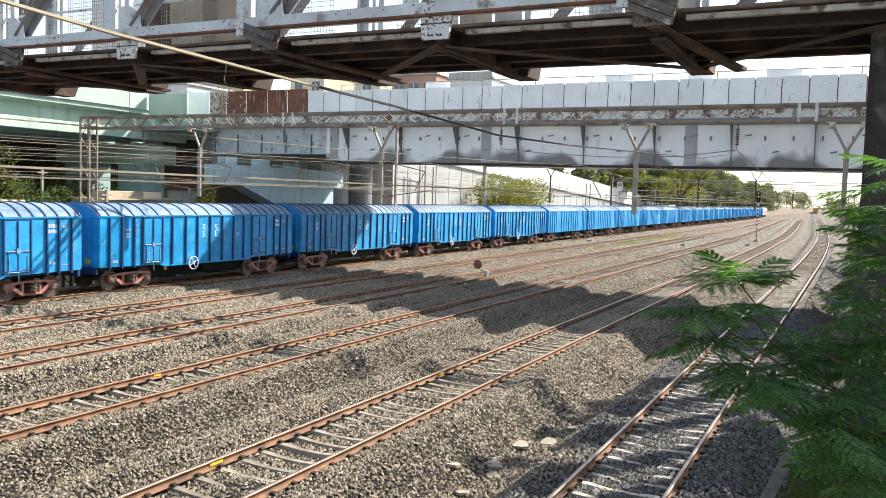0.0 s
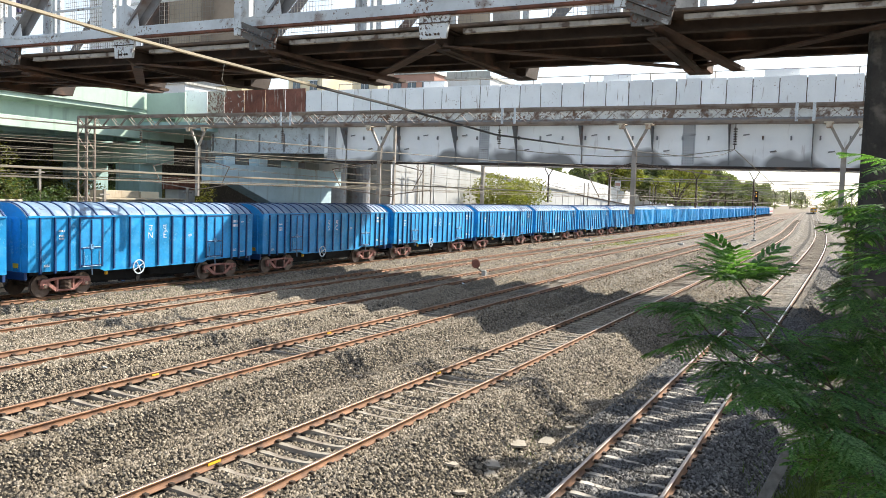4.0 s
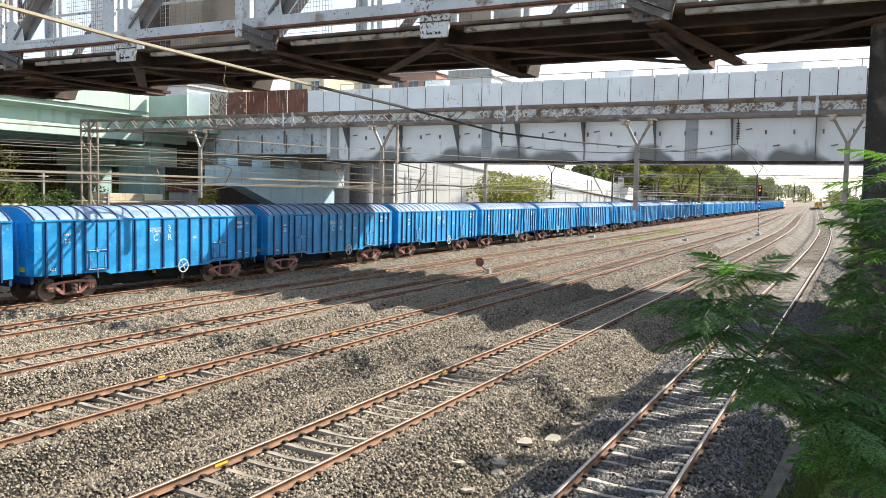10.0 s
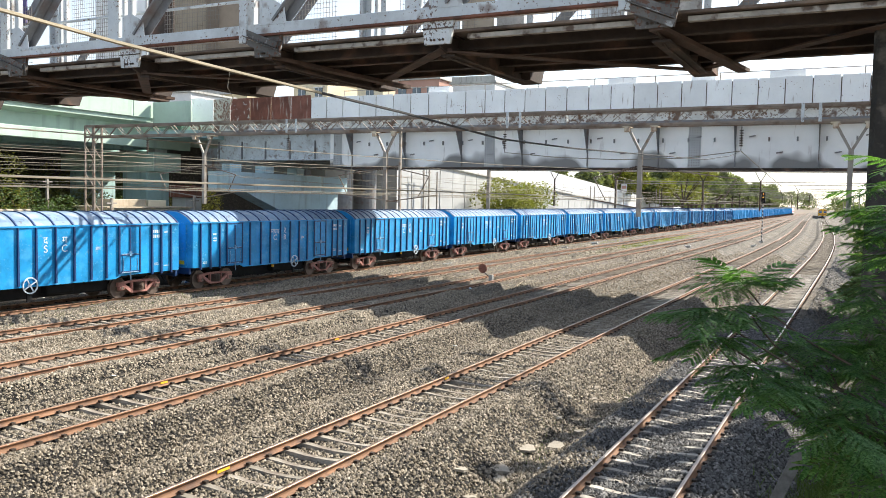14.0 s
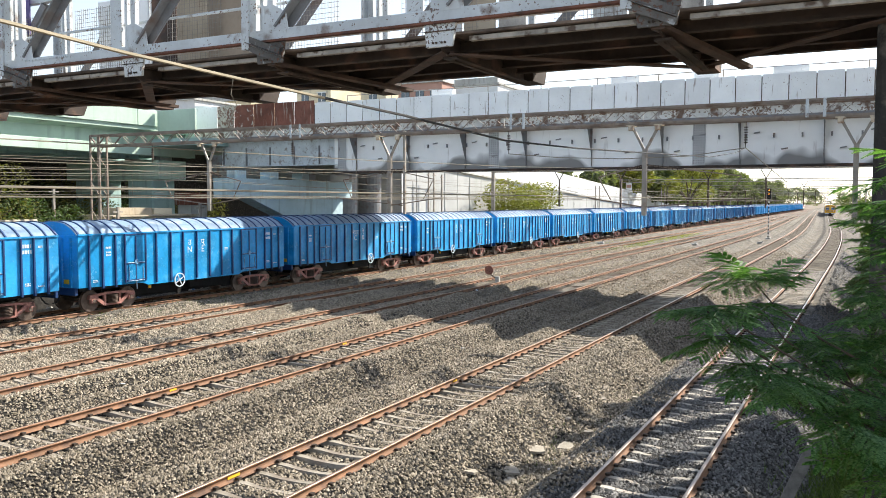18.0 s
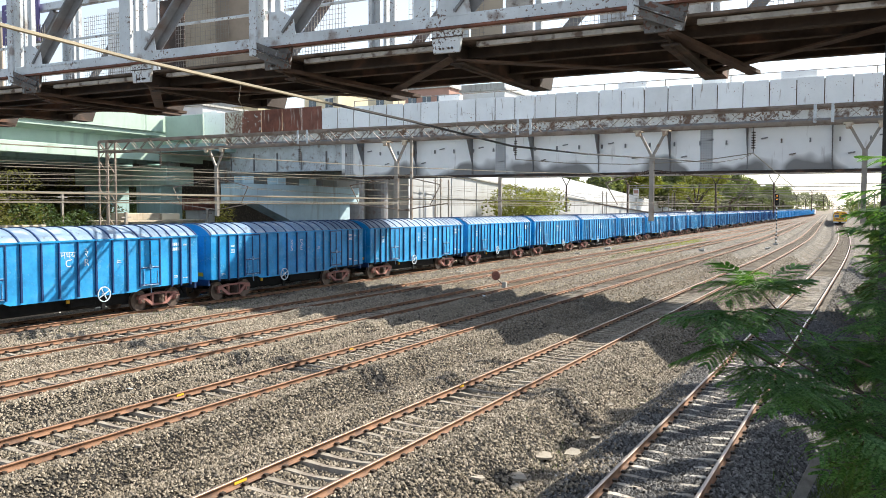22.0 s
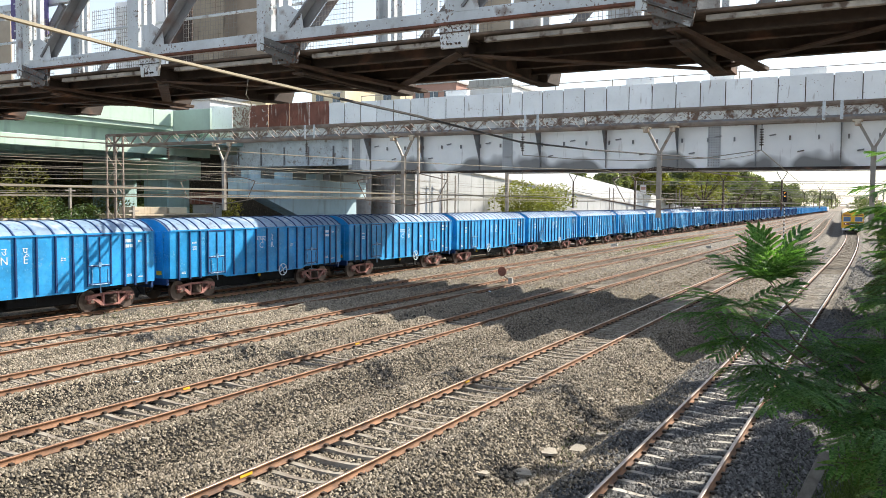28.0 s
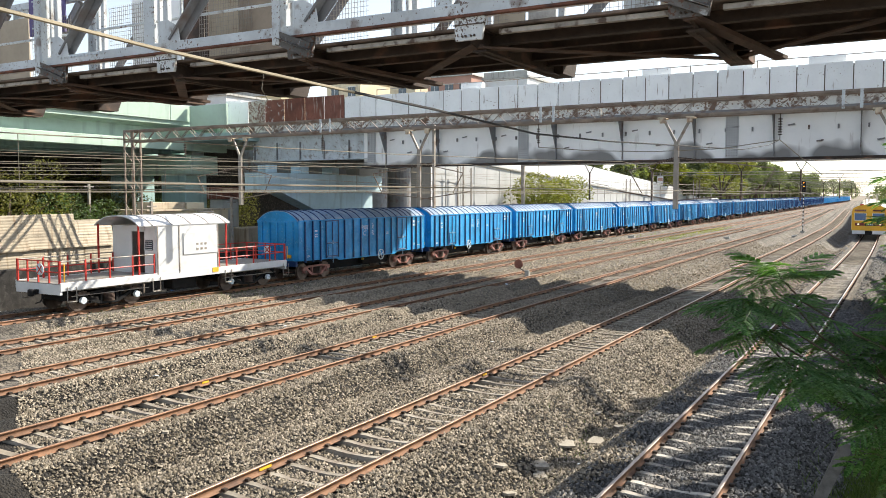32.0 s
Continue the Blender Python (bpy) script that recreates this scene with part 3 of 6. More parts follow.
M_LIP = material("red_rust_lip", (0.17, 0.07, 0.045), 0.85, var=0.4, scale=4, stain=(0.06, 0.035, 0.028), stain_amt=0.5, stain_scale=6, bump=0.15)
M_GRIME = material("black_grime_on_grey_paint", (0.13, 0.125, 0.12), 0.75, var=0.35, scale=5, stain=(0.40, 0.42, 0.43), stain_amt=0.35, stain_scale=8, hard=0.6, bump=0.2, chips=((0.12, 0.055, 0.035), 0.15, 24.0))
M_PLANK = material("dark_deck_plank", (0.15, 0.115, 0.095), 0.85, var=0.35, scale=2.5, stain=(0.04, 0.03, 0.026), stain_amt=0.5, stain_scale=3, bump=0.15, obrand=0.35)
M_RUSTY = material("rusty_brace_steel", (0.095, 0.060, 0.045), 0.8, var=0.3, scale=3, stain=(0.05, 0.035, 0.03), stain_amt=0.5, stain_scale=4, bump=0.1)


def build_footbridge():
    b = thing("footbridge", "grey steel truss footbridge over the tracks with a dark rusty deck", "footbridge", at=pose(-6.8, 10.5, 7.0))
    inv = Matrix.Translation((-6.8, -10.5, -7.0)).inverted()
    o = Matrix.Translation((6.8, -10.5, -7.0))

    def add(name, m, mat, label=""):
        return part(name, m, mat, b, label, o)

    xs = [-2.09 - 2.66 * k for k in range(-2, 8)]
    lo, hi = xs[-1] - 1.0, xs[0] + 1.0
    for y, near in ((9.0, True), (12.0, False)):
        s = 1 if near else -1
        m = Mesh().box(((lo + hi) / 2, y, 7.50), (hi - lo, 0.10, 0.15), bevel=0.01)
        m.box(((lo + hi) / 2, y + s * 0.09, 7.43), (hi - lo, 0.16, 0.02))
        add("chord_angle", Mesh().box(((lo + hi) / 2, y - s * 0.03, 7.415), (hi - lo, 0.09, 0.03)), M_LIP, "rusty lower lip of the chord")
        add("bottom_chord", m, M_GREYPAINT, "grey painted steel chord with rivets")
        m = Mesh().box(((lo + hi) / 2, y, 9.6), (hi - lo, 0.14, 0.16), bevel=0.01)
        add("top_chord", m, M_GREYPAINT)
        for k, x in enumerate(xs):
            m = Mesh().box((x + 0.02, y, 8.55), (0.10, 0.09, 2.0), bevel=0.008).box((x - 0.10, y + s * 0.02, 8.55), (0.03, 0.16, 2.0))
            add("truss_post", m, M_GREYPAINT)
            add("post_plate", Mesh().box((x - 0.36, y - s * 0.01, 8.5), (0.24, 0.05, 2.15), bevel=0.008).box((x - 0.36, y + s * 0.06, 8.5), (0.03, 0.12, 2.1)), M_GREYPAINT)
            a, c = (x + 0.12, y, 7.6), (x + 1.9, y, 9.5)
            m = Mesh().bar(a, c, 0.03, 0.17, (0, 1, 0)).bar((a[0] + 0.06, y + s * 0.07, a[2] - 0.06), (c[0] + 0.06, y + s * 0.07, c[2] - 0.06), 0.14, 0.02, (0, 1, 0))
            # The diagonal's shaded underside is given by the dark grey.
            add("diagonal", m, M_BRACKET, "grey diagonal coloured dark for its shaded underside")
            add("gusset", Mesh().prism([(x - 0.12, 7.55), (x + 0.34, 7.55), (x + 0.30, 7.78), (x + 0.1, 7.9), (x - 0.12, 7.9)], 1, y - s * 0.055, y - s * 0.04), M_GREYPAINT)
            # hanger plate at the node, wider above
            if not near:
                continue
            wide = k % 2 == 0
            h0, h1, zb = (0.25, 0.20, 7.12) if wide else (0.22, 0.17, 7.12)
            m = Mesh().prism([(x - h0, 7.43), (x + h0, 7.43), (x + h1, zb), (x - h1 - 0.02, zb)], 1, y - s * 0.03, y + s * 0.015)
            hp = add("hanger_plate", m, M_GRIME if wide else M_FLAKE, "flaking white gusset plate with rust")
            m = Mesh()
            for ex in (-0.09, -0.045, 0.03, 0.075):
                m.rod((x + ex, y - s * 0.03, zb + 0.05), (x + ex, y - s * 0.052, zb + 0.05), 0.014, 6)
            m.box((x, y - s * 0.036, 7.31), (h0 * 2, 0.012, 0.012))
            part("bolts", m, M_DARKST, hp, "dark bolt heads")
            if wide and near:
                # channel bracket standing out below the node
                m = Mesh().bar((x - 0.30, y - 0.16, 7.40), (x + 0.20, y - 0.05, 7.20), 0.012, 0.12, (0, 1, 0)).bar((x - 0.30, y - 0.18, 7.46), (x + 0.20, y - 0.07, 7.26), 0.08, 0.012, (0, 1, 0)).bar((x - 0.30, y - 0.18, 7.34), (x + 0.20, y - 0.07, 7.14), 0.08, 0.012, (0, 1, 0))
                add("bracket_channel", m, M_GRIME, "rusting channel bracket")
                add("bracket_post", Mesh().box((x - 0.31, y - 0.16, 8.3), (0.13, 0.05, 2.0), bevel=0.008), M_GREYPAINT)
        if near:
            for q in range(13):
                xx = -11.55 - 0.085 * q
                add("rivet", Mesh().rod((xx, y - 0.05, 7.53), (xx, y - 0.07, 7.53), 0.016, 6), M_GREYPAINT)
    for x in xs:
        m = Mesh().prism([(9.02, 7.27), (11.98, 7.27), (11.98, 7.08), (11.6, 7.0), (9.4, 7.0), (9.02, 7.10)], 0, x - 0.012, x + 0.012)
        m.box((x, 10.5, 7.03), (0.2, 2.5, 0.025)).box((x, 10.5, 7.265), (0.2, 2.9, 0.02))
        m.prism([(11.7, 7.42), (12.35, 7.42), (12.2, 7.05), (11.7, 7.05)], 0, x - 0.16, x + 0.16)
        add("cross_girder", m, M_DARKST, "dark rusty cross girder")
    for y in (9.55, 10.1, 10.9, 11.45):
        m = Mesh().box(((lo + hi) / 2, y, 7.21), (hi - lo, 0.03, 0.13)).box(((lo + hi) / 2, y, 7.14), (hi - lo, 0.11, 0.015))
        add("stringer", m, M_DARKST)
    for k in range(len(xs) - 1):
        x1, x2 = xs[k], xs[k + 1]
        w = (x1 - x2) / 3
        for q in range(9):
            m = Mesh().box(((x1 + x2) / 2, 9.25 + 0.31 * q, 7.295 + 0.004 * (q * 7 % 3)), (x1 - x2 - 0.02, 0.295, 0.035), bevel=0.006)
            add("deck_plank", m, M_PLANK)
        if k % 2:
            add("wind_brace", Mesh().bar((x1, 9.2, 7.1), (x2, 11.8, 7.1), 0.16, 0.02), M_RUSTY)
        else:
            add("wind_brace", Mesh().bar((x1, 11.8, 7.08), (x2, 9.2, 7.06), 0.16, 0.02), M_RUSTY)
            add("wind_brace", Mesh().bar((x1, 9.0, 7.12), (x1 + 0.55, 11.9, 7.06), 0.16, 0.05), M_RUSTY)
        for y, lo_x, hi_x in ((9.22, x2 + 0.3, x1 - 0.25), (9.35, x2 + 0.9, x1 - 0.2)):
            add("edge_slab", Mesh().box(((lo_x + hi_x) / 2, y, 7.235 if y < 9.3 else 7.30), (hi_x - lo_x, 0.08, 0.06), bevel=0.004), M_PALECONC, "pale weathered slab edge")
        # screens on the far side of the walkway
        mid_x = x2 + 1.15
        if x2 > -9.0:
            add("screen_sheet", Mesh().box((x2 + 1.28, 11.87, 8.35), (0.5, 0.02, 1.7)), M_GREYPAINT, "grey painted sheet")
            add("screen_sheet", Mesh().box((x2 + 1.85, 11.85, 8.35), (0.55, 0.02, 1.7)), M_SCREEN, "buff screen sheet")
            add("screen_sheet", Mesh().box((x2 + 2.4, 11.86, 8.35), (0.45, 0.02, 1.7)), M_PALECONC, "grey screen sheet")
        m = Mesh()
        for q in range(22):
            m.bar((mid_x - 0.7 + q * 0.065, 11.8, 7.55), (mid_x - 0.7 + q * 0.065, 11.8, 9.2), 0.006, 0.006)
            if q < 20:
                m.bar((mid_x - 0.7, 11.8, 7.55 + q * 0.085), (mid_x + 0.7, 11.8, 7.55 + q * 0.085), 0.006, 0.006)
        tagged(add("wire_screen", m, M_GALV, "wire mesh screen"), kind="stuff")
        add("hand_rail", Mesh().rod((x2, 9.1, 7.95), (x1, 9.1, 7.95), 0.022), M_GREYPAINT)
    sh = add("notice_board", Mesh().box((-17.09, 11.84, 9.30), (1.29, 0.03, 0.90)), M_PURPLE, "violet notice board with pale bars")
    for q in range(7):
        part("plain_bar", Mesh().box((-17.09, 11.81, 9.62 - 0.1 * q), (1.04 - 0.09 * (q % 3), 0.01, 0.03)), M_MARK, sh)
    sh = add("screen_sheet", Mesh().box((-18.40, 11.86, 8.40), (1.19, 0.03, 1.80)), M_SCREEN, "buff screen sheet")
    sh = add("screen_sheet", Mesh().box((-13.57, 11.86, 8.40), (1.43, 0.03, 1.80)), M_WPAINT, "white painted sheet")
    sh = add("screen_sheet", Mesh().box((-12.47, 11.90, 8.40), (0.65, 0.03, 1.80)), M_DARKST, "dark stained sheet")
    sh = add("screen_sheet", Mesh().box((-11.67, 11.86, 8.40), (0.81, 0.03, 1.80)), M_SCREEN, "buff screen sheet")
    sh = add("screen_sheet", Mesh().box((-10.67, 11.86, 8.40), (1.17, 0.03, 1.80)), M_BROWNBUFF, "brown screen sheet")
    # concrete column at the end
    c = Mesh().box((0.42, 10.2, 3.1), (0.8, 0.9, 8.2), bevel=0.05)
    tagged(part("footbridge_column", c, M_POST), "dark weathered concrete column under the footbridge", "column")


build_footbridge()


# ---- the road bridge beyond ----
M_FLAKY = material("flaking_cream_and_rust", (0.52, 0.49, 0.42), 0.8, var=0.2, scale=2, stain=(0.17, 0.075, 0.045), stain_amt=0.55, stain_scale=3.5, hard=0.5, bump=0.15, chips=((0.16, 0.07, 0.045), 0.2, 10.0))
M_RUSTFLAKE = material("rust_with_paint_remnants", (0.19, 0.075, 0.05), 0.85, var=0.3, scale=2, stain=(0.62, 0.60, 0.55), stain_amt=0.3, stain_scale=5.0, hard=0.8, bump=0.15)
M_SPLICE = material("dull_splice_plate", (0.46, 0.47, 0.48), 0.6, var=0.15, scale=2, bump=0.05)


def build_road_bridge():
    b = thing("road_bridge", "white painted steel plate girder road bridge with a rust-stained parapet", "road bridge", at=pose(-15, 43, 7))
    o = pose(-15, 43, 7).inverted()
    grow = 45.0 / 42.5

    def add(name, m, mat, label=""):
        m.v = [(p[0] * grow, p[1] * grow, EYE[2] + (p[2] - EYE[2]) * grow) for p in m.v]
        return part(name, m, mat, b, label, o)

    xl, xr = -30.0, 9.0
    wl = -41.6
    bays = [-30.0] + [-28.3 + 3.76 * k for k in range(10)] + [9.0]
    for a, c in zip(bays[:-1], bays[1:]):
        add("web_plate", Mesh().box(((a + c) / 2, 42.5, 8.08), (c - a - 0.02, 0.03, 2.1), bevel=0.004), M_WEB)
    for x in bays[1:-1]:
        m = Mesh().prism([(42.48, 7.75), (42.48, 9.15), (41.72, 9.15)], 0, x - 0.012, x + 0.012)
        m.bar((x, 42.46, 7.7), (x, 41.7, 9.15), 0.15, 0.02, (1, 0, 0))
        # Dark grey here imitates the bracket standing in shade.
        kb = add("knee_bracket", m, M_BRACKET, "grey knee bracket coloured dark for its shade")
        add("web_stiffener", Mesh().box((x, 42.44, 8.1), (0.04, 0.09, 2.05)), M_BRACKET)
    for x in (-29.4, -19.0, -7.7, 3.2):
        add("splice_plate", Mesh().box((x, 42.46, 8.1), (0.62, 0.03, 2.06)), M_SPLICE, "riveted splice plate")
        m = Mesh()
        for i in range(5):
            for j in range(16):
                m.box((x - 0.24 + 0.12 * i, 42.44, 7.16 + 0.125 * j), (0.045, 0.02, 0.045))
        tagged(add("rivets", m, M_BRACKET), kind="stuff")
    for k in range(30):
        x = -29.6 + 1.27 * k
        add("web_lug", Mesh().box((x, 42.44, 8.42), (0.075, 0.09, 0.21)), M_BRACKET)
        if k % 3:
            e = 0.25 if k % 2 else -0.55
            add("web_handle", Mesh().bar((x + 0.35, 42.42, 8.3 + e), (x + 0.65, 42.42, 8.35 + e), 0.06, 0.06), M_BRACKET)
    add("bottom_flange", Mesh().box(((xl + xr) / 2, 42.5, 6.93), (xr - xl, 0.55, 0.06)).box(((xl + xr) / 2, 42.5, 7.0), (xr - xl, 0.4, 0.05)), M_DARKST, "rusty bottom flange")
    add("top_flange", Mesh().box(((xl + xr) / 2, 42.45, 9.19), (xr - xl, 0.5, 0.07)), M_GREYPAINT)
    add("walkway_edge", Mesh().box(((wl + xr) / 2, 41.78, 9.30), (xr - wl, 0.08, 0.12)).box(((wl + xr) / 2, 42.1, 9.25), (xr - wl, 0.7, 0.04)), M_BRACKET)
    n = 13
    for k in range(n):
        a = wl + (xr - wl) * k / n
        add("fascia_plate", Mesh().box((a + (xr - wl) / n / 2, 42.25, 9.62), ((xr - wl) / n - 0.02, 0.05, 0.56), bevel=0.006), M_FASCIA, "rust-streaked white fascia plate")
    add("parapet_ledge", Mesh().box((-15.5, 42.16, 9.97), (52.4, 0.58, 0.08)), M_BRACKET)
    x = -31.15
    k = 0
    rng = random.Random(5)
    while x < 9:
        w = 1.2
        m = Mesh().box((x + w / 2, 42.0 + rng.uniform(-0.012, 0.012), 10.66 + rng.uniform(-0.01, 0.02)), (w - 0.045, 0.035, 1.32), bevel=0.008)
        add("parapet_panel", m, M_WPAINT)
        add("panel_post", Mesh().box((x, 42.06, 10.62), (0.1, 0.08, 1.2)), M_RUSTY)
        x += w
        k += 1
    for k, (x, w, mat) in enumerate(((-41.2, 1.96, M_WPAINT), (-39.24, 1.5, M_FLAKY), (-37.74, 1.67, M_RUSTFLAKE), (-36.07, 1.74, M_RUST), (-34.33, 1.61, M_RUST), (-32.72, 1.56, M_RUST))):
        add("parapet_panel", Mesh().box((x + w / 2, 42.0, 10.75), (w - 0.03, 0.035, 1.5), bevel=0.008), mat, "" if mat is M_WPAINT else "rusted brown parapet sheet")
    for xx, w in ((-41.0, 1.4), (-22.3, 1.4), (-11.5, 1.5), (-7.4, 1.2), (-3.5, 1.6)):
        add("equipment_box", Mesh().box((xx, 42.6, 11.45), (w, 0.4, 0.5), bevel=0.02), M_WPAINT)
    for k in range(12):
        add("rail_post", Mesh().rod((-29 + 3.2 * k, 42.5, 11.2), (-29 + 3.2 * k, 42.5, 11.75), 0.03), M_GALV)
    add("rail_bar", Mesh().rod((-29, 42.5, 11.72), (7, 42.5, 11.72), 0.025), M_GALV)
    # deck, cross beams and the second girder
    add("deck", Mesh().box((-16, 47.0, 9.35), (50, 9.0, 0.35)), M_CONC)
    add("far_girder", Mesh().box((-10.5, 51.4, 8.26), (39, 0.05, 1.98)).box((-10.5, 51.4, 7.26), (39, 0.5, 0.06)), M_WEB)
    add("far_parapet", Mesh().box((-15, 51.6, 10.3), (50, 0.15, 1.5)), M_CONC)
    for x in bays[1:-1]:
        add("cross_beam", Mesh().box((x, 47.0, 8.6), (0.25, 8.8, 1.1)), M_GREYPAINT)
    # shorter side span over the verge
    # Stained, and grey instead of web white to include the walkway's shade.
    add("side_girder", Mesh().box((-34.5, 42.6, 8.3), (9.8, 0.04, 1.6)).box((-34.5, 42.6, 7.48), (9.8, 0.4, 0.06)), M_GREYPAINT, "stained side girder greyed for shade under the walkway")
    add("side_far_girder", Mesh().box((-43.7, 51.2, 7.8), (9.5, 0.06, 2.2)), M_BRACKET)
    add("side_far_girder", Mesh().box((-34.6, 51.25, 8.2), (9.6, 0.06, 2.0)), M_BRACKET)
    for k in range(5):
        add("girder_stiffener", Mesh().box((-39.2 + 2.0 * k, 42.55, 8.1), (0.07, 0.14, 1.2)), M_BRACKET)
    add("side_soffit", Mesh().box((-35.6, 47.0, 8.75), (12.0, 8.4, 0.3)), M_CONC)

    p = thing("bridge_pier", "blue-grey painted concrete hammerhead pier under the road bridge", "bridge pier", at=pose(-37, 49, -0.8))
    po = pose(-37, 49, -0.8).inverted()
    part("pier_cap", Mesh().prism([(39.8, 6.62), (53.2, 6.62), (53.2, 5.38), (39.8, 5.38)], 0, -37.6, -35.9), M_BLUECONC, p, "", po)
    part("pier_head", Mesh().prism([(41.6, 5.36), (52.2, 5.36), (52.2, 3.0), (49.0, 3.0), (47.6, 3.3)], 0, -37.4, -36.1), M_BLUECONC, p, "", po)
    part("pier_column", Mesh().box((-36.85, 49.8, 1.3), (1.5, 5.2, 4.3), bevel=0.1), M_BLUECONC, p, "", po)
    part("ballast_wall", Mesh().box((-36.6, 51.9, 6.9), (1.3, 3.2, 0.52), bevel=0.02), M_CONC, p, "", po)
    for yy in (41.2, 44.5, 48):
        part("bearing", Mesh().box((-36.9, yy, 6.9), (0.9, 0.9, 0.5), bevel=0.02), M_BLUECONC, p, "", po)
    q = Mesh().box((4.2, 49.5, 3.0), (2.4, 14, 7.8), bevel=0.05)
    tagged(part("bridge_abutment", q, M_CONC), "grey concrete abutment at the end of the road bridge", "abutment")


build_road_bridge()


# ---- the overhead-line portal ----
M_CREAMCAP = material("pale_bracket_casting", (0.55, 0.47, 0.36), 0.7, var=0.2, scale=5, stain=(0.2, 0.1, 0.06), stain_amt=0.4, stain_scale=6, bump=0.1)


def build_portal():
    b = thing("overhead_line_portal", "lattice steel portal carrying the overhead line across all tracks", "line portal", at=pose(-37.6, 31, -0.8))
    o = pose(-37.6, 31, -0.8).inverted()

    def add(name, m, mat=M_BOOM, label="", parent=b):
        return part(name, m, mat, parent, label, o)

    xl, xr = -38.0, 2.2
    for y in (30.78, 31.22):
        for z in (8.16, 8.72):
            add("boom_chord", Mesh().box(((xl + xr) / 2, y, z), (xr - xl, 0.075, 0.075)).box(((xl + xr) / 2, y, z - 0.03), (xr - xl, 0.012, 0.12)))
    n = 62
    w = (xr - xl) / n
    bar = Mesh().bar((-w / 2, 0, -0.28), (w / 2, 0, 0.28), 0.012, 0.05, (0, 1, 0)).data("lacing_bar", M_BOOM)
    flip = Mesh().bar((-w / 2, 0, 0.28), (w / 2, 0, -0.28), 0.012, 0.05, (0, 1, 0)).data("lacing_bar", M_BOOM)
    for k in range(n):
        for y in (30.78, 31.22):
            part("lacing_bar", bar if (k + (y > 31)) % 2 else flip, None, b, at=o @ pose(xl + w * (k + 0.5), y, 8.44))
    for x in (-24.2, -13.0, -2.0):
        [add("boom_splice", Mesh().box((x + e, 30.74, 8.44), (0.1, 0.03, 0.64)), M_GREYPAINT) for e in (0, 0.55)]
    for xm in (-37.6, 1.8):
        legs = [(xm + dx, 31 + dy) for dx in (-0.35, 0.35) for dy in (-0.25, 0.25)]
        for x, y in legs:
            add("mast_leg", Mesh().box((x, y, 3.95), (0.085, 0.085, 9.5)))
        z = -0.6
        k = 0
        while z < 8.4:
            s = 1 if k % 2 else -1
            m = Mesh()
            for y in (30.75, 31.25):
                m.bar((xm - 0.35 * s, y, z), (xm + 0.35 * s, y, z + 0.75), 0.015, 0.05, (0, 1, 0))
            add("mast_lacing", m)
            z += 0.75
            k += 1
        add("mast_base", Mesh().box((xm, 31, -0.7), (1.2, 1.0, 0.5), bevel=0.04), M_CONC)
    add("mast_head", Mesh().bar((-37.9, 30.7, 8.7), (-37.0, 30.7, 7.7), 0.05, 0.05).bar((-37.3, 30.7, 8.7), (-36.4, 30.7, 8.7), 0.05, 0.05))

    for x in (-29.55, -18.9, -7.6, -0.45):
        m = Mesh().box((x, 31, 5.93), (0.13, 0.13, 2.5)).box((x, 30.93, 5.93), (0.17, 0.015, 2.5)).box((x, 31.07, 5.93), (0.17, 0.015, 2.5))
        a = part("drop_arm", m, M_GALV, b, "Y-shaped hanging steel arm", o)
        for s in (-1, 1):
            add("fork", Mesh().bar((x, 31, 7.1), (x + s * 0.5, 31, 8.05), 0.09, 0.09), M_GALV, "", a).matrix_basis = Matrix()
            add("fork_bracket", Mesh().box((x + s * 0.52, 31, 8.08), (0.3, 0.5, 0.06)).box((x + s * 0.5, 30.8, 7.98), (0.2, 0.12, 0.2), bevel=0.03), M_CREAMCAP, "pale fork bracket", a).matrix_basis = Matrix()
    add("hanging_pole", Mesh().box((-18.15, 31, 6.45), (0.10, 0.12, 3.65)), M_GALV)
    # cantilevers and insulators toward each track
    for x, xt in ((-29.55, -27.1), (-29.55, -33.0), (-18.9, -16.3), (-18.15, -21.8), (-7.6, -9.8), (-7.6, -3.7)):
        s = 1 if xt > x else -1
        m = Mesh().rod((x, 31, 5.0), (xt, 31, 5.35), 0.025).rod((x, 31, 6.6), (xt - s * 0.4, 31, 6.15), 0.025).rod((xt - s * 0.4, 31, 6.15), (xt - s * 0.9, 31, 5.28), 0.022)
        add("cantilever", m)
        ins = part("insulator", Mesh().rod((x, 31, 6.61), Vector((x, 31, 6.61)).lerp(Vector((xt - s * 0.4, 31, 6.16)), 0.4), 0.03, 6), M_DARKST, b, "brown porcelain insulator", o)
        for q in range(6):
            f = 0.1 + q * 0.05
            p = Vector((x, 31, 6.6)).lerp(Vector((xt - s * 0.4, 31, 6.15)), f)
            part("insulator_disc", Mesh().rod(p - Vector((s * 0.015, 0, 0)), p + Vector((s * 0.015, 0, 0)), 0.06, 8), M_DARKST, ins)
    for x in (-24.3, -13.2, -4.0, -33.5):
        m = Mesh().rod((x, 31, 8.15), (x, 31, 7.15), 0.015)
        for q in range(7):
            m.rod((x, 31, 7.9 - q * 0.09), (x, 31, 7.86 - q * 0.09), 0.07, 8)
        add("hanging_insulator", m, M_DARKST, "hanging string insulator")


build_portal()


# ---- wires ----
def wire(name, label, pts, r, mat=M_WIRE):
    return tagged(part(name, Mesh().tube(pts, r, 5), mat), label, "wire", "overhead wires")


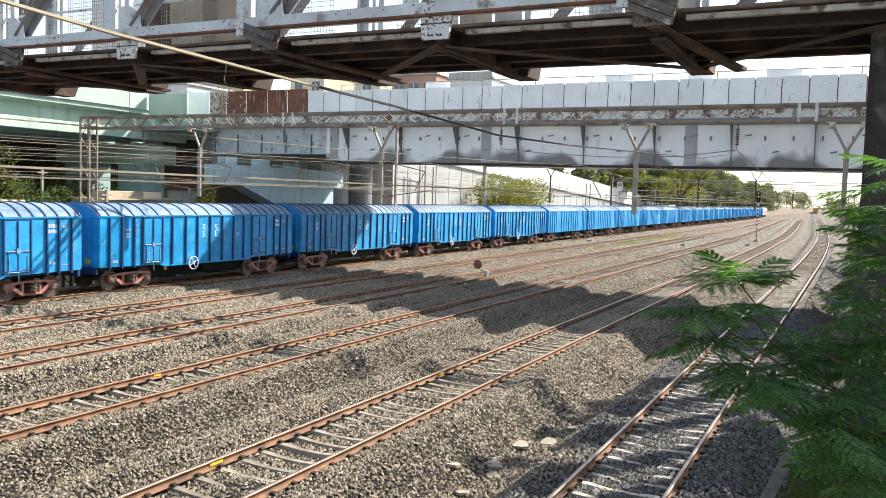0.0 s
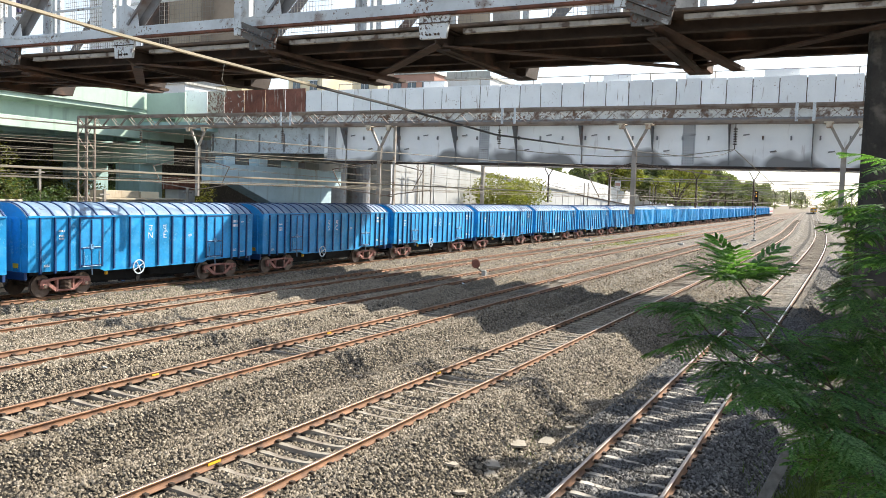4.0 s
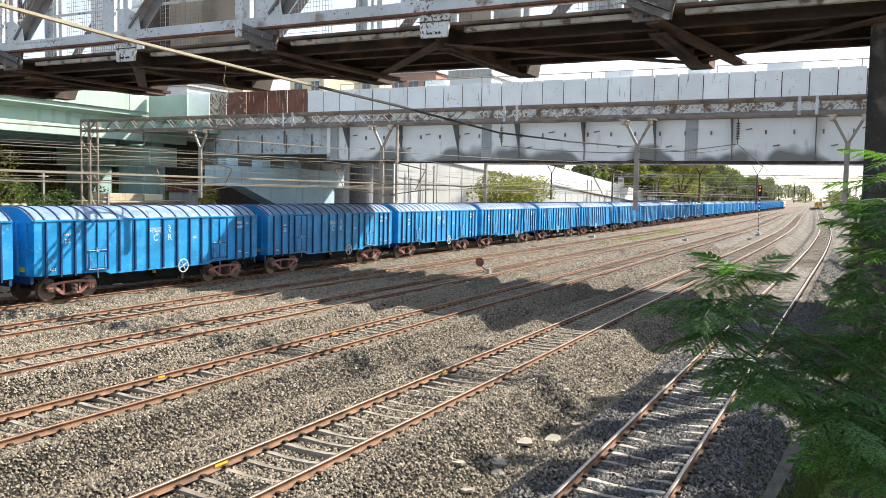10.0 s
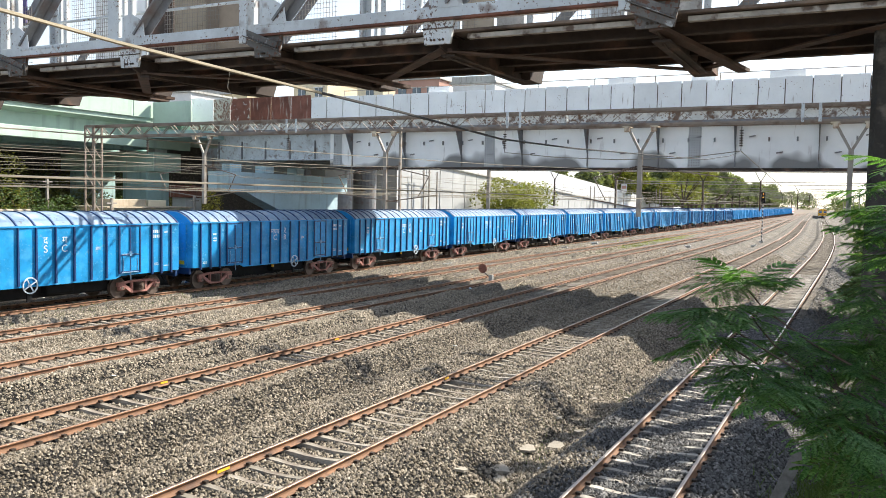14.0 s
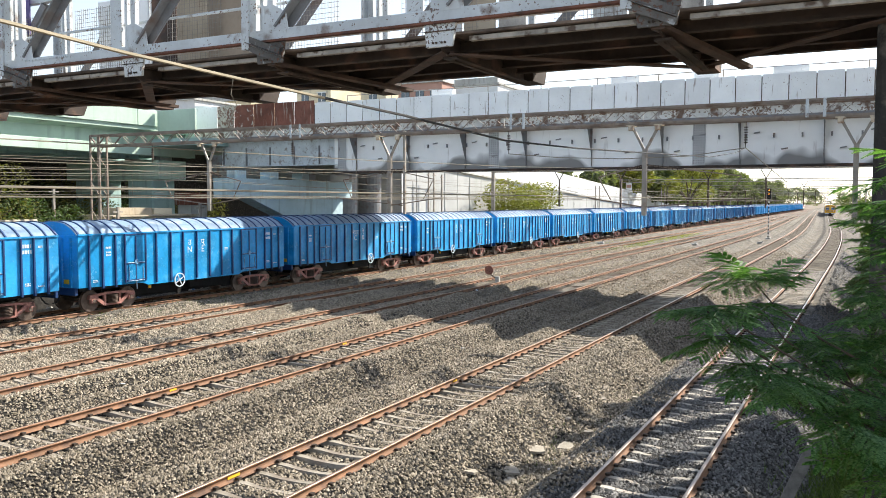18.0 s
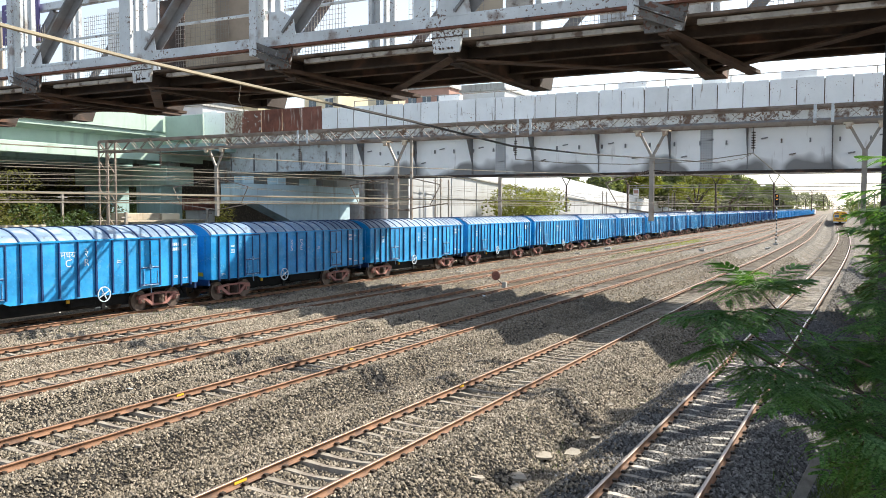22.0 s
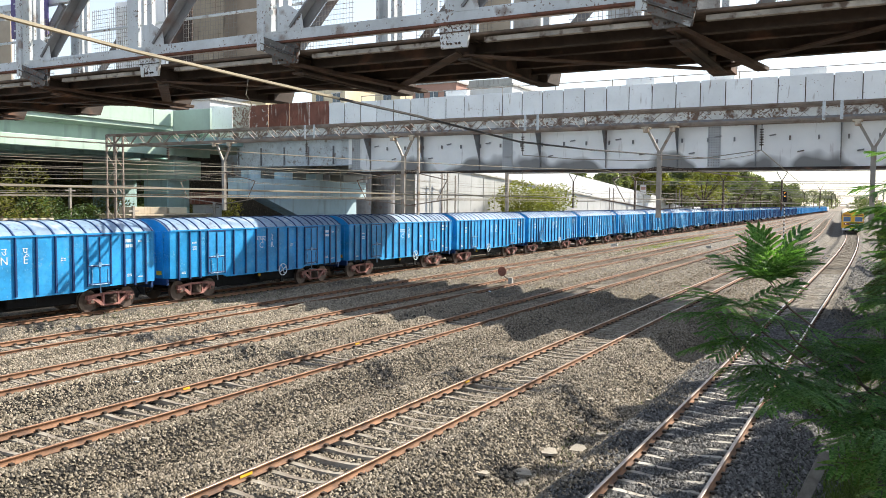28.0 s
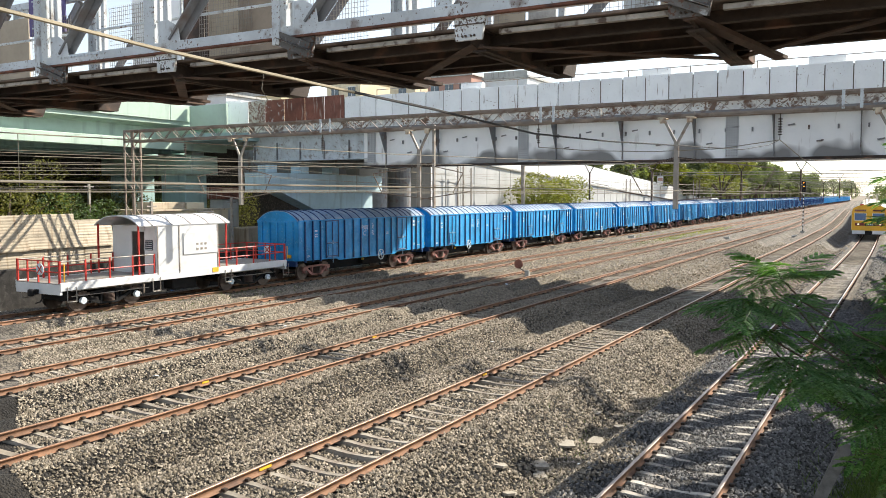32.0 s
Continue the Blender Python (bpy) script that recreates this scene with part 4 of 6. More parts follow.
def span(x, z0, sag, ys=(-35, 31, 86, 140, 195, 250)):
    pts = []
    for a, b in zip(ys[:-1], ys[1:]):
        for k in range(8):
            f = k / 8
            pts.append((x, a + (b - a) * f, z0 - sag * 4 * f * (1 - f)))
    return pts


for i, (x0, y0) in enumerate(TRACKS):
    xs_ = x0 + (0.15 if i % 2 else -0.15)
    pts = [(p[0] + float(bend(p[1], y0)), p[1], p[2]) for p in span(xs_, 5.32, 0.03)]
    wire("contact_wire", "thin contact wire above a track", pts, 0.007)
    if i != 0:
        pts = [(p[0] + float(bend(p[1], y0)), p[1], p[2]) for p in span(xs_, 6.5, 0.55)]
        wire("catenary_wire", "sagging catenary wire above a track", pts, 0.009)
    dr = Mesh()
    for a, b in ((-35, 31), (31, 86), (86, 140))[(1 if i == 0 else 0):]:
        for k in range(1, 8):
            f = k / 8
            y = a + (b - a) * f
            dr.rod((xs_ + float(bend(y, y0)), y, 5.33), (xs_ + float(bend(y, y0)), y, 6.5 - 2.2 * f * (1 - f)), 0.006, 4)
    tagged(part("dropper_wires", dr, M_WIRE), "thin dropper wires of the overhead line", "wire", "overhead wires", "stuff")
CABLE = [(-3.62, 2.5, 6.06), (-3.62, 3.15, 6.03), (-3.62, 4.03, 6.01), (-3.62, 5., 5.99), (-3.62, 6.16, 5.97), (-3.62, 8.4, 5.9), (-3.62, 10.95, 5.96), (-3.62, 21.48, 6.35)]
wire("catenary_cable", "thick sagging tan catenary cable over a track", [(-3.62, -8, 6.55)] + CABLE[:4], 0.0115, M_CABLE)
# Same cable continued in black, painting in the shadow of the footbridge truss.
wire("catenary_cable", "end of the catenary cable coloured black for the footbridge's shadow", CABLE[3:] + [(-3.8, 27, 6.75), (-4.0, 31, 7.15)], 0.0115, M_SHADOWCABLE)
wire("dropper", "thin dropper wire under the thick cable", [(-3.62, 4.02, 6.0), (-3.62, 4.0, 5.9), (-3.61, 4.04, 5.84), (-3.63, 4.0, 5.74)], 0.004)
wire("jumper_wire", "slack jumper wire between two insulators", [(-4.0, 31, 7.15), (-6, 31, 6.9), (-8.5, 31, 6.85), (-11, 31, 6.95), (-13.2, 31, 7.15)], 0.016)
wire("jumper_wire", "slack jumper wire down to the contact wire", [(-4.0, 31, 7.15), (-3.4, 33, 6.5), (-3.0, 36, 6.0)], 0.016)
for z, x in ((7.0, -29.6), (6.2, -30.3), (5.95, -36.6), (5.7, -36.2), (6.9, -36.9), (7.45, -37.2)):
    wire("feeder_wire", "bare feeder wire along the edge of the line", span(x, z, 0.35), 0.011)


# ---- moving stock ----
BODY_L, PITCH = 14.5, 15.5
RIBS = (0.55, 1.29, 2.02, 4.5, 5.45, 6.3, 7.25, 8.2, 9.1, 9.95, 12.7, 13.3, 13.95)
ROOF_RIBS = (0.05, 0.55, 1.29, 2.02, 2.75, 3.6, 4.5, 5.45, 6.3, 7.25, 8.2, 9.1, 9.95, 10.7, 11.5, 12.1, 12.7, 13.3, 13.95, 14.45)
DOORS = (3.19, 11.3)


def roof_outline(w=1.6, z0=3.62, crest=4.22, n=14):
    out = []
    for k in range(n + 1):
        a = -1 + 2 * k / n
        x = w * a
        out.append((x, z0 + (crest - z0) * (1 - abs(a) ** 2.6)))
    return out


def bogie_parts(parent, yc, wheelbase=2.15, frame_mat=None):
    frame_mat = frame_mat or M_BOGIE
    bg = part("bogie", Mesh().box((0, yc, 0.62), (2.0, 0.4, 0.26), bevel=0.03).box((0, yc, 0.85), (1.2, 0.35, 0.2)), M_UNDER, parent)
    h = wheelbase / 2
    for s in (-1, 1):
        x = s * 1.12
        m = Mesh()
        out = [(-h - 0.25, 0.58), (-h - 0.2, 0.78), (-0.45, 0.86), (0.45, 0.86), (h + 0.2, 0.78), (h + 0.25, 0.58), (h + 0.02, 0.55), (h - 0.12, 0.68), (0.42, 0.76), (-0.42, 0.76), (-h + 0.12, 0.68), (-h - 0.02, 0.55)]
        m.prism([(yc + a, c) for a, c in out], 0, x - 0.08, x + 0.08)
        for e in (-1, 1):
            m.bar((x, yc + e * (h - 0.12), 0.66), (x, yc + e * 0.46, 0.30), 0.15, 0.12, (1, 0, 0))
            m.bar((x, yc + e * 0.42, 0.82), (x, yc + e * 0.42, 0.28), 0.14, 0.10, (0, 1, 0))
            m.box((x, yc + e * h, 0.52), (0.2, 0.3, 0.26), bevel=0.03)
        m.box((x, yc, 0.27), (0.16, 0.98, 0.1), bevel=0.02)
        part("side_frame", m, frame_mat, bg, "red-oxide cast side frame" if frame_mat is M_BOGIE else "")
        sp = Mesh().tube([(x, yc, 0.33 + 0.03 * q) for q in range(14)], [0.3 if q % 2 else 0.24 for q in range(14)], 10)
        part("spring_nest", sp, M_WHEEL, bg)
        for e in (-1, 1):
            ys = yc + e * h
            w = Mesh().rod((s * 0.80, ys, 0.5), (s * 0.835, ys, 0.5), 0.535, 24).rod((s * 0.835, ys, 0.5), (s * 0.94, ys, 0.5), 0.5, 24)
            w.rod((s * 0.94, ys, 0.5), (s * 0.97, ys, 0.5), 0.2, 14, 0.16).rod((s * 0.94, ys, 0.5), (s * 1.25, ys, 0.5), 0.085, 10)
            part("wheel", w, M_WHEEL, bg)
    for e in (-1, 1):
        part("axle", Mesh().rod((-0.8, yc + e * h, 0.5), (0.8, yc + e * h, 0.5), 0.08, 8), M_WHEEL, bg)
    return bg


def coupler(parent, y, s):
    m = Mesh().box((0, y + s * 0.2, 0.95), (0.2, 0.55, 0.22), bevel=0.03).box((0.08, y + s * 0.42, 0.95), (0.28, 0.2, 0.3), bevel=0.04)
    m.tube([(0.35, y, 0.85), (0.4, y + s * 0.2, 0.55), (0.35, y + s * 0.4, 0.5)], 0.03, 6)
    part("coupler", m, M_UNDER, parent)


def marking_text(chars, size):
    c = bpy.data.curves.new("marking", "FONT")
    c.body, c.size, c.extrude = chars, size, 0.004
    c.align_x, c.align_y = "CENTER", "CENTER"
    c.materials.append(M_MARK)
    return c


M_SCUFF = material("scuffed_pale_blue_paint", (0.16, 0.36, 0.58), 0.5, var=0.4, scale=8, stain=(0.01, 0.05, 0.14), stain_amt=0.5, stain_scale=9, bump=0.05)


def wagon_side(s, detail):
    """The side wall outline and, far off or out of sight, its ribs in one piece."""
    L, x = BODY_L, s * 1.58
    out = [(0.0, 1.22), (0.0, 3.62), (L, 3.62), (L, 1.22), (L - 3.7, 1.16), (L - 4.0, 1.04), (4.0, 1.04), (3.7, 1.16)]
    if detail:
        return Mesh().prism(out, 0, x - 0.03, x + 0.03)
    line = [(x - s * 0.03, 0.0), (x + s * 0.03, 0.0)]
    for r in RIBS:
        line += [(x + s * 0.03, r - 0.04), (x + s * 0.10, r - 0.04), (x + s * 0.10, r + 0.04), (x + s * 0.03, r + 0.04)]
    line += [(x + s * 0.03, L), (x - s * 0.03, L)]
    return Mesh().prism(line, 2, 1.14, 3.62)


def build_wagon(near=True):
    w = thing("covered_wagon", "blue covered goods wagon with ribbed steel sides and rusty bogies", "goods wagon", "wagons of the freight train")
    L = BODY_L
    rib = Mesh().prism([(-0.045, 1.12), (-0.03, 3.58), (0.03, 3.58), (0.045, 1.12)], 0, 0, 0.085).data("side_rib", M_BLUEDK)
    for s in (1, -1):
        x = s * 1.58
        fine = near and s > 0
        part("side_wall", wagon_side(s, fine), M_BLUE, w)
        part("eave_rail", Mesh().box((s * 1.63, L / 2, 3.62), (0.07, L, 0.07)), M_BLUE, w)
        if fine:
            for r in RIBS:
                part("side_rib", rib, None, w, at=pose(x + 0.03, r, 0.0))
        for d in DOORS:
            dr = part("door", Mesh().box((s * 1.64, d, 2.42), (0.05, 1.18, 2.2), bevel=0.01), M_BLUE, w, "double-leaf steel door")
            if not fine:
                continue
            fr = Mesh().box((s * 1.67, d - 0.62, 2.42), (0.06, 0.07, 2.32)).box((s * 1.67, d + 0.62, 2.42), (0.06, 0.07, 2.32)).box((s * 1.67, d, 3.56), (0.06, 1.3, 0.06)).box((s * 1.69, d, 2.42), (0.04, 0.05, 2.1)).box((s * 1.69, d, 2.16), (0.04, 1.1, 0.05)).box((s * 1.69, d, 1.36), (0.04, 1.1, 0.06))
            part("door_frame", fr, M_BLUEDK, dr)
            part("lower_flap", Mesh().box((s * 1.68, d, 1.74), (0.03, 0.9, 0.8), bevel=0.01), M_BLUE, dr)
            lk = Mesh().rod((s * 1.70, d - 0.5, 2.2), (s * 1.70, d + 0.5, 2.2), 0.022).box((s * 1.71, d, 2.22), (0.05, 0.16, 0.22)).rod((s * 1.70, d - 0.42, 1.3), (s * 1.70, d - 0.42, 2.0), 0.025).rod((s * 1.70, d + 0.42, 1.3), (s * 1.70, d + 0.42, 2.0), 0.025).rod((s * 1.70, d - 0.5, 1.32), (s * 1.70, d + 0.5, 1.32), 0.02)
            part("door_lock", lk, M_SCUFF, dr, "scuffed pale blue lock bars")
            part("door_hasp", Mesh().bar((s * 1.70, d, 1.32), (s * 1.71, d + 0.02, 0.92), 0.05, 0.04), M_ROOF, dr)
        if fine:
            bw = Mesh().ring((s * 1.72, 5.95, 1.12), 0.36, 0.05, 0, 22, 0.04)
            for q in range(4):
                a = 0.5 + q * math.pi / 2
                bw.bar((s * 1.72, 5.95, 1.12), (s * 1.72, 5.95 + 0.33 * math.cos(a), 1.12 + 0.33 * math.sin(a)), 0.035, 0.045, (1, 0, 0))
            bw.rod((s * 1.5, 5.95, 1.12), (s * 1.74, 5.95, 1.12), 0.05, 8)
            part("brake_wheel", bw, M_MARK, w, "white painted hand brake wheel")
            part("brake_bracket", Mesh().box((s * 1.62, 5.95, 0.62), (0.08, 0.2, 0.4)), M_UNDER, w)
            part("air_valve", Mesh().box((s * 1.3, 4.35, 0.9), (0.12, 0.14, 0.16), bevel=0.02), M_YEL, w, "yellow brake valve")
            for y, z, ww, hh, rows in ((1.65, 2.98, 0.34, 0.09, 1), (1.65, 2.76, 0.28, 0.08, 2), (13.0, 3.24, 0.46, 0.15, 2), (13.63, 3.2, 0.22, 0.09, 1), (13.0, 1.65, 0.28, 0.05, 2), (13.65, 1.5, 0.36, 0.05, 1), (0.9, 1.5, 0.3, 0.04, 2), (9.5, 2.6, 0.26, 0.05, 2)):
                m = Mesh()
                for e in range(rows):
                    for i in range(4):
                        m.box((s * 1.618, y - ww / 2 + ww * (i + 0.5) / 4, z - e * hh * 1.6), (0.008, ww / 4 * (0.75 if (i + e) % 3 else 0.5), hh))
                tagged(part("painted_notice", m, M_MARK, w, "row of faded white bars"), kind="stuff")
    out = roof_outline()
    rf = Mesh().prism(out + [(a * 0.985, c - 0.03) for a, c in out[::-1]], 1, -0.04, L + 0.04)
    ring = [(a * 1.012, c + 0.035) for a, c in out] + out[::-1]
    if not near:
        for y in ROOF_RIBS:
            rf.prism(ring, 1, y - 0.035, y + 0.035)
    part("roof", rf, M_ROOF, w, "weathered blue arched roof paled for the sun's sheen")
    if near:
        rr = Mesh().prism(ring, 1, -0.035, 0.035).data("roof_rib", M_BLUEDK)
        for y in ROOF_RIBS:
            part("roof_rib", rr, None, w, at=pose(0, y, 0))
    for y, s in ((0.0, -1), (L, 1)):
        end = [(-1.58, 1.22), (1.58, 1.22), (1.58, 3.6)] + [(a * 0.98, c - 0.01) for a, c in out[::-1]] + [(-1.58, 3.6)]
        m = Mesh().prism(end, 1, y - 0.03, y + 0.03)
        if s > 0 or not near:
            for x in (-1.2, -0.6, 0.0, 0.6, 1.2):
                m.box((x, y + s * 0.07, 2.4), (0.09, 0.1, 2.3))
        part("end_wall", m, M_BLUE, w)
        if s < 0 and near:
            for x in (-1.2, -0.6, 0.0, 0.6, 1.2):
                part("end_rib", Mesh().box((x, y + s * 0.07, 2.4), (0.09, 0.1, 2.3)), M_BLUE, w)
            part("end_beam", Mesh().box((0, y + s * 0.05, 3.55), (3.1, 0.1, 0.1)), M_BLUE, w)
            part("tail_patch", Mesh().box((0.95, y + s * 0.12, 1.5), (0.34, 0.02, 0.2)), M_YEL, w, "faded yellow patch")
        part("headstock", Mesh().box((0, y, 1.05), (2.9, 0.16, 0.34), bevel=0.02), M_BLUEDK, w)
        if near:
            coupler(w, y, s)
    part("underframe", Mesh().box((0, L / 2, 0.98), (0.5, L - 0.4, 0.36)).box((0, L / 2, 1.12), (2.9, L - 0.3, 0.14)).box((0.9, L / 2 + 0.6, 0.78), (0.5, 1.4, 0.42), bevel=0.05).rod((-0.8, 6, 0.75), (-0.8, 8.4, 0.75), 0.2, 10).box((0, L / 2, 0.72), (1.5, L - 7.4, 0.6), bevel=0.05), M_UNDER, w)
    bogie_parts(w, 2.2)
    bogie_parts(w, L - 2.2)
    return w


# owners' letters, in two scripts
ZONES = {0: ("\u0926", "S", "\u092a\u0942", "E"), 1: ("\u0909", "N", "\u092a\u0942", "E"), 2: ("\u0926", "S", "\u092e", "C"), 3: ("\u092a\u0942", "E", "\u092e", "C")}
CENTRAL = ("\u092e\u0927\u094d\u092f", "C", "\u0930\u0947", "R")
OWNER = {-12: 1, -13: 3, -14: 0, -16: 2, -19: 1}
# wagons coupled the other way round, with the hand brake on the far half
TURNED = (-4, -5, -6, -7, -8, -9, -11, -15, -17, -18, -20)


def letter_parts(ob, k):
    """The painted owner's letters on the track side of one wagon."""
    a, b, c, d = CENTRAL if k in TURNED else ZONES[OWNER.get(k, k % 4)]
    for y, z, ch, size in ((6.78, 3.0, a, 0.43), (6.78, 2.62, b, 0.46), (7.72, 3.0, c, 0.43), (7.72, 2.62, d, 0.46)):
        if ch not in TEXTS:
            TEXTS[ch] = marking_text(ch, size)
        t = new("painted_letter", TEXTS[ch])
        t.parent = ob
        t.matrix_basis = pose(1.616, y, z, 90, 0, 90)
        tagged(t, "white painted letter on blue paint")


TEXTS = {}


# how far the train has run, seconds and metres
RUN = [(0, 0.0), (1, 10.8), (3, 32.3), (6, 64.0), (8, 84.4), (10, 105.0), (12, 125.4), (14, 145.1), (17, 174.3), (19, 194.0), (21, 213.5), (23, 232.4), (25, 252.0), (28, 281.6), (30, 301.5), (32, 321.2)]
FIRST, LAST = -20, 19


def run_at(t):
    xs, ys = [r[0] for r in RUN], [r[1] for r in RUN]
    # a smooth cubic through the rows
    i = max(k for k in range(len(xs) - 1) if xs[k] <= t)
    def slope(k):
        a, b = max(0, k - 1), min(len(xs) - 1, k + 1)
        return (ys[b] - ys[a]) / (xs[b] - xs[a])
    h = xs[i + 1] - xs[i]
    f = (t - xs[i]) / h
    m0, m1 = slope(i) * h, slope(i + 1) * h
    return (2 * f**3 - 3 * f**2 + 1) * ys[i] + (f**3 - 2 * f**2 + f) * m0 + (-2 * f**3 + 3 * f**2) * ys[i + 1] + (f**3 - f**2) * m1


def stock_pose(i, y, length):
    """A vehicle whose near end stands at y on track i, set by its two ends."""
    a, b = track_pose(i, y).translation, track_pose(i, y + length).translation
    d = b - a
    return Matrix.Translation(a) @ pose(0, 0, 0, 0, 0, math.degrees(math.atan2(-d.x, d.y)))


WAGONS = []
first, distant = build_wagon(True), build_wagon(False)
for k in range(FIRST, LAST + 1):
    y = 26.53 + PITCH * k
    kind = first if k < 4 else distant
    ob = kind if k in (FIRST, LAST) else copy_thing(kind, stock_pose(5, y, BODY_L))
    ob.matrix_basis = stock_pose(5, y, BODY_L)
    WAGONS.append((k, ob))
for k, ob in WAGONS:
    if k < 4:
        letter_parts(ob, k)
    if k in TURNED:
        for c in ob.children:
            if c.name.startswith(("brake_", "air_valve")):
                c.matrix_basis = pose(0, 2.6, 0) @ c.matrix_basis


def build_guard_van():
    w = thing("guard_van", "white brake van with open red-railed platforms behind blue wagons", "brake van")
    L = 14.65
    part("deck", Mesh().box((0, L / 2, 1.33), (3.1, L, 0.08)), M_GALV, w)
    for s in (-1, 1):
        part("sole_bar", Mesh().box((s * 1.55, L / 2, 1.22), (0.08, L, 0.36), bevel=0.01), M_WHITE, w, "white painted side beam")
    for y in (0.05, L - 0.05):
        part("buffer_beam", Mesh().box((0, y, 1.1), (3.1, 0.12, 0.45)), M_WHITE, w)
        coupler(w, y, -1 if y < 1 else 1)
    c0, c1 = 5.2, 9.25
    for s in (-1, 1):
        part("cabin_side", Mesh().box((s * 1.55, (c0 + c1) / 2, 2.5), (0.06, c1 - c0, 2.35)), M_WHITE, w)
        part("cover_sheet", Mesh().box((s * 1.6, 8.0, 2.75), (0.05, 2.3, 1.1), bevel=0.01), M_WHITE, w, "white plate over the side window")
        for y in (c0 + 0.05, 6.6, 9.2):
            part("side_strip", Mesh().box((s * 1.59, y, 2.5), (0.03, 0.06, 2.35)), M_GALV, w)
        for q in range(6):
            part("vent_hole", Mesh().box((s * 1.63, 7.75 + 0.28 * (q % 3), 2.7 - 0.25 * (q // 3)), (0.02, 0.13, 0.11)), M_GALV, w)
        part("yellow_patch", Mesh().box((s * 1.6, 9.0, 1.28), (0.03, 0.42, 0.24)), M_YEL, w, "yellow square on the side beam")
        for lo, hi in ((0.05, c0 - 0.1), (c1 + 0.1, L - 0.05)):
            n = 5
            for q in range(n):
                y = lo + (hi - lo) * q / (n - 1)
                part("rail_post", Mesh().box((s * 1.5, y, 1.85), (0.06, 0.06, 1.0)), M_RED, w, "red railing post")
            for z in (1.85, 2.32):
                part("hand_rail", Mesh().rod((s * 1.5, lo, z), (s * 1.5, hi, z), 0.03), M_RED if (lo > 5 or z < 2) else M_GALV, w)
        for y in (4.25, 9.95):
            part("roof_post", Mesh().box((s * 1.45, y, 2.55), (0.07, 0.07, 2.4)), M_RED, w, "red verandah post")
        for y in (0.3, 4.9, 9.7, 14.3):
            m = Mesh().rod((s * 1.62, y, 0.55), (s * 1.62, y + 0.45, 0.55), 0.025).rod((s * 1.62, y, 0.55), (s * 1.62, y, 1.2), 0.02).rod((s * 1.62, y + 0.45, 0.55), (s * 1.62, y + 0.45, 1.2), 0.02)
            part("footstep", m, M_GALV, w)
    for y, door in ((c0, 1), (c1, -1)):
        part("cabin_end", Mesh().box((-0.85, y, 2.5), (1.4, 0.06, 2.35)).box((1.15, y, 2.5), (0.8, 0.06, 2.35)).box((0.3, y, 3.55), (1.0, 0.06, 0.3)), M_WHITE, w)
        # Solid dark plate in place of the shaded cabin inside.
        part("cabin_door", Mesh().box((0.3, y + 0.3 * door, 2.35), (0.85, 0.05, 2.05)), M_DARKST, w, "dark plate standing for the shade in an open doorway")
        part("end_window", Mesh().box((1.1, y - 0.05 * door, 2.75), (0.5, 0.04, 0.5)), M_GLASS, w)
        for q in range(5):
            part("window_slat", Mesh().box((1.1, y - 0.08 * door, 2.55 + 0.1 * q), (0.5, 0.02, 0.02)), M_MARK, w)
    for y in (0.05, L - 0.05):
        for x in (-1.45, -0.75, 0.0, 0.75, 1.45):
            part("rail_post", Mesh().box((x, y, 1.85), (0.06, 0.06, 1.0)), M_RED, w)
        for z in (1.85, 2.32):
            part("end_rail", Mesh().rod((-1.45, y, z), (1.45, y, z), 0.03), M_RED, w)
        part("warning_board", Mesh().rod((0.2, y - 0.03, 1.95), (0.2, y - 0.06, 1.95), 0.26, 16), M_MARK, w, "white disc with a red cross")
        part("cross_mark", Mesh().bar((0.05, y - 0.07, 1.8), (0.35, y - 0.07, 2.1), 0.05, 0.02, (0, 1, 0)).bar((0.35, y - 0.07, 1.8), (0.05, y - 0.07, 2.1), 0.05, 0.02, (0, 1, 0)), M_RED, w)
        part("yellow_handle", Mesh().rod((1.5, y + 0.2, 1.45), (1.5, y + 0.2, 2.2), 0.03), M_YEL, w)
    out = roof_outline(1.62, 3.72, 4.2)
    part("roof", Mesh().prism(out + [(a * 0.99, c - 0.04) for a, c in out[::-1]], 1, 4.15, 10.1), M_WHITE, w, "white arched roof")
    for q in range(5):
        ring = [(a * 1.01, c + 0.02) for a, c in out]
        part("roof_rib", Mesh().prism(ring + out[::-1], 1, 4.9 + 1.2 * q, 4.96 + 1.2 * q), M_GALV, w)
    part("roof_frame", Mesh().rod((-0.6, 9.9, 4.3), (0.6, 9.9, 4.3), 0.03), M_GALV, w)
    part("underframe", Mesh().box((0, L / 2, 1.0), (0.6, L - 0.5, 0.4)).box((0.8, L / 2, 0.72), (0.7, 1.6, 0.5), bevel=0.05).box((0.3, 1.0, 0.8), (1.6, 1.0, 0.5)), M_UNDER, w)
    for s in (-1, 1):
        part("brake_rod", Mesh().rod((s * 1.3, 0.7, 0.98), (s * 1.3, 5.0, 0.98), 0.025).rod((s * 1.3, L - 5.0, 0.98), (s * 1.3, L - 0.7, 0.98), 0.025).rod((s * 1.34, 0.7, 0.74), (s * 1.34, 4.9, 0.74), 0.02).rod((s * 1.34, L - 4.9, 0.74), (s * 1.34, L - 0.7, 0.74), 0.02), M_GALV, w)
    for yc in (2.75, L - 2.75):
        bg = bogie_parts(w, yc, 2.9, M_UNDER)
        for s in (-1, 1):
            for e in (-1, 1):
                part("spring_pack", Mesh().box((s * 1.25, yc + e * 1.45, 0.78), (0.1, 0.7, 0.09), bevel=0.02).box((s * 1.25, yc + e * 1.45, 0.87), (0.1, 0.42, 0.07), bevel=0.02), M_WHEEL, bg)
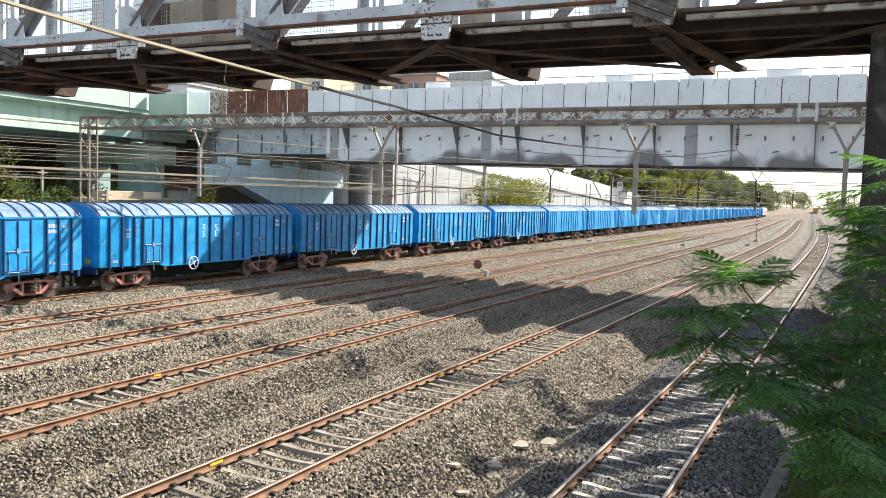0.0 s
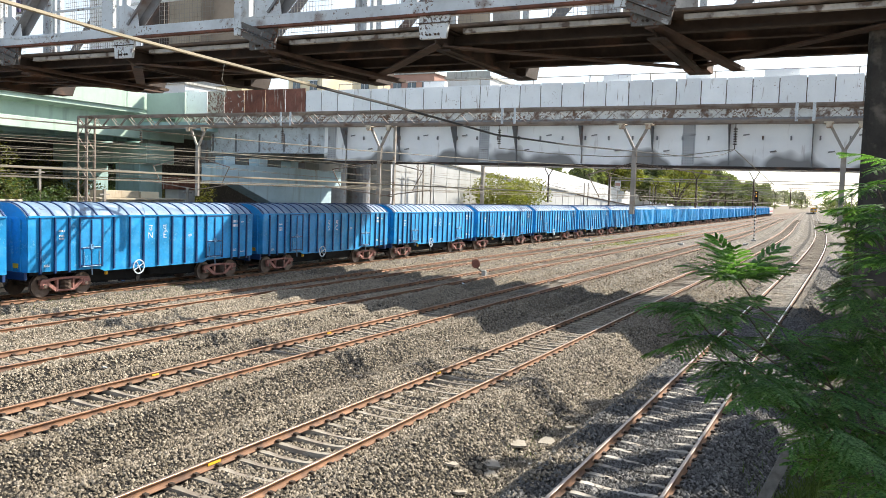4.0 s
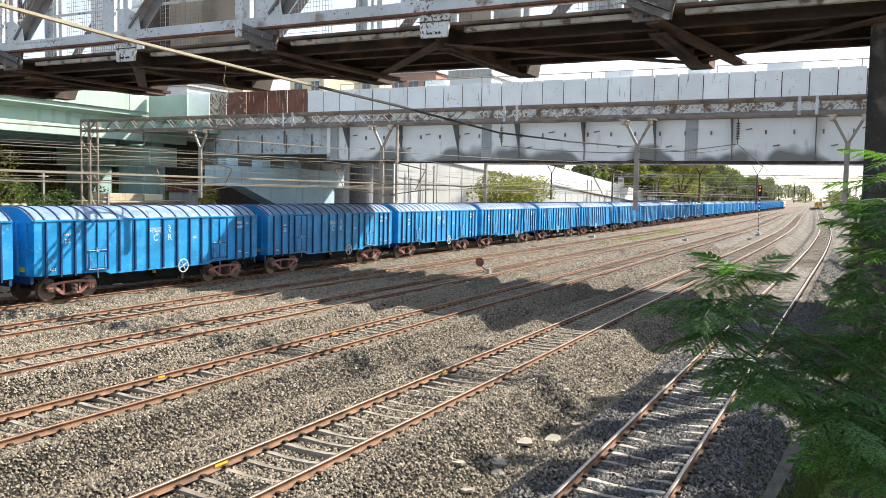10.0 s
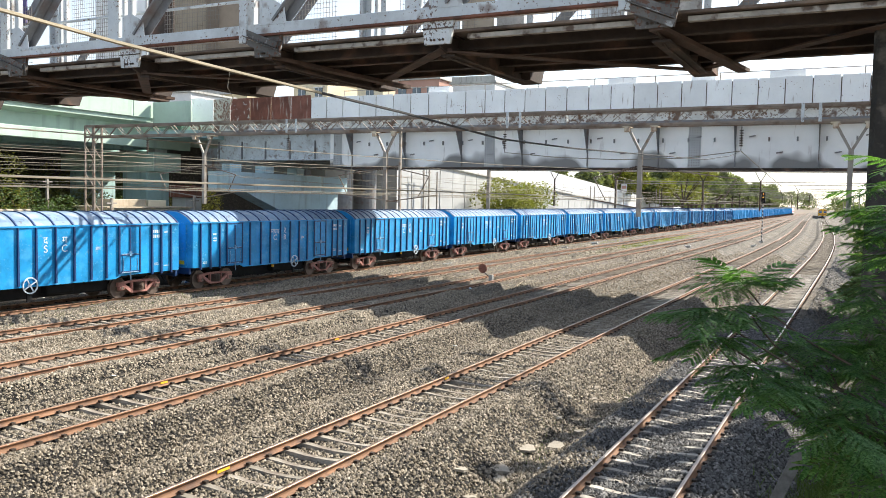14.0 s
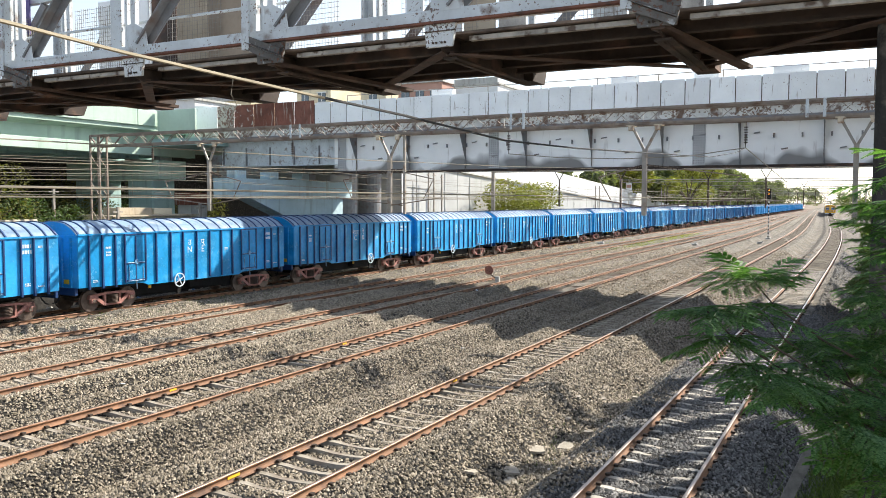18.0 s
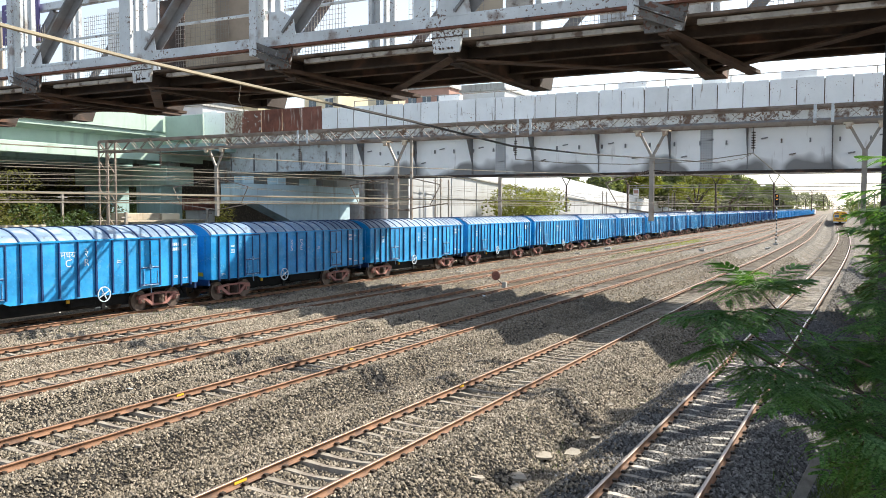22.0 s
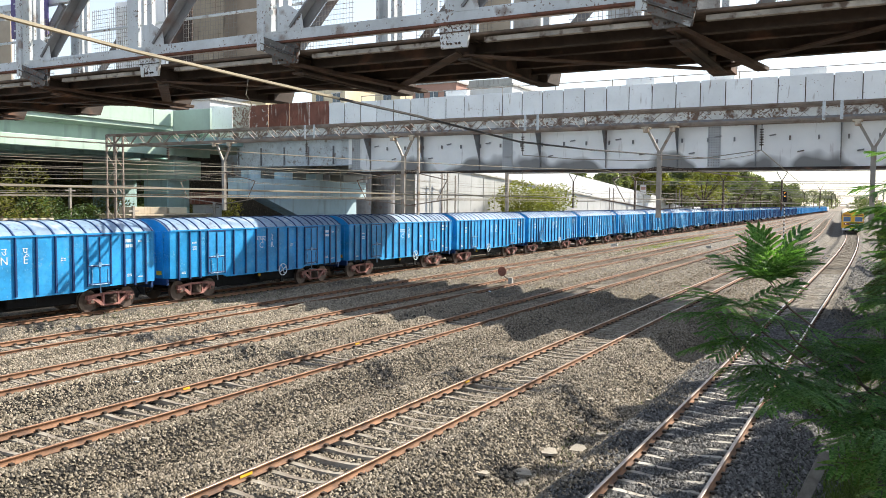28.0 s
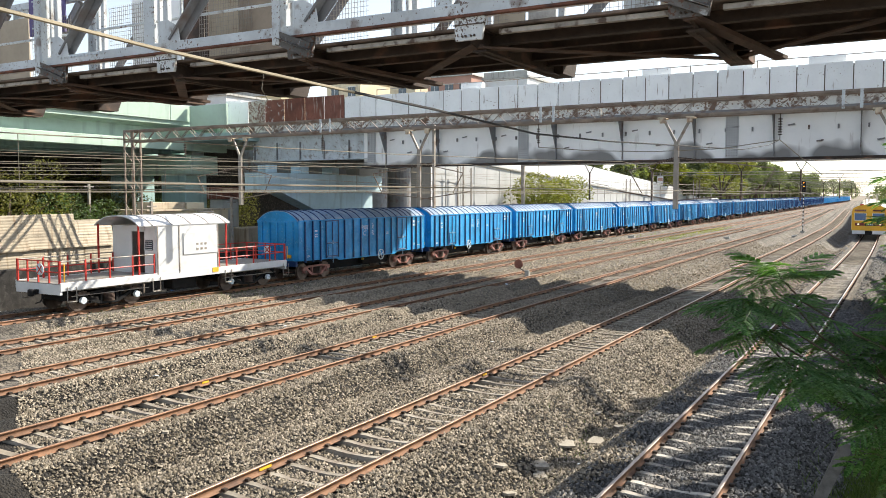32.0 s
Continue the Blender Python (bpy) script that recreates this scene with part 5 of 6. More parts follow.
                part("brake_block", Mesh().box((s * 0.9, yc + e * 0.82, 0.5), (0.12, 0.12, 0.4), bevel=0.03), M_UNDER, bg)
                part("axle_box", Mesh().rod((s * 1.2, yc + e * 1.45, 0.5), (s * 1.36, yc + e * 1.45, 0.5), 0.15, 12), M_MARK, bg, "bright axle box cover")
    return w


VAN = build_guard_van()
VAN.matrix_basis = stock_pose(5, 22.2 - 321.4, 14.65)


def build_engine():
    w = thing("electric_locomotive", "pale electric locomotive at the head of the freight train", "locomotive")
    part("body", Mesh().box((0, 9, 2.4), (3.1, 18, 2.6), bevel=0.25), M_WHITE, w)
    part("waist_band", Mesh().box((0, 9, 2.2), (3.14, 17.6, 0.5)), M_RED, w)
    part("roof_gear", Mesh().box((0, 9, 3.85), (1.8, 12, 0.35), bevel=0.1), M_GALV, w)
    part("underframe", Mesh().box((0, 9, 0.85), (2.6, 16, 0.5)), M_UNDER, w)
    bogie_parts(w, 4, 2.8, M_UNDER)
    bogie_parts(w, 14, 2.8, M_UNDER)
    return w


ENGINE = build_engine()
ENGINE.matrix_basis = stock_pose(5, 26.53 + PITCH * (LAST + 1), 18)

CAR_L, CAR_PITCH = 20.4, 21.3
M_IVORY = material("ivory_coach_paint", (0.72, 0.66, 0.50), 0.45, var=0.08, scale=1, bump=0.02)
M_EYEL = material("yellow_coach_paint", (0.78, 0.42, 0.03), 0.45, var=0.08, scale=1, stain=(0.5, 0.28, 0.05), stain_amt=0.2, bump=0.02)
M_SCREENGLASS = material("sky_blue_windscreen", (0.09, 0.16, 0.30), 0.12, spec=0.7, var=0.1, scale=2, bump=0.0)
M_MAROON = material("dark_red_lamp_panel", (0.20, 0.035, 0.03), 0.5, var=0.1, scale=2, bump=0.0)
M_LAMP = material("lit_headlamp", (0.9, 0.85, 0.7), 0.3, var=0.05, scale=2, bump=0.0, emit=((1.0, 0.85, 0.6), 0.25))


def build_coach(lead):
    w = thing("suburban_coach", "yellow and ivory electric suburban train coach" + (" with a driver's cab" if lead else ""), "train coach", "coaches of the suburban train")
    out = [(-1.83, 1.0), (-1.83, 3.2), (-1.7, 3.65), (-1.2, 3.95), (0, 4.12), (1.2, 3.95), (1.7, 3.65), (1.83, 3.2), (1.83, 1.0)]
    part("body", Mesh().prism(out, 1, 0.1, CAR_L), M_IVORY, w, "ivory steel body")
    for s in (-1, 1):
        part("side_band", Mesh().box((s * 1.84, CAR_L / 2, 1.55), (0.03, CAR_L - 0.4, 0.7)), M_EYEL, w)
        for y in (3.2, 8.0, 13.0, 17.6):
            # Dark plates on the side stand for shade inside the door openings.
            part("doorway", Mesh().box((s * 1.85, y, 2.2), (0.04, 1.4, 1.95)), M_DARKST, w)
        for k in range(9):
            y = 1.6 + 2.1 * k
            if min(abs(y - d) for d in (3.2, 8.0, 13.0, 17.6)) > 1.0:
                part("side_window", Mesh().box((s * 1.85, y, 2.6), (0.03, 0.95, 0.75)), M_GLASS, w)
    part("underframe", Mesh().box((0, CAR_L / 2, 0.8), (2.7, CAR_L - 0.6, 0.5)), M_UNDER, w)
    if lead:
        fo = [(-1.8, 1.02), (-1.8, 3.2), (-1.66, 3.62), (-1.15, 3.9), (0, 4.05), (1.15, 3.9), (1.66, 3.62), (1.8, 3.2), (1.8, 1.02)]
        f = part("cab_front", Mesh().prism(fo, 1, -0.02, 0.1), M_EYEL, w, "yellow cab front")
        for x in (-0.92, 0.98):
            part("windscreen", Mesh().box((x, -0.04, 2.62), (1.15, 0.04, 0.78), bevel=0.015), M_SCREENGLASS, f, "blue-grey windscreen")
            part("windscreen_frame", Mesh().box((x, -0.03, 3.05), (1.3, 0.05, 0.06)).box((x, -0.03, 2.2), (1.3, 0.05, 0.06)).box((x - 0.62, -0.03, 2.62), (0.06, 0.05, 0.9)).box((x + 0.62, -0.03, 2.62), (0.06, 0.05, 0.9)), M_IVORY, f)
            part("destination_board", Mesh().box((x, -0.04, 3.36), (1.2, 0.05, 0.2)), M_RUST, f, "dark red board over the windscreen")
            part("lamp_panel", Mesh().box((x * 1.05, -0.04, 1.75), (0.95, 0.06, 0.34), bevel=0.12), M_MAROON, f, "dark red lamp panel")
            part("head_lamp", Mesh().rod((x * 1.2, -0.06, 1.75), (x * 1.2, -0.10, 1.75), 0.11, 12), M_LAMP, f)
        part("centre_post", Mesh().box((0.03, -0.05, 2.65), (0.4, 0.03, 0.9)), M_YEL, f, "orange centre panel")
        part("front_board", Mesh().box((0.05, -0.05, 1.72), (1.0, 0.04, 0.3)), M_DARKST, f, "dark board with pale bars")
        for k in range(4):
            part("plain_bar", Mesh().box((-0.25 + 0.2 * k, -0.075, 1.72), (0.12, 0.02, 0.14)), M_MARK, f)
        part("buffer_skirt", Mesh().box((-1.05, -0.05, 0.8), (1.35, 0.2, 0.42), bevel=0.03).box((1.05, -0.05, 0.8), (1.35, 0.2, 0.42), bevel=0.03), M_WHITE, w, "white buffer beam")
        part("coupler_pocket", Mesh().box((0, -0.05, 0.75), (0.7, 0.25, 0.45)), M_UNDER, w)
        part("roof_lamp", Mesh().rod((0, -0.03, 4.08), (0, 0.25, 4.08), 0.2, 14), M_IVORY, w, "round roof headlamp")
        part("horn", Mesh().box((-0.8, 0.3, 4.02), (0.35, 0.4, 0.18)), M_RED, w)
    pg = Mesh()
    for s in (-1, 1):
        pg.rod((s * 0.6, 8, 4.1), (s * 0.6, 7.2, 4.7), 0.03).rod((s * 0.6, 7.2, 4.7), (s * 0.6, 8.4, 5.25), 0.03)
    pg.rod((-0.8, 8.4, 5.27), (0.8, 8.4, 5.27), 0.04)
    part("pantograph", pg, M_GALV, w)
    bogie_parts(w, 3.2, 2.6, M_UNDER)
    bogie_parts(w, CAR_L - 3.2, 2.6, M_UNDER)
    return w


COACHES = []
lead = build_coach(True)
mid = build_coach(False)
for k in range(6):
    ob = lead if k == 0 else mid if k == 1 else copy_thing(mid, Matrix())
    COACHES.append((k, ob))
APPROACH = [(0, 640), (6, 540), (12, 440), (18, 338), (21, 286), (23, 250), (25, 217), (28, 166), (30, 135), (32, 107)]


def motions():
    for k, ob in WAGONS:
        walk(ob, [(t, stock_pose(5, 26.53 + PITCH * k + run_at(t), BODY_L)) for t in range(33)])
    walk(VAN, [(t, stock_pose(5, 22.2 - 321.4 + run_at(t), 14.65)) for t in range(33)])
    walk(ENGINE, [(t, stock_pose(5, 26.53 + PITCH * (LAST + 1) + run_at(t), 18)) for t in range(33)])
    for k, ob in COACHES:
        walk(ob, [(t, stock_pose(0, y + CAR_PITCH * k, CAR_L)) for t, y in APPROACH])
    for ob, rows in SWAYS:
        walk(ob, rows)




# ---- trees and leaves ----
def leaf_cloud(name, blobs, n, size, mat, seed, flat=0.5):
    """Small leaf blades scattered through lumpy blobs: x, y, z, radius."""
    rng = np.random.default_rng(seed)
    B = np.array(blobs, float)
    wgt = B[:, 3] ** 2
    pick = rng.choice(len(B), n, p=wgt / wgt.sum())
    d = rng.normal(size=(n, 3))
    d /= np.linalg.norm(d, axis=1)[:, None]
    r = rng.uniform(0.55, 1.05, n) ** 0.7
    P = B[pick, :3] + d * (r * B[pick, 3])[:, None] * np.array([1, 1, 0.8])
    a = rng.normal(size=(n, 3))
    a[:, 2] *= flat
    a /= np.linalg.norm(a, axis=1)[:, None]
    b = np.cross(a, rng.normal(size=(n, 3)))
    b /= np.linalg.norm(b, axis=1)[:, None]
    s = rng.uniform(0.6, 1.3, n)[:, None] * size
    V = np.stack([P - a * s, P - b * s * 0.45, P + a * s, P + b * s * 0.45], 1).reshape(-1, 3)
    F = np.arange(n * 4).reshape(-1, 4)
    return raw_mesh(name, V, F, mat)


def build_tree(name, label, at, height, spread, n, size, mat, seed, category="tree", blobs_n=9, crown=(0.5, 0.86)):
    rng = random.Random(seed)
    t = thing(name, label, category, at=pose(*at))
    m = Mesh()
    top = height * (crown[0] - 0.05)
    m.tube([(0, 0, -0.2), (rng.uniform(-.1, .1) * height * .1, 0, top * 0.5), (rng.uniform(-.2, .2), rng.uniform(-.2, .2), top)], [height * 0.03, height * 0.024, height * 0.017], 7)
    part("trunk", m, M_BARK, t)
    blobs = []
    for k in range(blobs_n):
        a = k * 2.4 + rng.uniform(0, 1)
        rr = spread * (0.25 + 0.55 * math.sqrt(rng.random()))
        p = (rr * math.cos(a), rr * math.sin(a), height * rng.uniform(*crown))
        part("limb", Mesh().tube([(0, 0, top * 0.9), (p[0] * 0.5, p[1] * 0.5, (top + p[2]) / 2 - 0.1), p], [height * 0.012, height * 0.008, height * 0.003], 5), M_BARK, t)
        blobs.append((*p, spread * rng.uniform(0.28, 0.45)))
    part("crown", leaf_cloud("crown", blobs, n, size, mat, seed), None, t)
    return t


# belt of trees beyond the ramp and along the line
rng0 = random.Random(21)
for k in range(32):
    y = 150 + 11 * k + rng0.uniform(-5, 5)
    x = -33 + float(bend(y, 235)) - rng0.uniform(9, 20)
    hgt = rng0.uniform(12, 18)
    build_tree("broadleaf_tree", "tall leafy green tree beside the railway", (x, y, -0.8), hgt, hgt * 0.5, 6000, 0.42, (M_LEAFHAZE, M_LEAFY if k < 5 else M_LEAFHAZE, M_LEAF if k < 12 else M_LEAFHAZE, M_LEAFHAZE)[k % 4], 100 + k)
build_tree("yellow_tree", "tall tree with yellowing leaves beside the railway", (-33, 172, -0.8), 15, 5.5, 4200, 0.3, M_LEAFY, 91)
build_tree("bush", "yellow-green bush growing at the foot of the wall", (-40.0, 93, 1.3), 5.4, 6.0, 9000, 0.19, M_LEAFY, 51, "bush", 16)
for k, (x, y, hgt) in enumerate(((2.2, 62, 6), (3.0, 84, 7), (2.5, 112, 6), (1.0, 150, 8), (-2, 190, 9), (-6, 230, 10), (-10, 275, 11))):
    hgt *= 0.62 if y > 100 else 0.8
    x = -3.62 + float(bend(y, 75)) + 3.6 + 0.42 * hgt
    build_tree("lineside_tree", "dusty green tree on the edge of the line", (x, y, -0.4), hgt, hgt * 0.42, 3600, 0.16, (M_LEAF, M_LEAFD)[k % 2], 300 + k)
for k, y in enumerate((46, 57, 69, 83, 98, 118, 140)):
    build_tree("lineside_bush", "dusty green bush beside a railway track", (float(bend(y, 75)) + 0.3 + 0.15 * (k % 3), y, -0.5), 2.2 + 0.3 * (k % 3), 1.1, 1500, 0.11, (M_LEAF, M_LEAFD)[k % 2], 500 + k, "bush", 7)
# Trees added outside the view to throw shade on the near track and bank.
build_tree("shade_tree", "unseen tall leafy tree added to shade a railway track", (9.2, 31.0, 0), 15.0, 5.0, 7000, 0.26, M_LEAFD, 77)
build_tree("shade_tree", "unseen tall leafy tree added to shade a railway track", (8.2, 24.0, 0), 14.0, 4.2, 5200, 0.26, M_LEAF, 78)
build_tree("shade_tree", "unseen leafy tree added to shade the bank beside a track", (3.6, 17.5, 0), 9.5, 2.5, 2200, 0.2, M_LEAF, 80)
# Out of view: crowns set high to cast a shade band beside the near track.
for k, y in enumerate((27.5, 30.5, 33.5, 36.5, 39.5)):
    build_tree("roadside_tree", "unseen tall slim tree with a high leafy crown, added for its shade", (4.7 + 0.2 * (k % 2), y, 0), 18.0 + 0.3 * (k % 3), 0.95, 1500, 0.14, M_LEAF, 620 + k, "tree", 8, (0.76, 0.83))
build_tree("bare_twigs_tree", "thin tree with few leaves beside the bridge", (1.9, 38.0, 0), 11.2, 2.0, 260, 0.12, M_LEAF, 79)
for k, (x, y, hgt, sp) in enumerate(((-43.2, 27.0, 8.3, 3.2), (-43.6, 31.5, 7.6, 2.4), (-42.8, 22.5, 8.2, 3.2), (-52, 39.5, 6.6, 3.6), (-57, 47, 7, 4), (-57, 33, 8, 4), (-44.2, 18, 8, 3.4), (-58, 40, 8, 4), (-56, 56, 8, 4), (-60, 24, 9, 4), (-60.5, 30, 9, 4), (-60, 36, 9, 4), (-60.5, 44, 9, 4), (-60, 51, 9, 4))):
    build_tree("verge_tree", "scrubby green tree under the flyover", (x, y, -0.8), hgt, sp, 3600 if x > -50 else 5500, 0.085, (M_LEAFSCRUB, M_LEAFD, M_LEAFSCRUB)[k % 3], 400 + k)
far = []
for k in range(260):
    y = rng0.uniform(420, 900)
    line = -6.1 - 0.045 * (y - 184)
    off = rng0.uniform(-150, 110)
    if y < 800 and -32 < off < 9:
        continue
    right = off > 0
    far.append((line + off, y, rng0.uniform(1, 9) if right else rng0.uniform(2, 15), rng0.uniform(3, 5) if right else rng0.uniform(5, 9)))
tagged(new("far_woods", leaf_cloud("far_woods", far, 80000, 0.85, M_LEAFHAZE, 9)), "green woods paled for distance haze at the end of the line", "woods", kind="stuff")


def grass(name, label, spots, n, hgt, mat, seed):
    rng = np.random.default_rng(seed)
    S = np.array(spots, float)
    pick = rng.integers(0, len(S), n)
    x = S[pick, 0] + rng.normal(0, 1, n) * S[pick, 2]
    y = S[pick, 1] + rng.normal(0, 1, n) * S[pick, 3]
    z = ground_z(x, y)
    h = hgt * rng.uniform(0.4, 1.3, n)
    a = rng.uniform(0, 6.28, n)
    lean = rng.normal(0, 0.45, (n, 2)) * h[:, None]
    w = 0.006 + 0.035 * h
    A = np.stack([x - np.cos(a) * w, y - np.sin(a) * w, z], 1)
    B = np.stack([x + np.cos(a) * w, y + np.sin(a) * w, z], 1)
    C = np.stack([x + lean[:, 0], y + lean[:, 1], z + h], 1)
    V = np.stack([A, B, C], 1).reshape(-1, 3)
    tagged(new(name, raw_mesh(name, V, np.arange(n * 3).reshape(-1, 3), mat)), label, "grass", kind="stuff")


grass("verge_grass", "tufts of green grass and weeds on the bank", [(-0.6, 15, 0.35, 2.0), (0.1, 18, 0.5, 3.0), (0.3, 13, 0.6, 2.0), (0.6, 22, 0.7, 4), (0.9, 32, 0.8, 7), (1.2, 60, 0.8, 20)], 16000, 0.28, M_GRASS, 4)
grass("bank_grass", "thick green grass on the bank under the young tree", [(-0.1, 12.0, 0.35, 0.8), (0.2, 13.5, 0.4, 1.2), (0.5, 11.5, 0.4, 1.0), (0.3, 16, 0.45, 2.0)], 15000, 0.34, M_GRASS, 14)
weeds = [(random.Random(k).uniform(-0.3, 0.9), random.Random(k + 50).uniform(11, 17), random.Random(k + 90).uniform(0.1, 0.45), random.Random(k + 130).uniform(0.15, 0.3)) for k in range(22)]
tagged(new("bank_weeds", leaf_cloud("bank_weeds", weeds, 9000, 0.045, M_LEAF, 15)), "leafy yellow-green weeds on the bank", "weeds", kind="stuff")
grass("sparse_weeds", "a few small weeds among broken slabs on the ballast", [(-6.6, 19.5, 0.35, 1.6), (-6.4, 16.2, 0.25, 0.8), (-6.0, 23.5, 0.3, 1.5)], 420, 0.09, M_GRASS, 16)
grass("lime_grass", "patches of sunlit yellow-green grass between the far tracks", [(-25.0, 116, 0.45, 9), (-24.8, 128, 0.35, 6), (-29.9, 106, 0.45, 7), (-24.6, 98, 0.3, 5)], 7000, 0.17, M_LIMEGRASS, 55)
grass("track_weeds", "low weeds growing through the ballast", [(-24.4, 92, 0.7, 9), (-30.2, 90, 0.9, 12), (-30.0, 27, 0.8, 3.0), (-30.2, 33, 0.5, 2.5), (-24.6, 100, 0.5, 8), (-24.4, 84, 0.35, 5), (-24.5, 96, 0.3, 6)], 10000, 0.13, M_GRASS, 5)


# ---- the flyover beside the line ----
def build_flyover():
    b = thing("flyover", "pale green painted concrete flyover running beside the railway", "flyover", at=pose(-50, 30, -0.8))
    o = pose(-50, 30, -0.8).inverted()

    def add(name, m, mat, label=""):
        return part(name, m, mat, b, label, o)

    y0, y1 = -2.0, 46.8
    c = (y0 + y1) / 2
    add("edge_girder", Mesh().box((-46.35, c, 8.75), (0.7, y1 - y0, 0.7), bevel=0.03), M_GREEN)
    add("girder_web", Mesh().box((-46.75, c, 9.6), (0.4, y1 - y0, 1.1)), M_GREEN)
    # The deck is stretched out to x -64 to keep sun off the back wall.
    add("deck_slab", Mesh().prism([(-45.5, 10.15), (-45.5, 10.45), (-64, 10.45), (-64, 9.95), (-46.6, 9.95)], 1, y0, y1), M_GREEN)
    for k in range(8):
        ya = y0 + (y1 - y0) * k / 8
        add("parapet", Mesh().box((-45.45, ya + (y1 - y0) / 16, 11.0), (0.22, (y1 - y0) / 8 - 0.03, 1.15), bevel=0.02), M_GREEN)
    for x in (-49.5, -53, -56.5):
        add("inner_girder", Mesh().box((x, c, 9.1), (0.6, y1 - y0, 1.6)), M_TEAL)
    for y in (9.0, 26.0, 43.2):
        add("diaphragm", Mesh().box((-52, y + 1.2, 9.1), (11, 0.5, 1.5)), M_TEAL)
    # Slab added to block the sun from the wall beyond the flyover.
    add("junction_slab", Mesh().box((-58, 72.0, 10.2), (12, 50.0, 0.5)), M_TEAL)
    add("end_block", Mesh().box((-45.2, 46.4, 10.3), (1.3, 1.6, 1.8), bevel=0.03), M_GREEN)
    for y in (8.0, 25.5, 43.1):
        p = thing("flyover_pier", "teal painted concrete pier with a square cap under the flyover", "flyover pier", "flyover piers", at=pose(-48, y + 1.3, -0.8))
        q = pose(-48, y + 1.3, -0.8).inverted()
        # The farthest cap gets the paler green so that it looks lit.
        part("pier_cap", Mesh().box((-51, y + 1.35, 7.4), (10.0, 2.7, 1.4), bevel=0.03), M_TEAL if y < 40 else M_GREEN, p, "", q)
        for x in (-48.2, -54):
            part("pier_column", Mesh().box((x, y + 1.35, 2.95), (2.6, 2.2, 7.5), bevel=0.08), M_TEAL, p, "", q)
        for x in (-47, -50, -53.5):
            part("bearing", Mesh().box((x, y + 1.35, 8.25), (0.7, 1.2, 0.3)), M_CONC, p, "", q)
    # link from the flyover to the road bridge
    add("link_slab", Mesh().box((-43.6, 49, 9.3), (5.0, 13.2, 0.5)), M_TEAL)
    add("link_parapet", Mesh().box((-43.4, 42.4, 10.8), (3.6, 0.2, 1.5), bevel=0.03), M_GREEN)
    # Added wall, coloured dark to fill in the shade under the deck.
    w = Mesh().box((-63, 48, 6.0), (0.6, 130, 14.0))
    tagged(part("wall_west", w, M_POST), "added dark stained wall standing for the shade behind the flyover", "wall", kind="structure")
    for y, r in ((58.0, 1.3), (61.5, 1.3), (66.0, 1.1)):
        # The columns take the dark grey too, as shade under the deck.
        c2 = Mesh().rod((-42.5, y, -0.9), (-42.5, y, 9.4), r, 20)
        tagged(part("round_column", c2, M_BRACKET, smooth=False), "plain round concrete bridge column", "column", "round columns")
    sl = Mesh().box((-43, 63, 9.7), (12, 13, 0.7))
    tagged(part("ramp_deck", sl, M_CONC), "concrete deck joining the bridge to the ramp", "ramp deck")


build_flyover()


def build_ramp():
    r = thing("ramp", "limewashed concrete ramp wall going down beside the tracks", "ramp", at=pose(-42, 71, -0.8))
    o = pose(-42, 71, -0.8).inverted()
    y = 71.0
    n = 0
    low = lambda v: 9.28 - (v - 71) * 0.0535
    while y < 215:
        e = y + 6.4
        m = Mesh().prism([(y, -0.9), (e - 0.09, -0.9), (e - 0.09, low(e)), (y, low(y))], 0, -48, -42)
        part("wall_panel", m, M_WALL, r, "", o)
        m = Mesh().prism([(y, low(y)), (e - 0.09, low(e)), (e - 0.09, low(e) + 2.7), (y, low(y) + 2.7)], 0, -42.16, -41.86)
        part("parapet", m, M_WHITE, r, "white parapet", o)
        part("kerb_band", Mesh().prism([(y, low(y) - 0.1), (e, low(e) - 0.1), (e, low(e) + 0.08), (y, low(y) + 0.08)], 0, -42.1, -41.75), M_CONC, r, "", o)
        part("wall_rib", Mesh().box((-41.98, y + 3.2, low(y) / 2 - 0.6), (0.08, 0.1, low(y))), M_CONC, r, "", o)
        part("wall_course", Mesh().prism([(y, low(y) - 2.6), (e - 0.09, low(e) - 2.6), (e - 0.09, low(e) - 2.5), (y, low(y) - 2.5)], 0, -42.02, -41.95), M_CONC, r, "", o)
        y = e
    m = Mesh().box((-41.95, 71.3, 4.2), (0.12, 0.5, 10)).box((-41.9, 71.0, 4.0), (0.1, 0.12, 9.5))
    part("drain_pipe", m, M_WHITE, r, "", o)


build_ramp()


# ---- sheds and clutter behind the freight track ----
M_TIN = material("beige_tin_sheet", (0.45, 0.385, 0.29), 0.7, 0.1, var=0.2, scale=1.0, stain=(0.22, 0.15, 0.09), stain_amt=0.3, stain_scale=1.5, streak=True, bump=0.05, obrand=0.2)
M_BLUETARP = material("blue_tarpaulin", (0.03, 0.16, 0.42), 0.5, var=0.3, scale=2, bump=0.3, bump_scale=5)
M_CREAM = material("cream_wall_paint", (0.66, 0.58, 0.42), 0.85, var=0.1, scale=0.3, stain=(0.4, 0.35, 0.27), stain_amt=0.2, stain_scale=0.4, streak=True, bump=0.04)
M_YELWALL = material("ochre_wall_paint", (0.56, 0.48, 0.32), 0.85, var=0.1, scale=0.3, stain=(0.36, 0.28, 0.16), stain_amt=0.2, stain_scale=0.4, streak=True, bump=0.04)
M_PINK = material("dull_pink_wall", (0.42, 0.25, 0.20), 0.85, var=0.12, scale=0.3, bump=0.04)


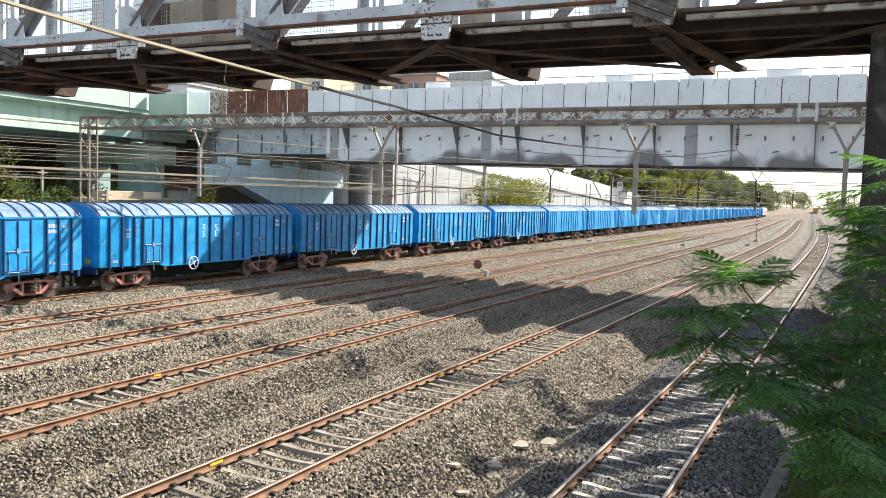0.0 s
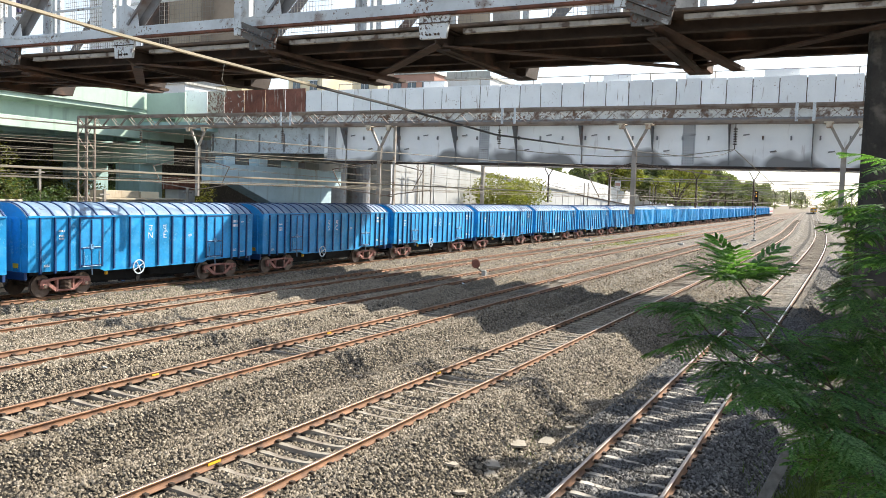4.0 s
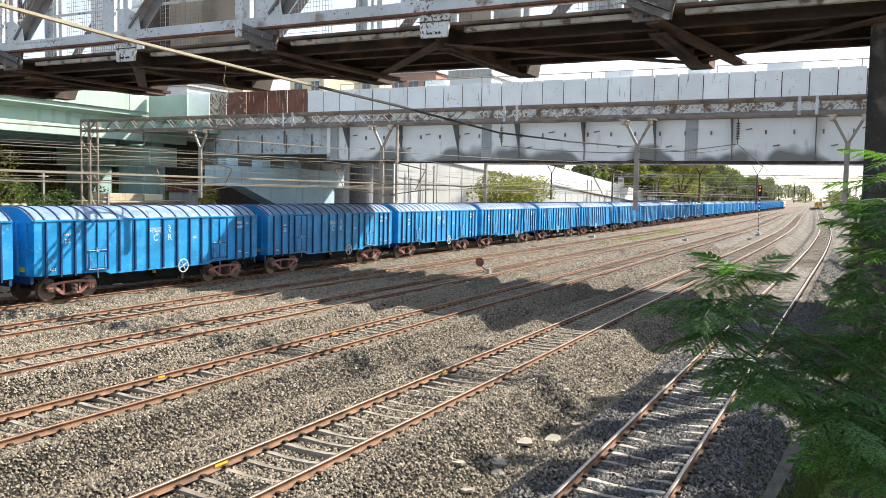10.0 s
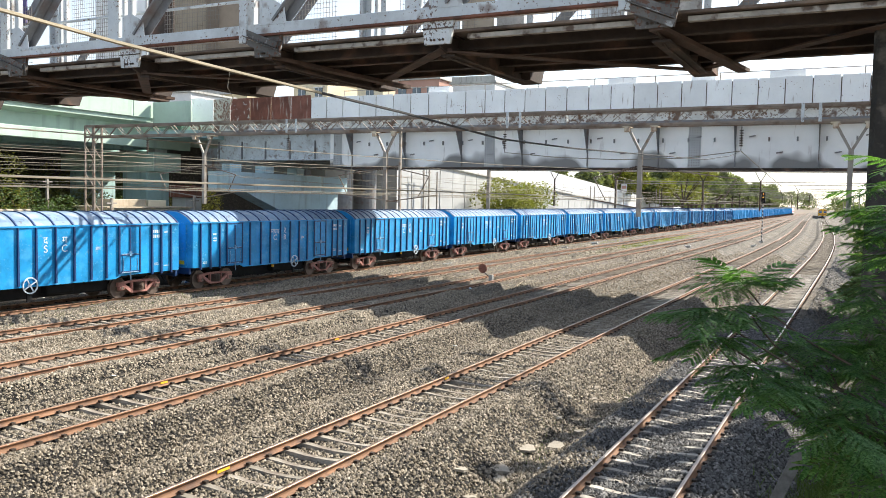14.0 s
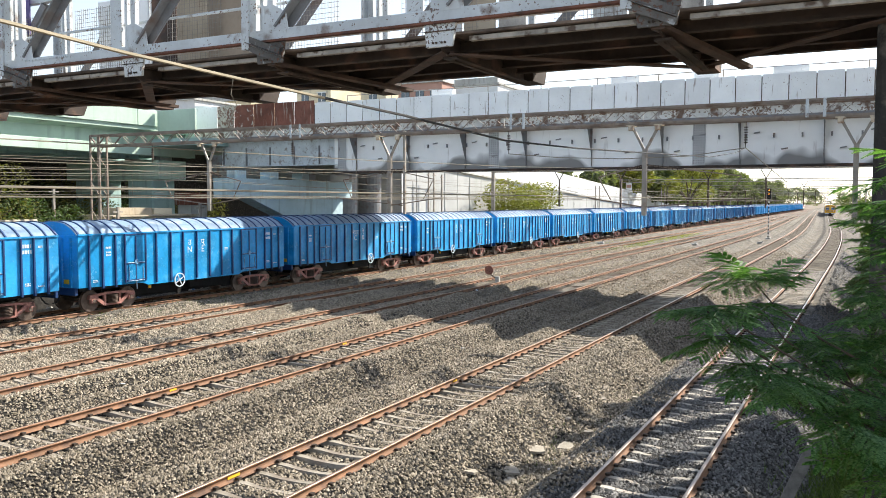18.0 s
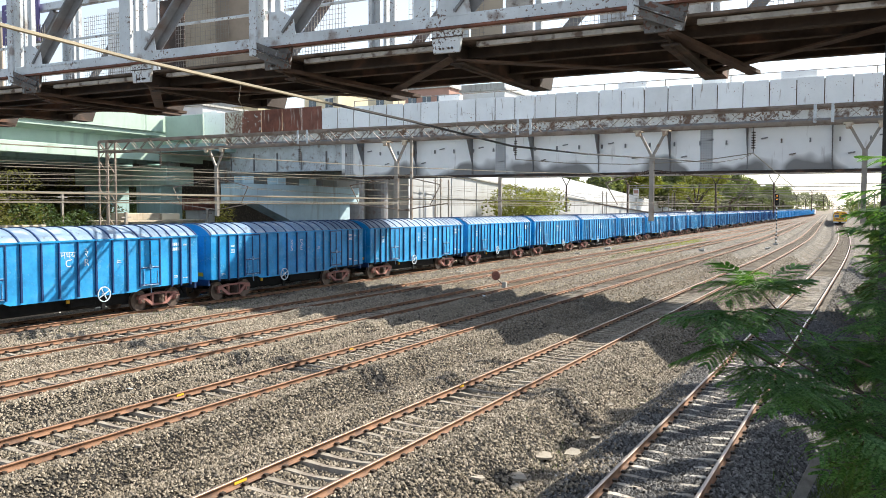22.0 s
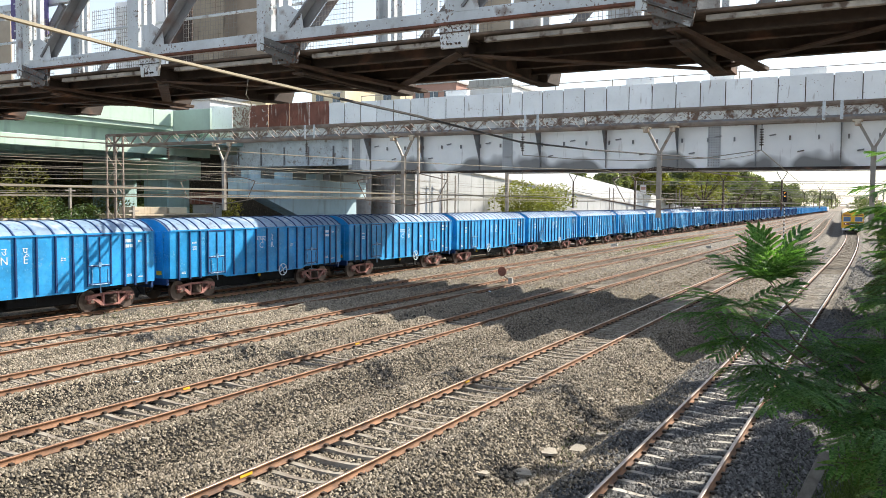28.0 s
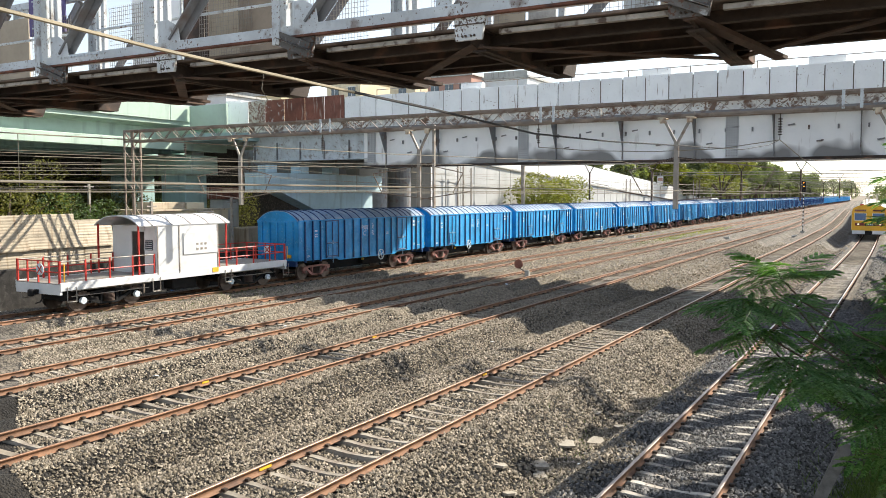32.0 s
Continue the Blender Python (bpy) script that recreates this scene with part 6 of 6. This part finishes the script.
def corrugated(x0, z0, x1, z1, ya, yb, mat, parent, name="roof_sheet"):
    """A ribbed sheet sloping from x0, z0 to x1, z1."""
    m = Mesh()
    n = max(4, int((yb - ya) / 0.09))
    vs, fs = [], []
    for k in range(n + 1):
        y = ya + (yb - ya) * k / n
        dz = 0.022 if k % 2 else -0.022
        vs += [(x0, y, z0 + dz), (x1, y, z1 + dz), (x1, y, z1 + dz - 0.02), (x0, y, z0 + dz - 0.02)]
    for k in range(n):
        a, b = 4 * k, 4 * k + 4
        fs += [(a, a + 1, b + 1, b), (a + 1, a + 2, b + 2, b + 1), (a + 2, a + 3, b + 3, b + 2), (a + 3, a, b, b + 3)]
    return part(name, m.add(vs, fs), mat, parent)


def ribbed_sheet(x, ya, yb, za, zb, lean, mat, parent):
    """An upright sheet with level ribs, leaning back at its top."""
    m = Mesh()
    n = max(6, int((zb - za) / 0.075))
    vs, fs = [], []
    for k in range(n + 1):
        z = za + (zb - za) * k / n
        dx = (0.007 if k % 2 else -0.007) - lean * k / n
        vs += [(x + dx, ya, z), (x + dx, yb, z), (x + dx - 0.015, yb, z), (x + dx - 0.015, ya, z)]
    for k in range(n):
        a, b = 4 * k, 4 * k + 4
        fs += [(a, a + 1, b + 1, b), (a + 1, a + 2, b + 2, b + 1), (a + 2, a + 3, b + 3, b + 2), (a + 3, a, b, b + 3)]
    return part("patch_sheet", m.add(vs, fs), mat, parent)


def build_shed(y0, y1, xb, xf, zb, zf, label, mat, seed):
    rng = random.Random(seed)
    s = thing("tin_shed", label, "shed", "lineside sheds", at=pose(0, 0, 0))
    y = y0
    while y < y1 - 0.2:
        e = min(y1, y + rng.uniform(1.1, 2.2))
        corrugated(xb, zb + rng.uniform(-.04, .04), xf, zf + rng.uniform(-.05, .05), y, e - 0.02, mat, s)
        part("wall_sheet", Mesh().box((xf - 0.1, (y + e) / 2, (zf - 0.8) / 2 - 0.02), (0.03, e - y - 0.03, zf + 0.72)), mat, s)
        y = e
    for row, (za, zb) in enumerate(((-0.2, 2.5), (2.3, zb + 0.05))):
        y = y0
        while y < y1 - 0.3:
            e = min(y1, y + rng.uniform(1.4, 3.6))
            ribbed_sheet(xf + 0.12 + 0.05 * row + rng.uniform(0, 0.04), y - 0.1, e + 0.1, za + rng.uniform(-.12, .12), zb + rng.uniform(-.25, .15), 0.1 + 0.25 * row, mat, s)
            y = e
    for y in (y0 + 0.1, y1 - 0.1):
        part("side_wall", Mesh().box(((xb + xf) / 2, y, (zf - 0.85) / 2), (abs(xb - xf) - 0.2, 0.05, zf + 0.7)), mat, s)
    return s


build_shed(19.5, 31.0, -43.5, -39.6, 4.0, 2.75, "patched beige corrugated tin shed with a sloping roof", M_TIN, 1)
build_shed(12.0, 19.0, -43.5, -39.8, 3.4, 2.5, "patched beige corrugated tin shed with a sloping roof", M_TIN, 2)
sh = thing("store_hut", "low white-walled store hut with flat sheet roofing", "hut", at=pose(-40.5, 37, -0.8))
q = pose(-40.5, 37, -0.8).inverted()
part("hut_wall", Mesh().box((-41, 37, 1.7), (2.6, 6.8, 5.0)), M_CREAM, sh, "", q)
part("hut_roof", Mesh().box((-40.9, 37, 4.24), (3.0, 7.2, 0.08)), M_TIN, sh, "", q)
part("roof_box", Mesh().box((-41, 35.9, 4.5), (1.4, 2.6, 0.44), bevel=0.02), M_TIN, sh, "", q)
part("roof_box", Mesh().box((-41, 38.1, 4.48), (1.4, 1.5, 0.4), bevel=0.02), M_CREAM, sh, "", q)
cr = Mesh().box((-44.0, 44.4, 5.3), (1.6, 2.0, 0.9), bevel=0.03)
tagged(part("brown_container", cr, M_RUST), "rusty brown storage container", "container")
part("container_leg", Mesh().box((-44, 44.4, 2.0), (1.3, 1.6, 5.7)), M_CONC, bpy.data.objects["brown_container"])
# Dark masonry blackened further so the shade beneath the wagons is in its colour.
M_SHADEWALL = material("shade_black_masonry", (0.028, 0.026, 0.024), 0.95, var=0.4, scale=3, stain=(0.07, 0.065, 0.06), stain_amt=0.3, stain_scale=4, bump=0.4, bump_scale=20)
low = thing("dark_low_wall", "low masonry wall coloured near-black for shade behind the freight track", "wall", at=pose(-38.6, 36, -0.8))
part("wall_body", Mesh().box((0, 0, 1.1), (0.4, 62, 2.4), bevel=0.04), M_SHADEWALL, low)
for k in range(7):
    heap = thing("rubbish_heap", "heap of broken boards and rubbish beside the freight track", "rubbish", "rubbish heaps", at=pose(-37.6, 12 + 5.3 * k, -0.75))
    rg = random.Random(700 + k)
    for j in range(9):
        part("board", Mesh().box((0, 0, 0), (rg.uniform(.15, .5), rg.uniform(.2, .6), rg.uniform(.08, .3))), (M_CONC, M_TIN, M_BLUETARP)[(k + j // 4) % 3], heap, at=pose(rg.uniform(-.5, .5), rg.uniform(-.8, .8), rg.uniform(0, .25), rg.uniform(-20, 20), rg.uniform(-20, 20), rg.uniform(0, 90)))
for k, y in enumerate((43.5, 46, 48.5)):
    m = Mesh().box((-40.6, y, 1.1), (1.6, 2.2, 3.6), bevel=0.08)
    tagged(part("lineside_stall", m, (M_TIN, M_CONC, M_TIN)[k]), "small covered stall of sheets and tarpaulin", "stall", "lineside stalls")
for k, (x, y, z) in enumerate(((-39.0, 33.4, 4.8), (-44.5, 33.3, 6.0), (-38.4, 39.4, 5.0), (-41.0, 75, 8.2), (-41, 76.2, 8.2), (-41, 78, 8.0), (-36.5, 119, 7.5), (-36.5, 121, 7.5), (-37, 165, 8), (-37, 168, 8))):
    tagged(part("utility_pole", Mesh().box((x, y, (z - 0.8) / 2), (0.14, 0.14, z + 0.8)).box((x, y, z - 0.3), (0.1, 0.7, 0.08)), M_GALV), "slim grey utility pole", "pole", "utility poles")


# ---- buildings beyond the bridge ----
def build_house(x, y, w, dpt, hgt, mat, label, floors, cols, turn=0):
    h = thing("apartment_building", label, "building", "buildings", at=pose(x, y, -1, 0, 0, turn))
    part("wall", Mesh().box((0, 0, hgt / 2), (w, dpt, hgt)), mat, h)
    part("roof", Mesh().box((0, 0, hgt + 0.15), (w + 0.6, dpt + 0.6, 0.3)).box((0, -dpt / 2, hgt + 0.7), (w, 0.2, 0.9)), M_CONC, h)
    for f in range(floors):
        z = hgt - 2.0 - f * 3.1
        for c in range(cols):
            xx = -w / 2 + w * (c + 0.5) / cols
            wd = part("window", Mesh().box((xx, -dpt / 2 - 0.03, z), (1.5, 0.1, 1.5)), M_GLASS, h)
            part("window_frame", Mesh().box((xx, -dpt / 2 - 0.1, z + 0.8), (1.9, 0.35, 0.12)).box((xx, -dpt / 2 - 0.07, z - 0.8), (1.8, 0.2, 0.1)).box((xx, -dpt / 2 - 0.09, z), (0.08, 0.1, 1.5)), M_WHITE, wd)
    return h


build_house(-84, 118, 7, 10, 25.5, M_CREAM, "cream plastered apartment building", 3, 2)
build_house(-64.5, 120, 8, 10, 25.0, M_PINK, "dull pink apartment building with white window frames", 3, 3)
build_house(-55.5, 122, 7.5, 10, 24.3, M_WHITE, "plain white plastered apartment building", 3, 2)
build_house(-74.0, 121, 5, 10, 25.8, M_CREAM, "cream plastered apartment building", 3, 1)
build_house(-103, 116, 14, 10, 23.6, M_YELWALL, "ochre plastered apartment building", 3, 4)
build_house(-124, 112, 12, 10, 24.5, M_WHITE, "plain white plastered apartment building", 3, 3)
build_house(-92, 92, 12, 9, 20.5, M_WHITE, "white low apartment building", 3, 3)
build_house(-104, 74, 14, 10, 19.5, M_PALECONC, "weathered grey apartment building", 3, 4)


# ---- signals and marks ----
sg = thing("signal", "tall colour-light signal with two lit amber lamps and a striped mast", "railway signal", at=pose(-13.7, 134, -0.75))
part("mast", Mesh().rod((0, 0, 0), (0, 0, 6.0), 0.075, 8), M_WHITE, sg)
for k in range(10):
    part("mast_band", Mesh().rod((0, 0, 0.4 + k * 0.56), (0, 0, 0.68 + k * 0.56), 0.082, 8), M_UNDER, sg, "black band")
part("signal_head", Mesh().box((0, 0, 7.1), (0.55, 0.3, 1.9), bevel=0.08), M_UNDER, sg)
M_AMBER = material("lit_amber_lens", (0.9, 0.4, 0.05), 0.3, var=0.02, scale=2, bump=0.0, emit=((1.0, 0.36, 0.04), 1.6))
for z in (7.7, 7.15):
    part("lens", Mesh().rod((0, -0.15, z), (0, -0.19, z), 0.075, 12), M_AMBER, sg, "lit amber lens")
for z in (6.6,):
    part("lens", Mesh().rod((0, -0.15, z), (0, -0.19, z), 0.12, 12), M_DARKST, sg)
part("base", Mesh().box((0, 0, 0.2), (0.7, 0.7, 0.5), bevel=0.05), M_CONC, sg)
mk = thing("track_marker", "dark round marker disc on a short post between the tracks", "marker", at=pose(-21.3, 48, -0.75))
part("post", Mesh().box((0.15, 0, 0.55), (0.28, 0.2, 1.1), bevel=0.03), M_CONC, mk, "short grey concrete block")
part("stem", Mesh().bar((0.1, 0, 0.9), (-0.45, 0, 1.3), 0.05, 0.05), M_DARKST, mk)
part("disc", Mesh().rod((-0.45, -0.03, 1.48), (-0.45, 0.03, 1.48), 0.3, 24), M_RUST, mk, "dark rusty disc")
M_OLDPOST = material("old_grey_post", (0.16, 0.155, 0.145), 0.95, var=0.3, scale=5, stain=(0.08, 0.075, 0.065), stain_amt=0.4, stain_scale=7, bump=0.3)
lp = thing("leaning_post", "weathered grey concrete post leaning over the bank grass", "post", at=pose(-1.5, 11.8, -0.2))
part("shaft", Mesh().bar((0, 0, -0.2), (0.92, 0.05, 2.15), 0.15, 0.13, (0, 1, 0)), M_OLDPOST, lp)
part("wire_stub", Mesh().rod((0.55, -0.06, 1.3), (0.75, -0.12, 1.2), 0.008, 5), M_GALV, lp)
for k, (x, y, z) in enumerate(((-10.703, 11.75, -0.075), (-10.703, 21.2, -0.075), (-17.113, 16.4, -0.075), (-17.113, 24.8, -0.075))):
    tagged(part("rail_mark", Mesh().box((x + 0.02, y, z), (0.012, 0.34 if k == 0 else 0.25, 0.06)), M_YEL), "yellow painted mark on the rail web", "mark", "rail marks")
rg = random.Random(8)
M_SLAB = material("broken_pale_slab", (0.36, 0.325, 0.265), 0.9, var=0.2, scale=3, stain=(0.30, 0.26, 0.21), stain_amt=0.4, stain_scale=4, bump=0.2)
for k, (x, y, s) in enumerate(((-7.25, 15.1, 0.42), (-6.87, 17.97, 0.62), (-6.42, 18.75, 0.46), (-6.9, 16.3, 0.56), (-6.62, 15.75, 0.4), (-6.55, 13.7, 0.62), (-7.3, 22.3, 0.3), (-6.9, 23.5, 0.26), (-6.3, 20.2, 0.28), (-14.2, 12.4, 0.2), (-6.1, 24.4, 0.3), (-7.0, 20.6, 0.24), (-6.75, 14.5, 0.3))):
    m = Mesh()
    pts = [(s * 0.5 * (1 + rg.uniform(-.3, .3)) * math.cos(a * 1.05), s * 0.42 * (1 + rg.uniform(-.3, .3)) * math.sin(a * 1.05)) for a in range(6)]
    m.prism(pts, 2, -0.03, 0.02)
    z = float(ground_z(x, y))
    tagged(part("broken_slab", m, M_SLAB, at=pose(x, y, z + 0.045, rg.uniform(-9, 9), rg.uniform(-9, 9), rg.uniform(0, 180))), "broken flat slab of pale concrete lying on the ballast", "slab", "broken slabs")
for k in range(26):
    x, y = rg.uniform(-30, -5), rg.uniform(11, 60)
    z = float(ground_z(x, y))
    tagged(part("litter", Mesh().box((0, 0, 0.02), (rg.uniform(.06, .18), rg.uniform(.05, .14), 0.02), pose(0, 0, 0, rg.uniform(-25, 25), rg.uniform(-25, 25), 0)), (M_MARK, M_WHITE, M_TIN)[k % 3], at=pose(x, y, z + 0.05, 0, 0, rg.uniform(0, 180))), "scrap of pale paper or plastic on the ballast", "litter", "litter")
for x, y in ((-19.1, 91), (-29.2, 97.7), (-30.5, 90), (-30.4, 60), (-19.4, 105), (-13.0, 118)):
    m = Mesh().box((0, 0, 0.2), (0.8, 0.45, 0.26), bevel=0.05).box((0.2, 0.1, 0.33), (0.15, 0.15, 0.2))
    tagged(part("point_motor", m, M_CONC, at=pose(x, y, float(ground_z(x, y)))), "low grey trackside equipment box", "trackside box", "trackside boxes")


bd = thing("lineside_board", "small white and pink board on a thin pole", "sign board", at=pose(-40.00, 151.43, -0.8))
part("pole", Mesh().rod((0, 0, 0), (0, 0, 9.89), 0.06, 8), M_GALV, bd)
part("board", Mesh().box((0, -0.08, 8.49), (1.1, 0.05, 1.7), bevel=0.02), M_WHITE, bd)
part("plain_bar", Mesh().box((0, -0.12, 8.79), (0.9, 0.02, 0.6)), M_PINK, bd, "dull pink panel")


# ---- further portals down the line ----
def build_far_portal(y):
    ox = float(bend(y, 110))
    b = thing("far_line_portal", "steel overhead-line portal further down the line", "line portal", "far portals", at=pose(ox, y, -0.8))
    xl, xr = -38.5, 2.5
    part("boom", Mesh().box(((xl + xr) / 2, 0, 9.3), (xr - xl, 0.25, 0.12)).box(((xl + xr) / 2, 0, 9.7), (xr - xl, 0.25, 0.12)), M_GALV, b)
    for x in (xl, xr):
        part("mast", Mesh().box((x, 0, 4.9), (0.35, 0.35, 10.0)), M_GALV, b)
    for x in (-30.5, -23.6, -14.6, -9.1):
        a = part("drop_arm", Mesh().box((x, 0, 6.9), (0.14, 0.14, 3.0)), M_DARKST, b)
        part("fork", Mesh().bar((x, 0, 8.3), (x - 0.5, 0, 9.2), 0.08, 0.08).bar((x, 0, 8.3), (x + 0.5, 0, 9.2), 0.08, 0.08), M_DARKST, a)
        part("cantilever", Mesh().rod((x, 0, 6.1), (x + 2.6, 0, 6.2), 0.03).rod((x, 0, 7.4), (x + 2.2, 0, 6.9), 0.03), M_GALV, b)
    return b


for y in (86, 141, 196, 250, 305, 360, 415, 470):
    build_far_portal(y)


# ---- the young tree beside the camera ----
def frond_mesh(seed, length=0.34, pairs=8):
    """A feathery twice-pinnate leaf lying along +y: a stalk with ribs either side, each rib a narrow comb of leaflets."""
    rng = random.Random(seed)
    m = Mesh()
    up = Vector((0, 0, 1))
    grow = length / 0.34
    sag = lambda s: -0.16 * length * (s ** 2)
    m.tube([(0, length * k / 6, sag(k / 6)) for k in range(7)], [0.0030 - 0.0003 * k for k in range(7)], 4)
    for i in range(pairs):
        s = 0.14 + 0.86 * (i + 0.4) / pairs
        pl = length * 0.40 * math.sin(math.pi * (0.20 + 0.72 * s)) ** 0.7 * rng.uniform(0.9, 1.08)
        for side in (-1, 1):
            base = Vector((0, length * s, sag(s)))
            ang = radians(66 - 34 * s + rng.uniform(-5, 5))
            d = Vector((side * math.sin(ang), math.cos(ang), rng.uniform(-0.30, -0.02))).normalized()
            wv = d.cross(up).normalized()
            tilt = rng.uniform(-0.35, 0.2)
            n = 12
            droop = rng.uniform(0.10, 0.30)
            bend_at = lambda f: base + d * (pl * f) - up * (droop * pl * f * f)
            m.tube([bend_at(0), bend_at(0.5), bend_at(1.0)], [0.0011, 0.0009, 0.0006], 3)
            for j in range(n):
                f = (j + 0.8) / n
                p = bend_at(f)
                ll = 0.0150 * grow * math.sin(math.pi * (0.18 + 0.72 * f)) ** 0.6
                q = d * (0.0062 * grow)
                for e in (-1, 1):
                    tip = p + (wv * e * 0.85 + d * 0.55 + up * (e * tilt - 0.12)).normalized() * ll
                    m.add([p - q, p + q, tip + q * 0.5, tip - q * 0.7], [(0, 1, 2, 3)])
    return m.data("frond", M_FROND)


FRONDS = [frond_mesh(k, 0.32 + 0.022 * k, 7 + k % 2 + k // 2) for k in range(4)]
SWAYS = []


def sway(t, ph):
    return 1.3 * math.sin(1.9 * t + ph) + 0.8 * math.sin(3.7 * t + 2 * ph)


# how far a gust folds the leaves upward, seconds and amount
GUST = [(0, 0.15), (1, 0.7), (1.5, 0.8), (2.5, 0.7), (3.5, 0.6), (5.5, 0.1), (8, 0.0), (12, 0.0), (17, 0.0), (23, 0.0), (24.5, 0.0), (25, 0.35), (25.5, 0.75), (27.5, 1.0), (28.5, 0.95), (29.5, 0.85), (30, 0.8), (30.5, 0.45), (31, 0.05), (32, 0.0)]


def build_young_tree():
    tree = thing("young_tree", "young feathery-leaved tree with dark green fronds beside a railway track", "tree", at=pose(0.55, 5.3, -0.1))
    base = Vector((0.55, 5.3, -0.1))
    stem = [(0, 0, -0.3), (-0.03, -0.15, 1.6), (0.02, -0.35, 3.0), (0.0, -0.5, 4.2), (0.05, -0.45, 5.4), (0.15, -0.3, 6.6)]
    part("trunk", Mesh().tube(stem, [0.05, 0.042, 0.034, 0.026, 0.018, 0.008], 7), M_BARK, tree)
    rng = random.Random(31)
    # twigs: where the leaves spread from, in the world, and how many, how long, how open
    twigs = [((-0.57, 4.75, 4.79), 16, 0.85, 4), ((-0.66, 4.50, 4.68), 8, 0.87, -2), ((-0.77, 4.45, 4.64), 6, 0.77, 0), ((-0.67, 4.40, 4.53), 8, 0.74, -6), ((-0.53, 4.35, 4.41), 8, 0.72, -8), ((-0.38, 4.30, 4.36), 9, 0.83, -10), ((-0.49, 4.70, 4.61), 5, 0.72, 0), ((-0.26, 4.90, 4.46), 9, 0.87, 0), ((-0.14, 4.80, 4.38), 9, 0.93, 0), ((-0.26, 4.50, 4.27), 8, 0.87, -6), ((-0.09, 4.60, 4.27), 10, 0.97, -4), ((0.05, 4.90, 4.32), 10, 1.03, 0), ((0.01, 4.50, 4.14), 10, 0.97, -8), ((0.15, 4.70, 4.20), 10, 1.09, -4), ((-0.06, 4.30, 4.19), 8, 0.87, -12), ((0.13, 4.50, 4.01), 10, 1.09, -10), ((0.28, 4.80, 4.04), 10, 1.13, -6), ((0.25, 4.50, 3.89), 9, 1.03, -8), ((0.12, 5.30, 5.34), 8, 0.87, 4), ((0.13, 5.20, 5.20), 9, 0.87, 0), ((0.12, 5.30, 5.07), 8, 0.83, 0), ((0.21, 5.10, 4.97), 9, 0.97, 4), ((0.07, 5.20, 4.77), 8, 0.83, 2), ((0.17, 5.00, 4.69), 9, 0.97, 0), ((0.03, 5.20, 4.56), 8, 0.83, 0), ((0.16, 5.10, 4.49), 9, 1.03, 0), ((-0.04, 5.30, 4.44), 6, 0.72, 0), ((0.28, 5.20, 4.36), 9, 1.13, 0), ((0.23, 5.40, 5.47), 8, 0.93, 6), ((0.26, 5.20, 5.12), 9, 0.97, 0), ((0.10, 5.50, 4.66), 9, 0.93, 0), ((0.20, 5.60, 4.92), 9, 0.93, 0), ((0.05, 5.45, 4.40), 9, 0.93, 0), ((0.14, 5.50, 5.22), 9, 0.83, 0)]
    for k, (p, n, scale, lift) in enumerate(twigs):
        n = round(n * (1.4 if k < 8 else 0.85))
        local = Vector(p) - base
        root = Vector((0.02, -0.42, local.z - 0.45 - 0.25 * abs(local.x)))
        tw = part("twig", Mesh().tube([root - local, (root - local) * 0.65 + Vector((0, 0, -0.02)), (root - local) * 0.32 + Vector((0, 0, -0.07)), (root - local) * 0.1 + Vector((0, 0, -0.06)), Vector((0, 0, 0))], [0.009, 0.008, 0.006, 0.005, 0.003], 5), M_BARK, tree, at=Matrix.Translation(local))
        ph = rng.uniform(0, 6.28)
        far_out = min(1.0, 0.35 + abs(local.x) * 0.6)
        rows = []
        for t, g in GUST:
            s = sway(t, ph) * far_out
            rows.append((t, Matrix.Translation(local + Vector((0.012 * s + 0.02 * g * (k == 0), 0.004 * s, 0.006 * s + (0.015 * g if k == 0 else 0.01 * g)))) @ pose(0, 0, 0, 0, 1.2 * s + (4 * g if k < 4 else 0), 0)))
        SWAYS.append((tw, rows))
        a0 = rng.uniform(0, 360)
        for j in range(n):
            az = a0 + 360 * j / n + rng.uniform(-16, 16)
            el = lift + rng.uniform(-12, 16) + (18 if k == 0 and j % 3 == 0 else 0)
            fr = part("frond", FRONDS[(j + k) % 4], None, tw, at=pose(0, 0, 0.0) @ pose(0, 0, 0, 0, 0, az) @ pose(0, 0, 0, el, rng.uniform(-14, 14), 0) @ Matrix.Scale(scale * rng.uniform(0.82, 1.08), 4))
            if k in (0, 1):
                keep = fr.matrix_basis.copy()
                size = keep.to_scale()[0]
                fr.scale = (size, size, size)
                roll = rng.uniform(-10, 10)
                rows = []
                for t, g in GUST:
                    e2 = el + g * ((34 if k == 0 else 16) + roll) + 2.0 * sway(t, ph + j)
                    rows.append((t, pose(0, 0, 0, 0, 0, az) @ pose(0, 0, 0, e2, roll, 0)))
                SWAYS.append((fr, rows))
    return tree


build_young_tree()


motions()
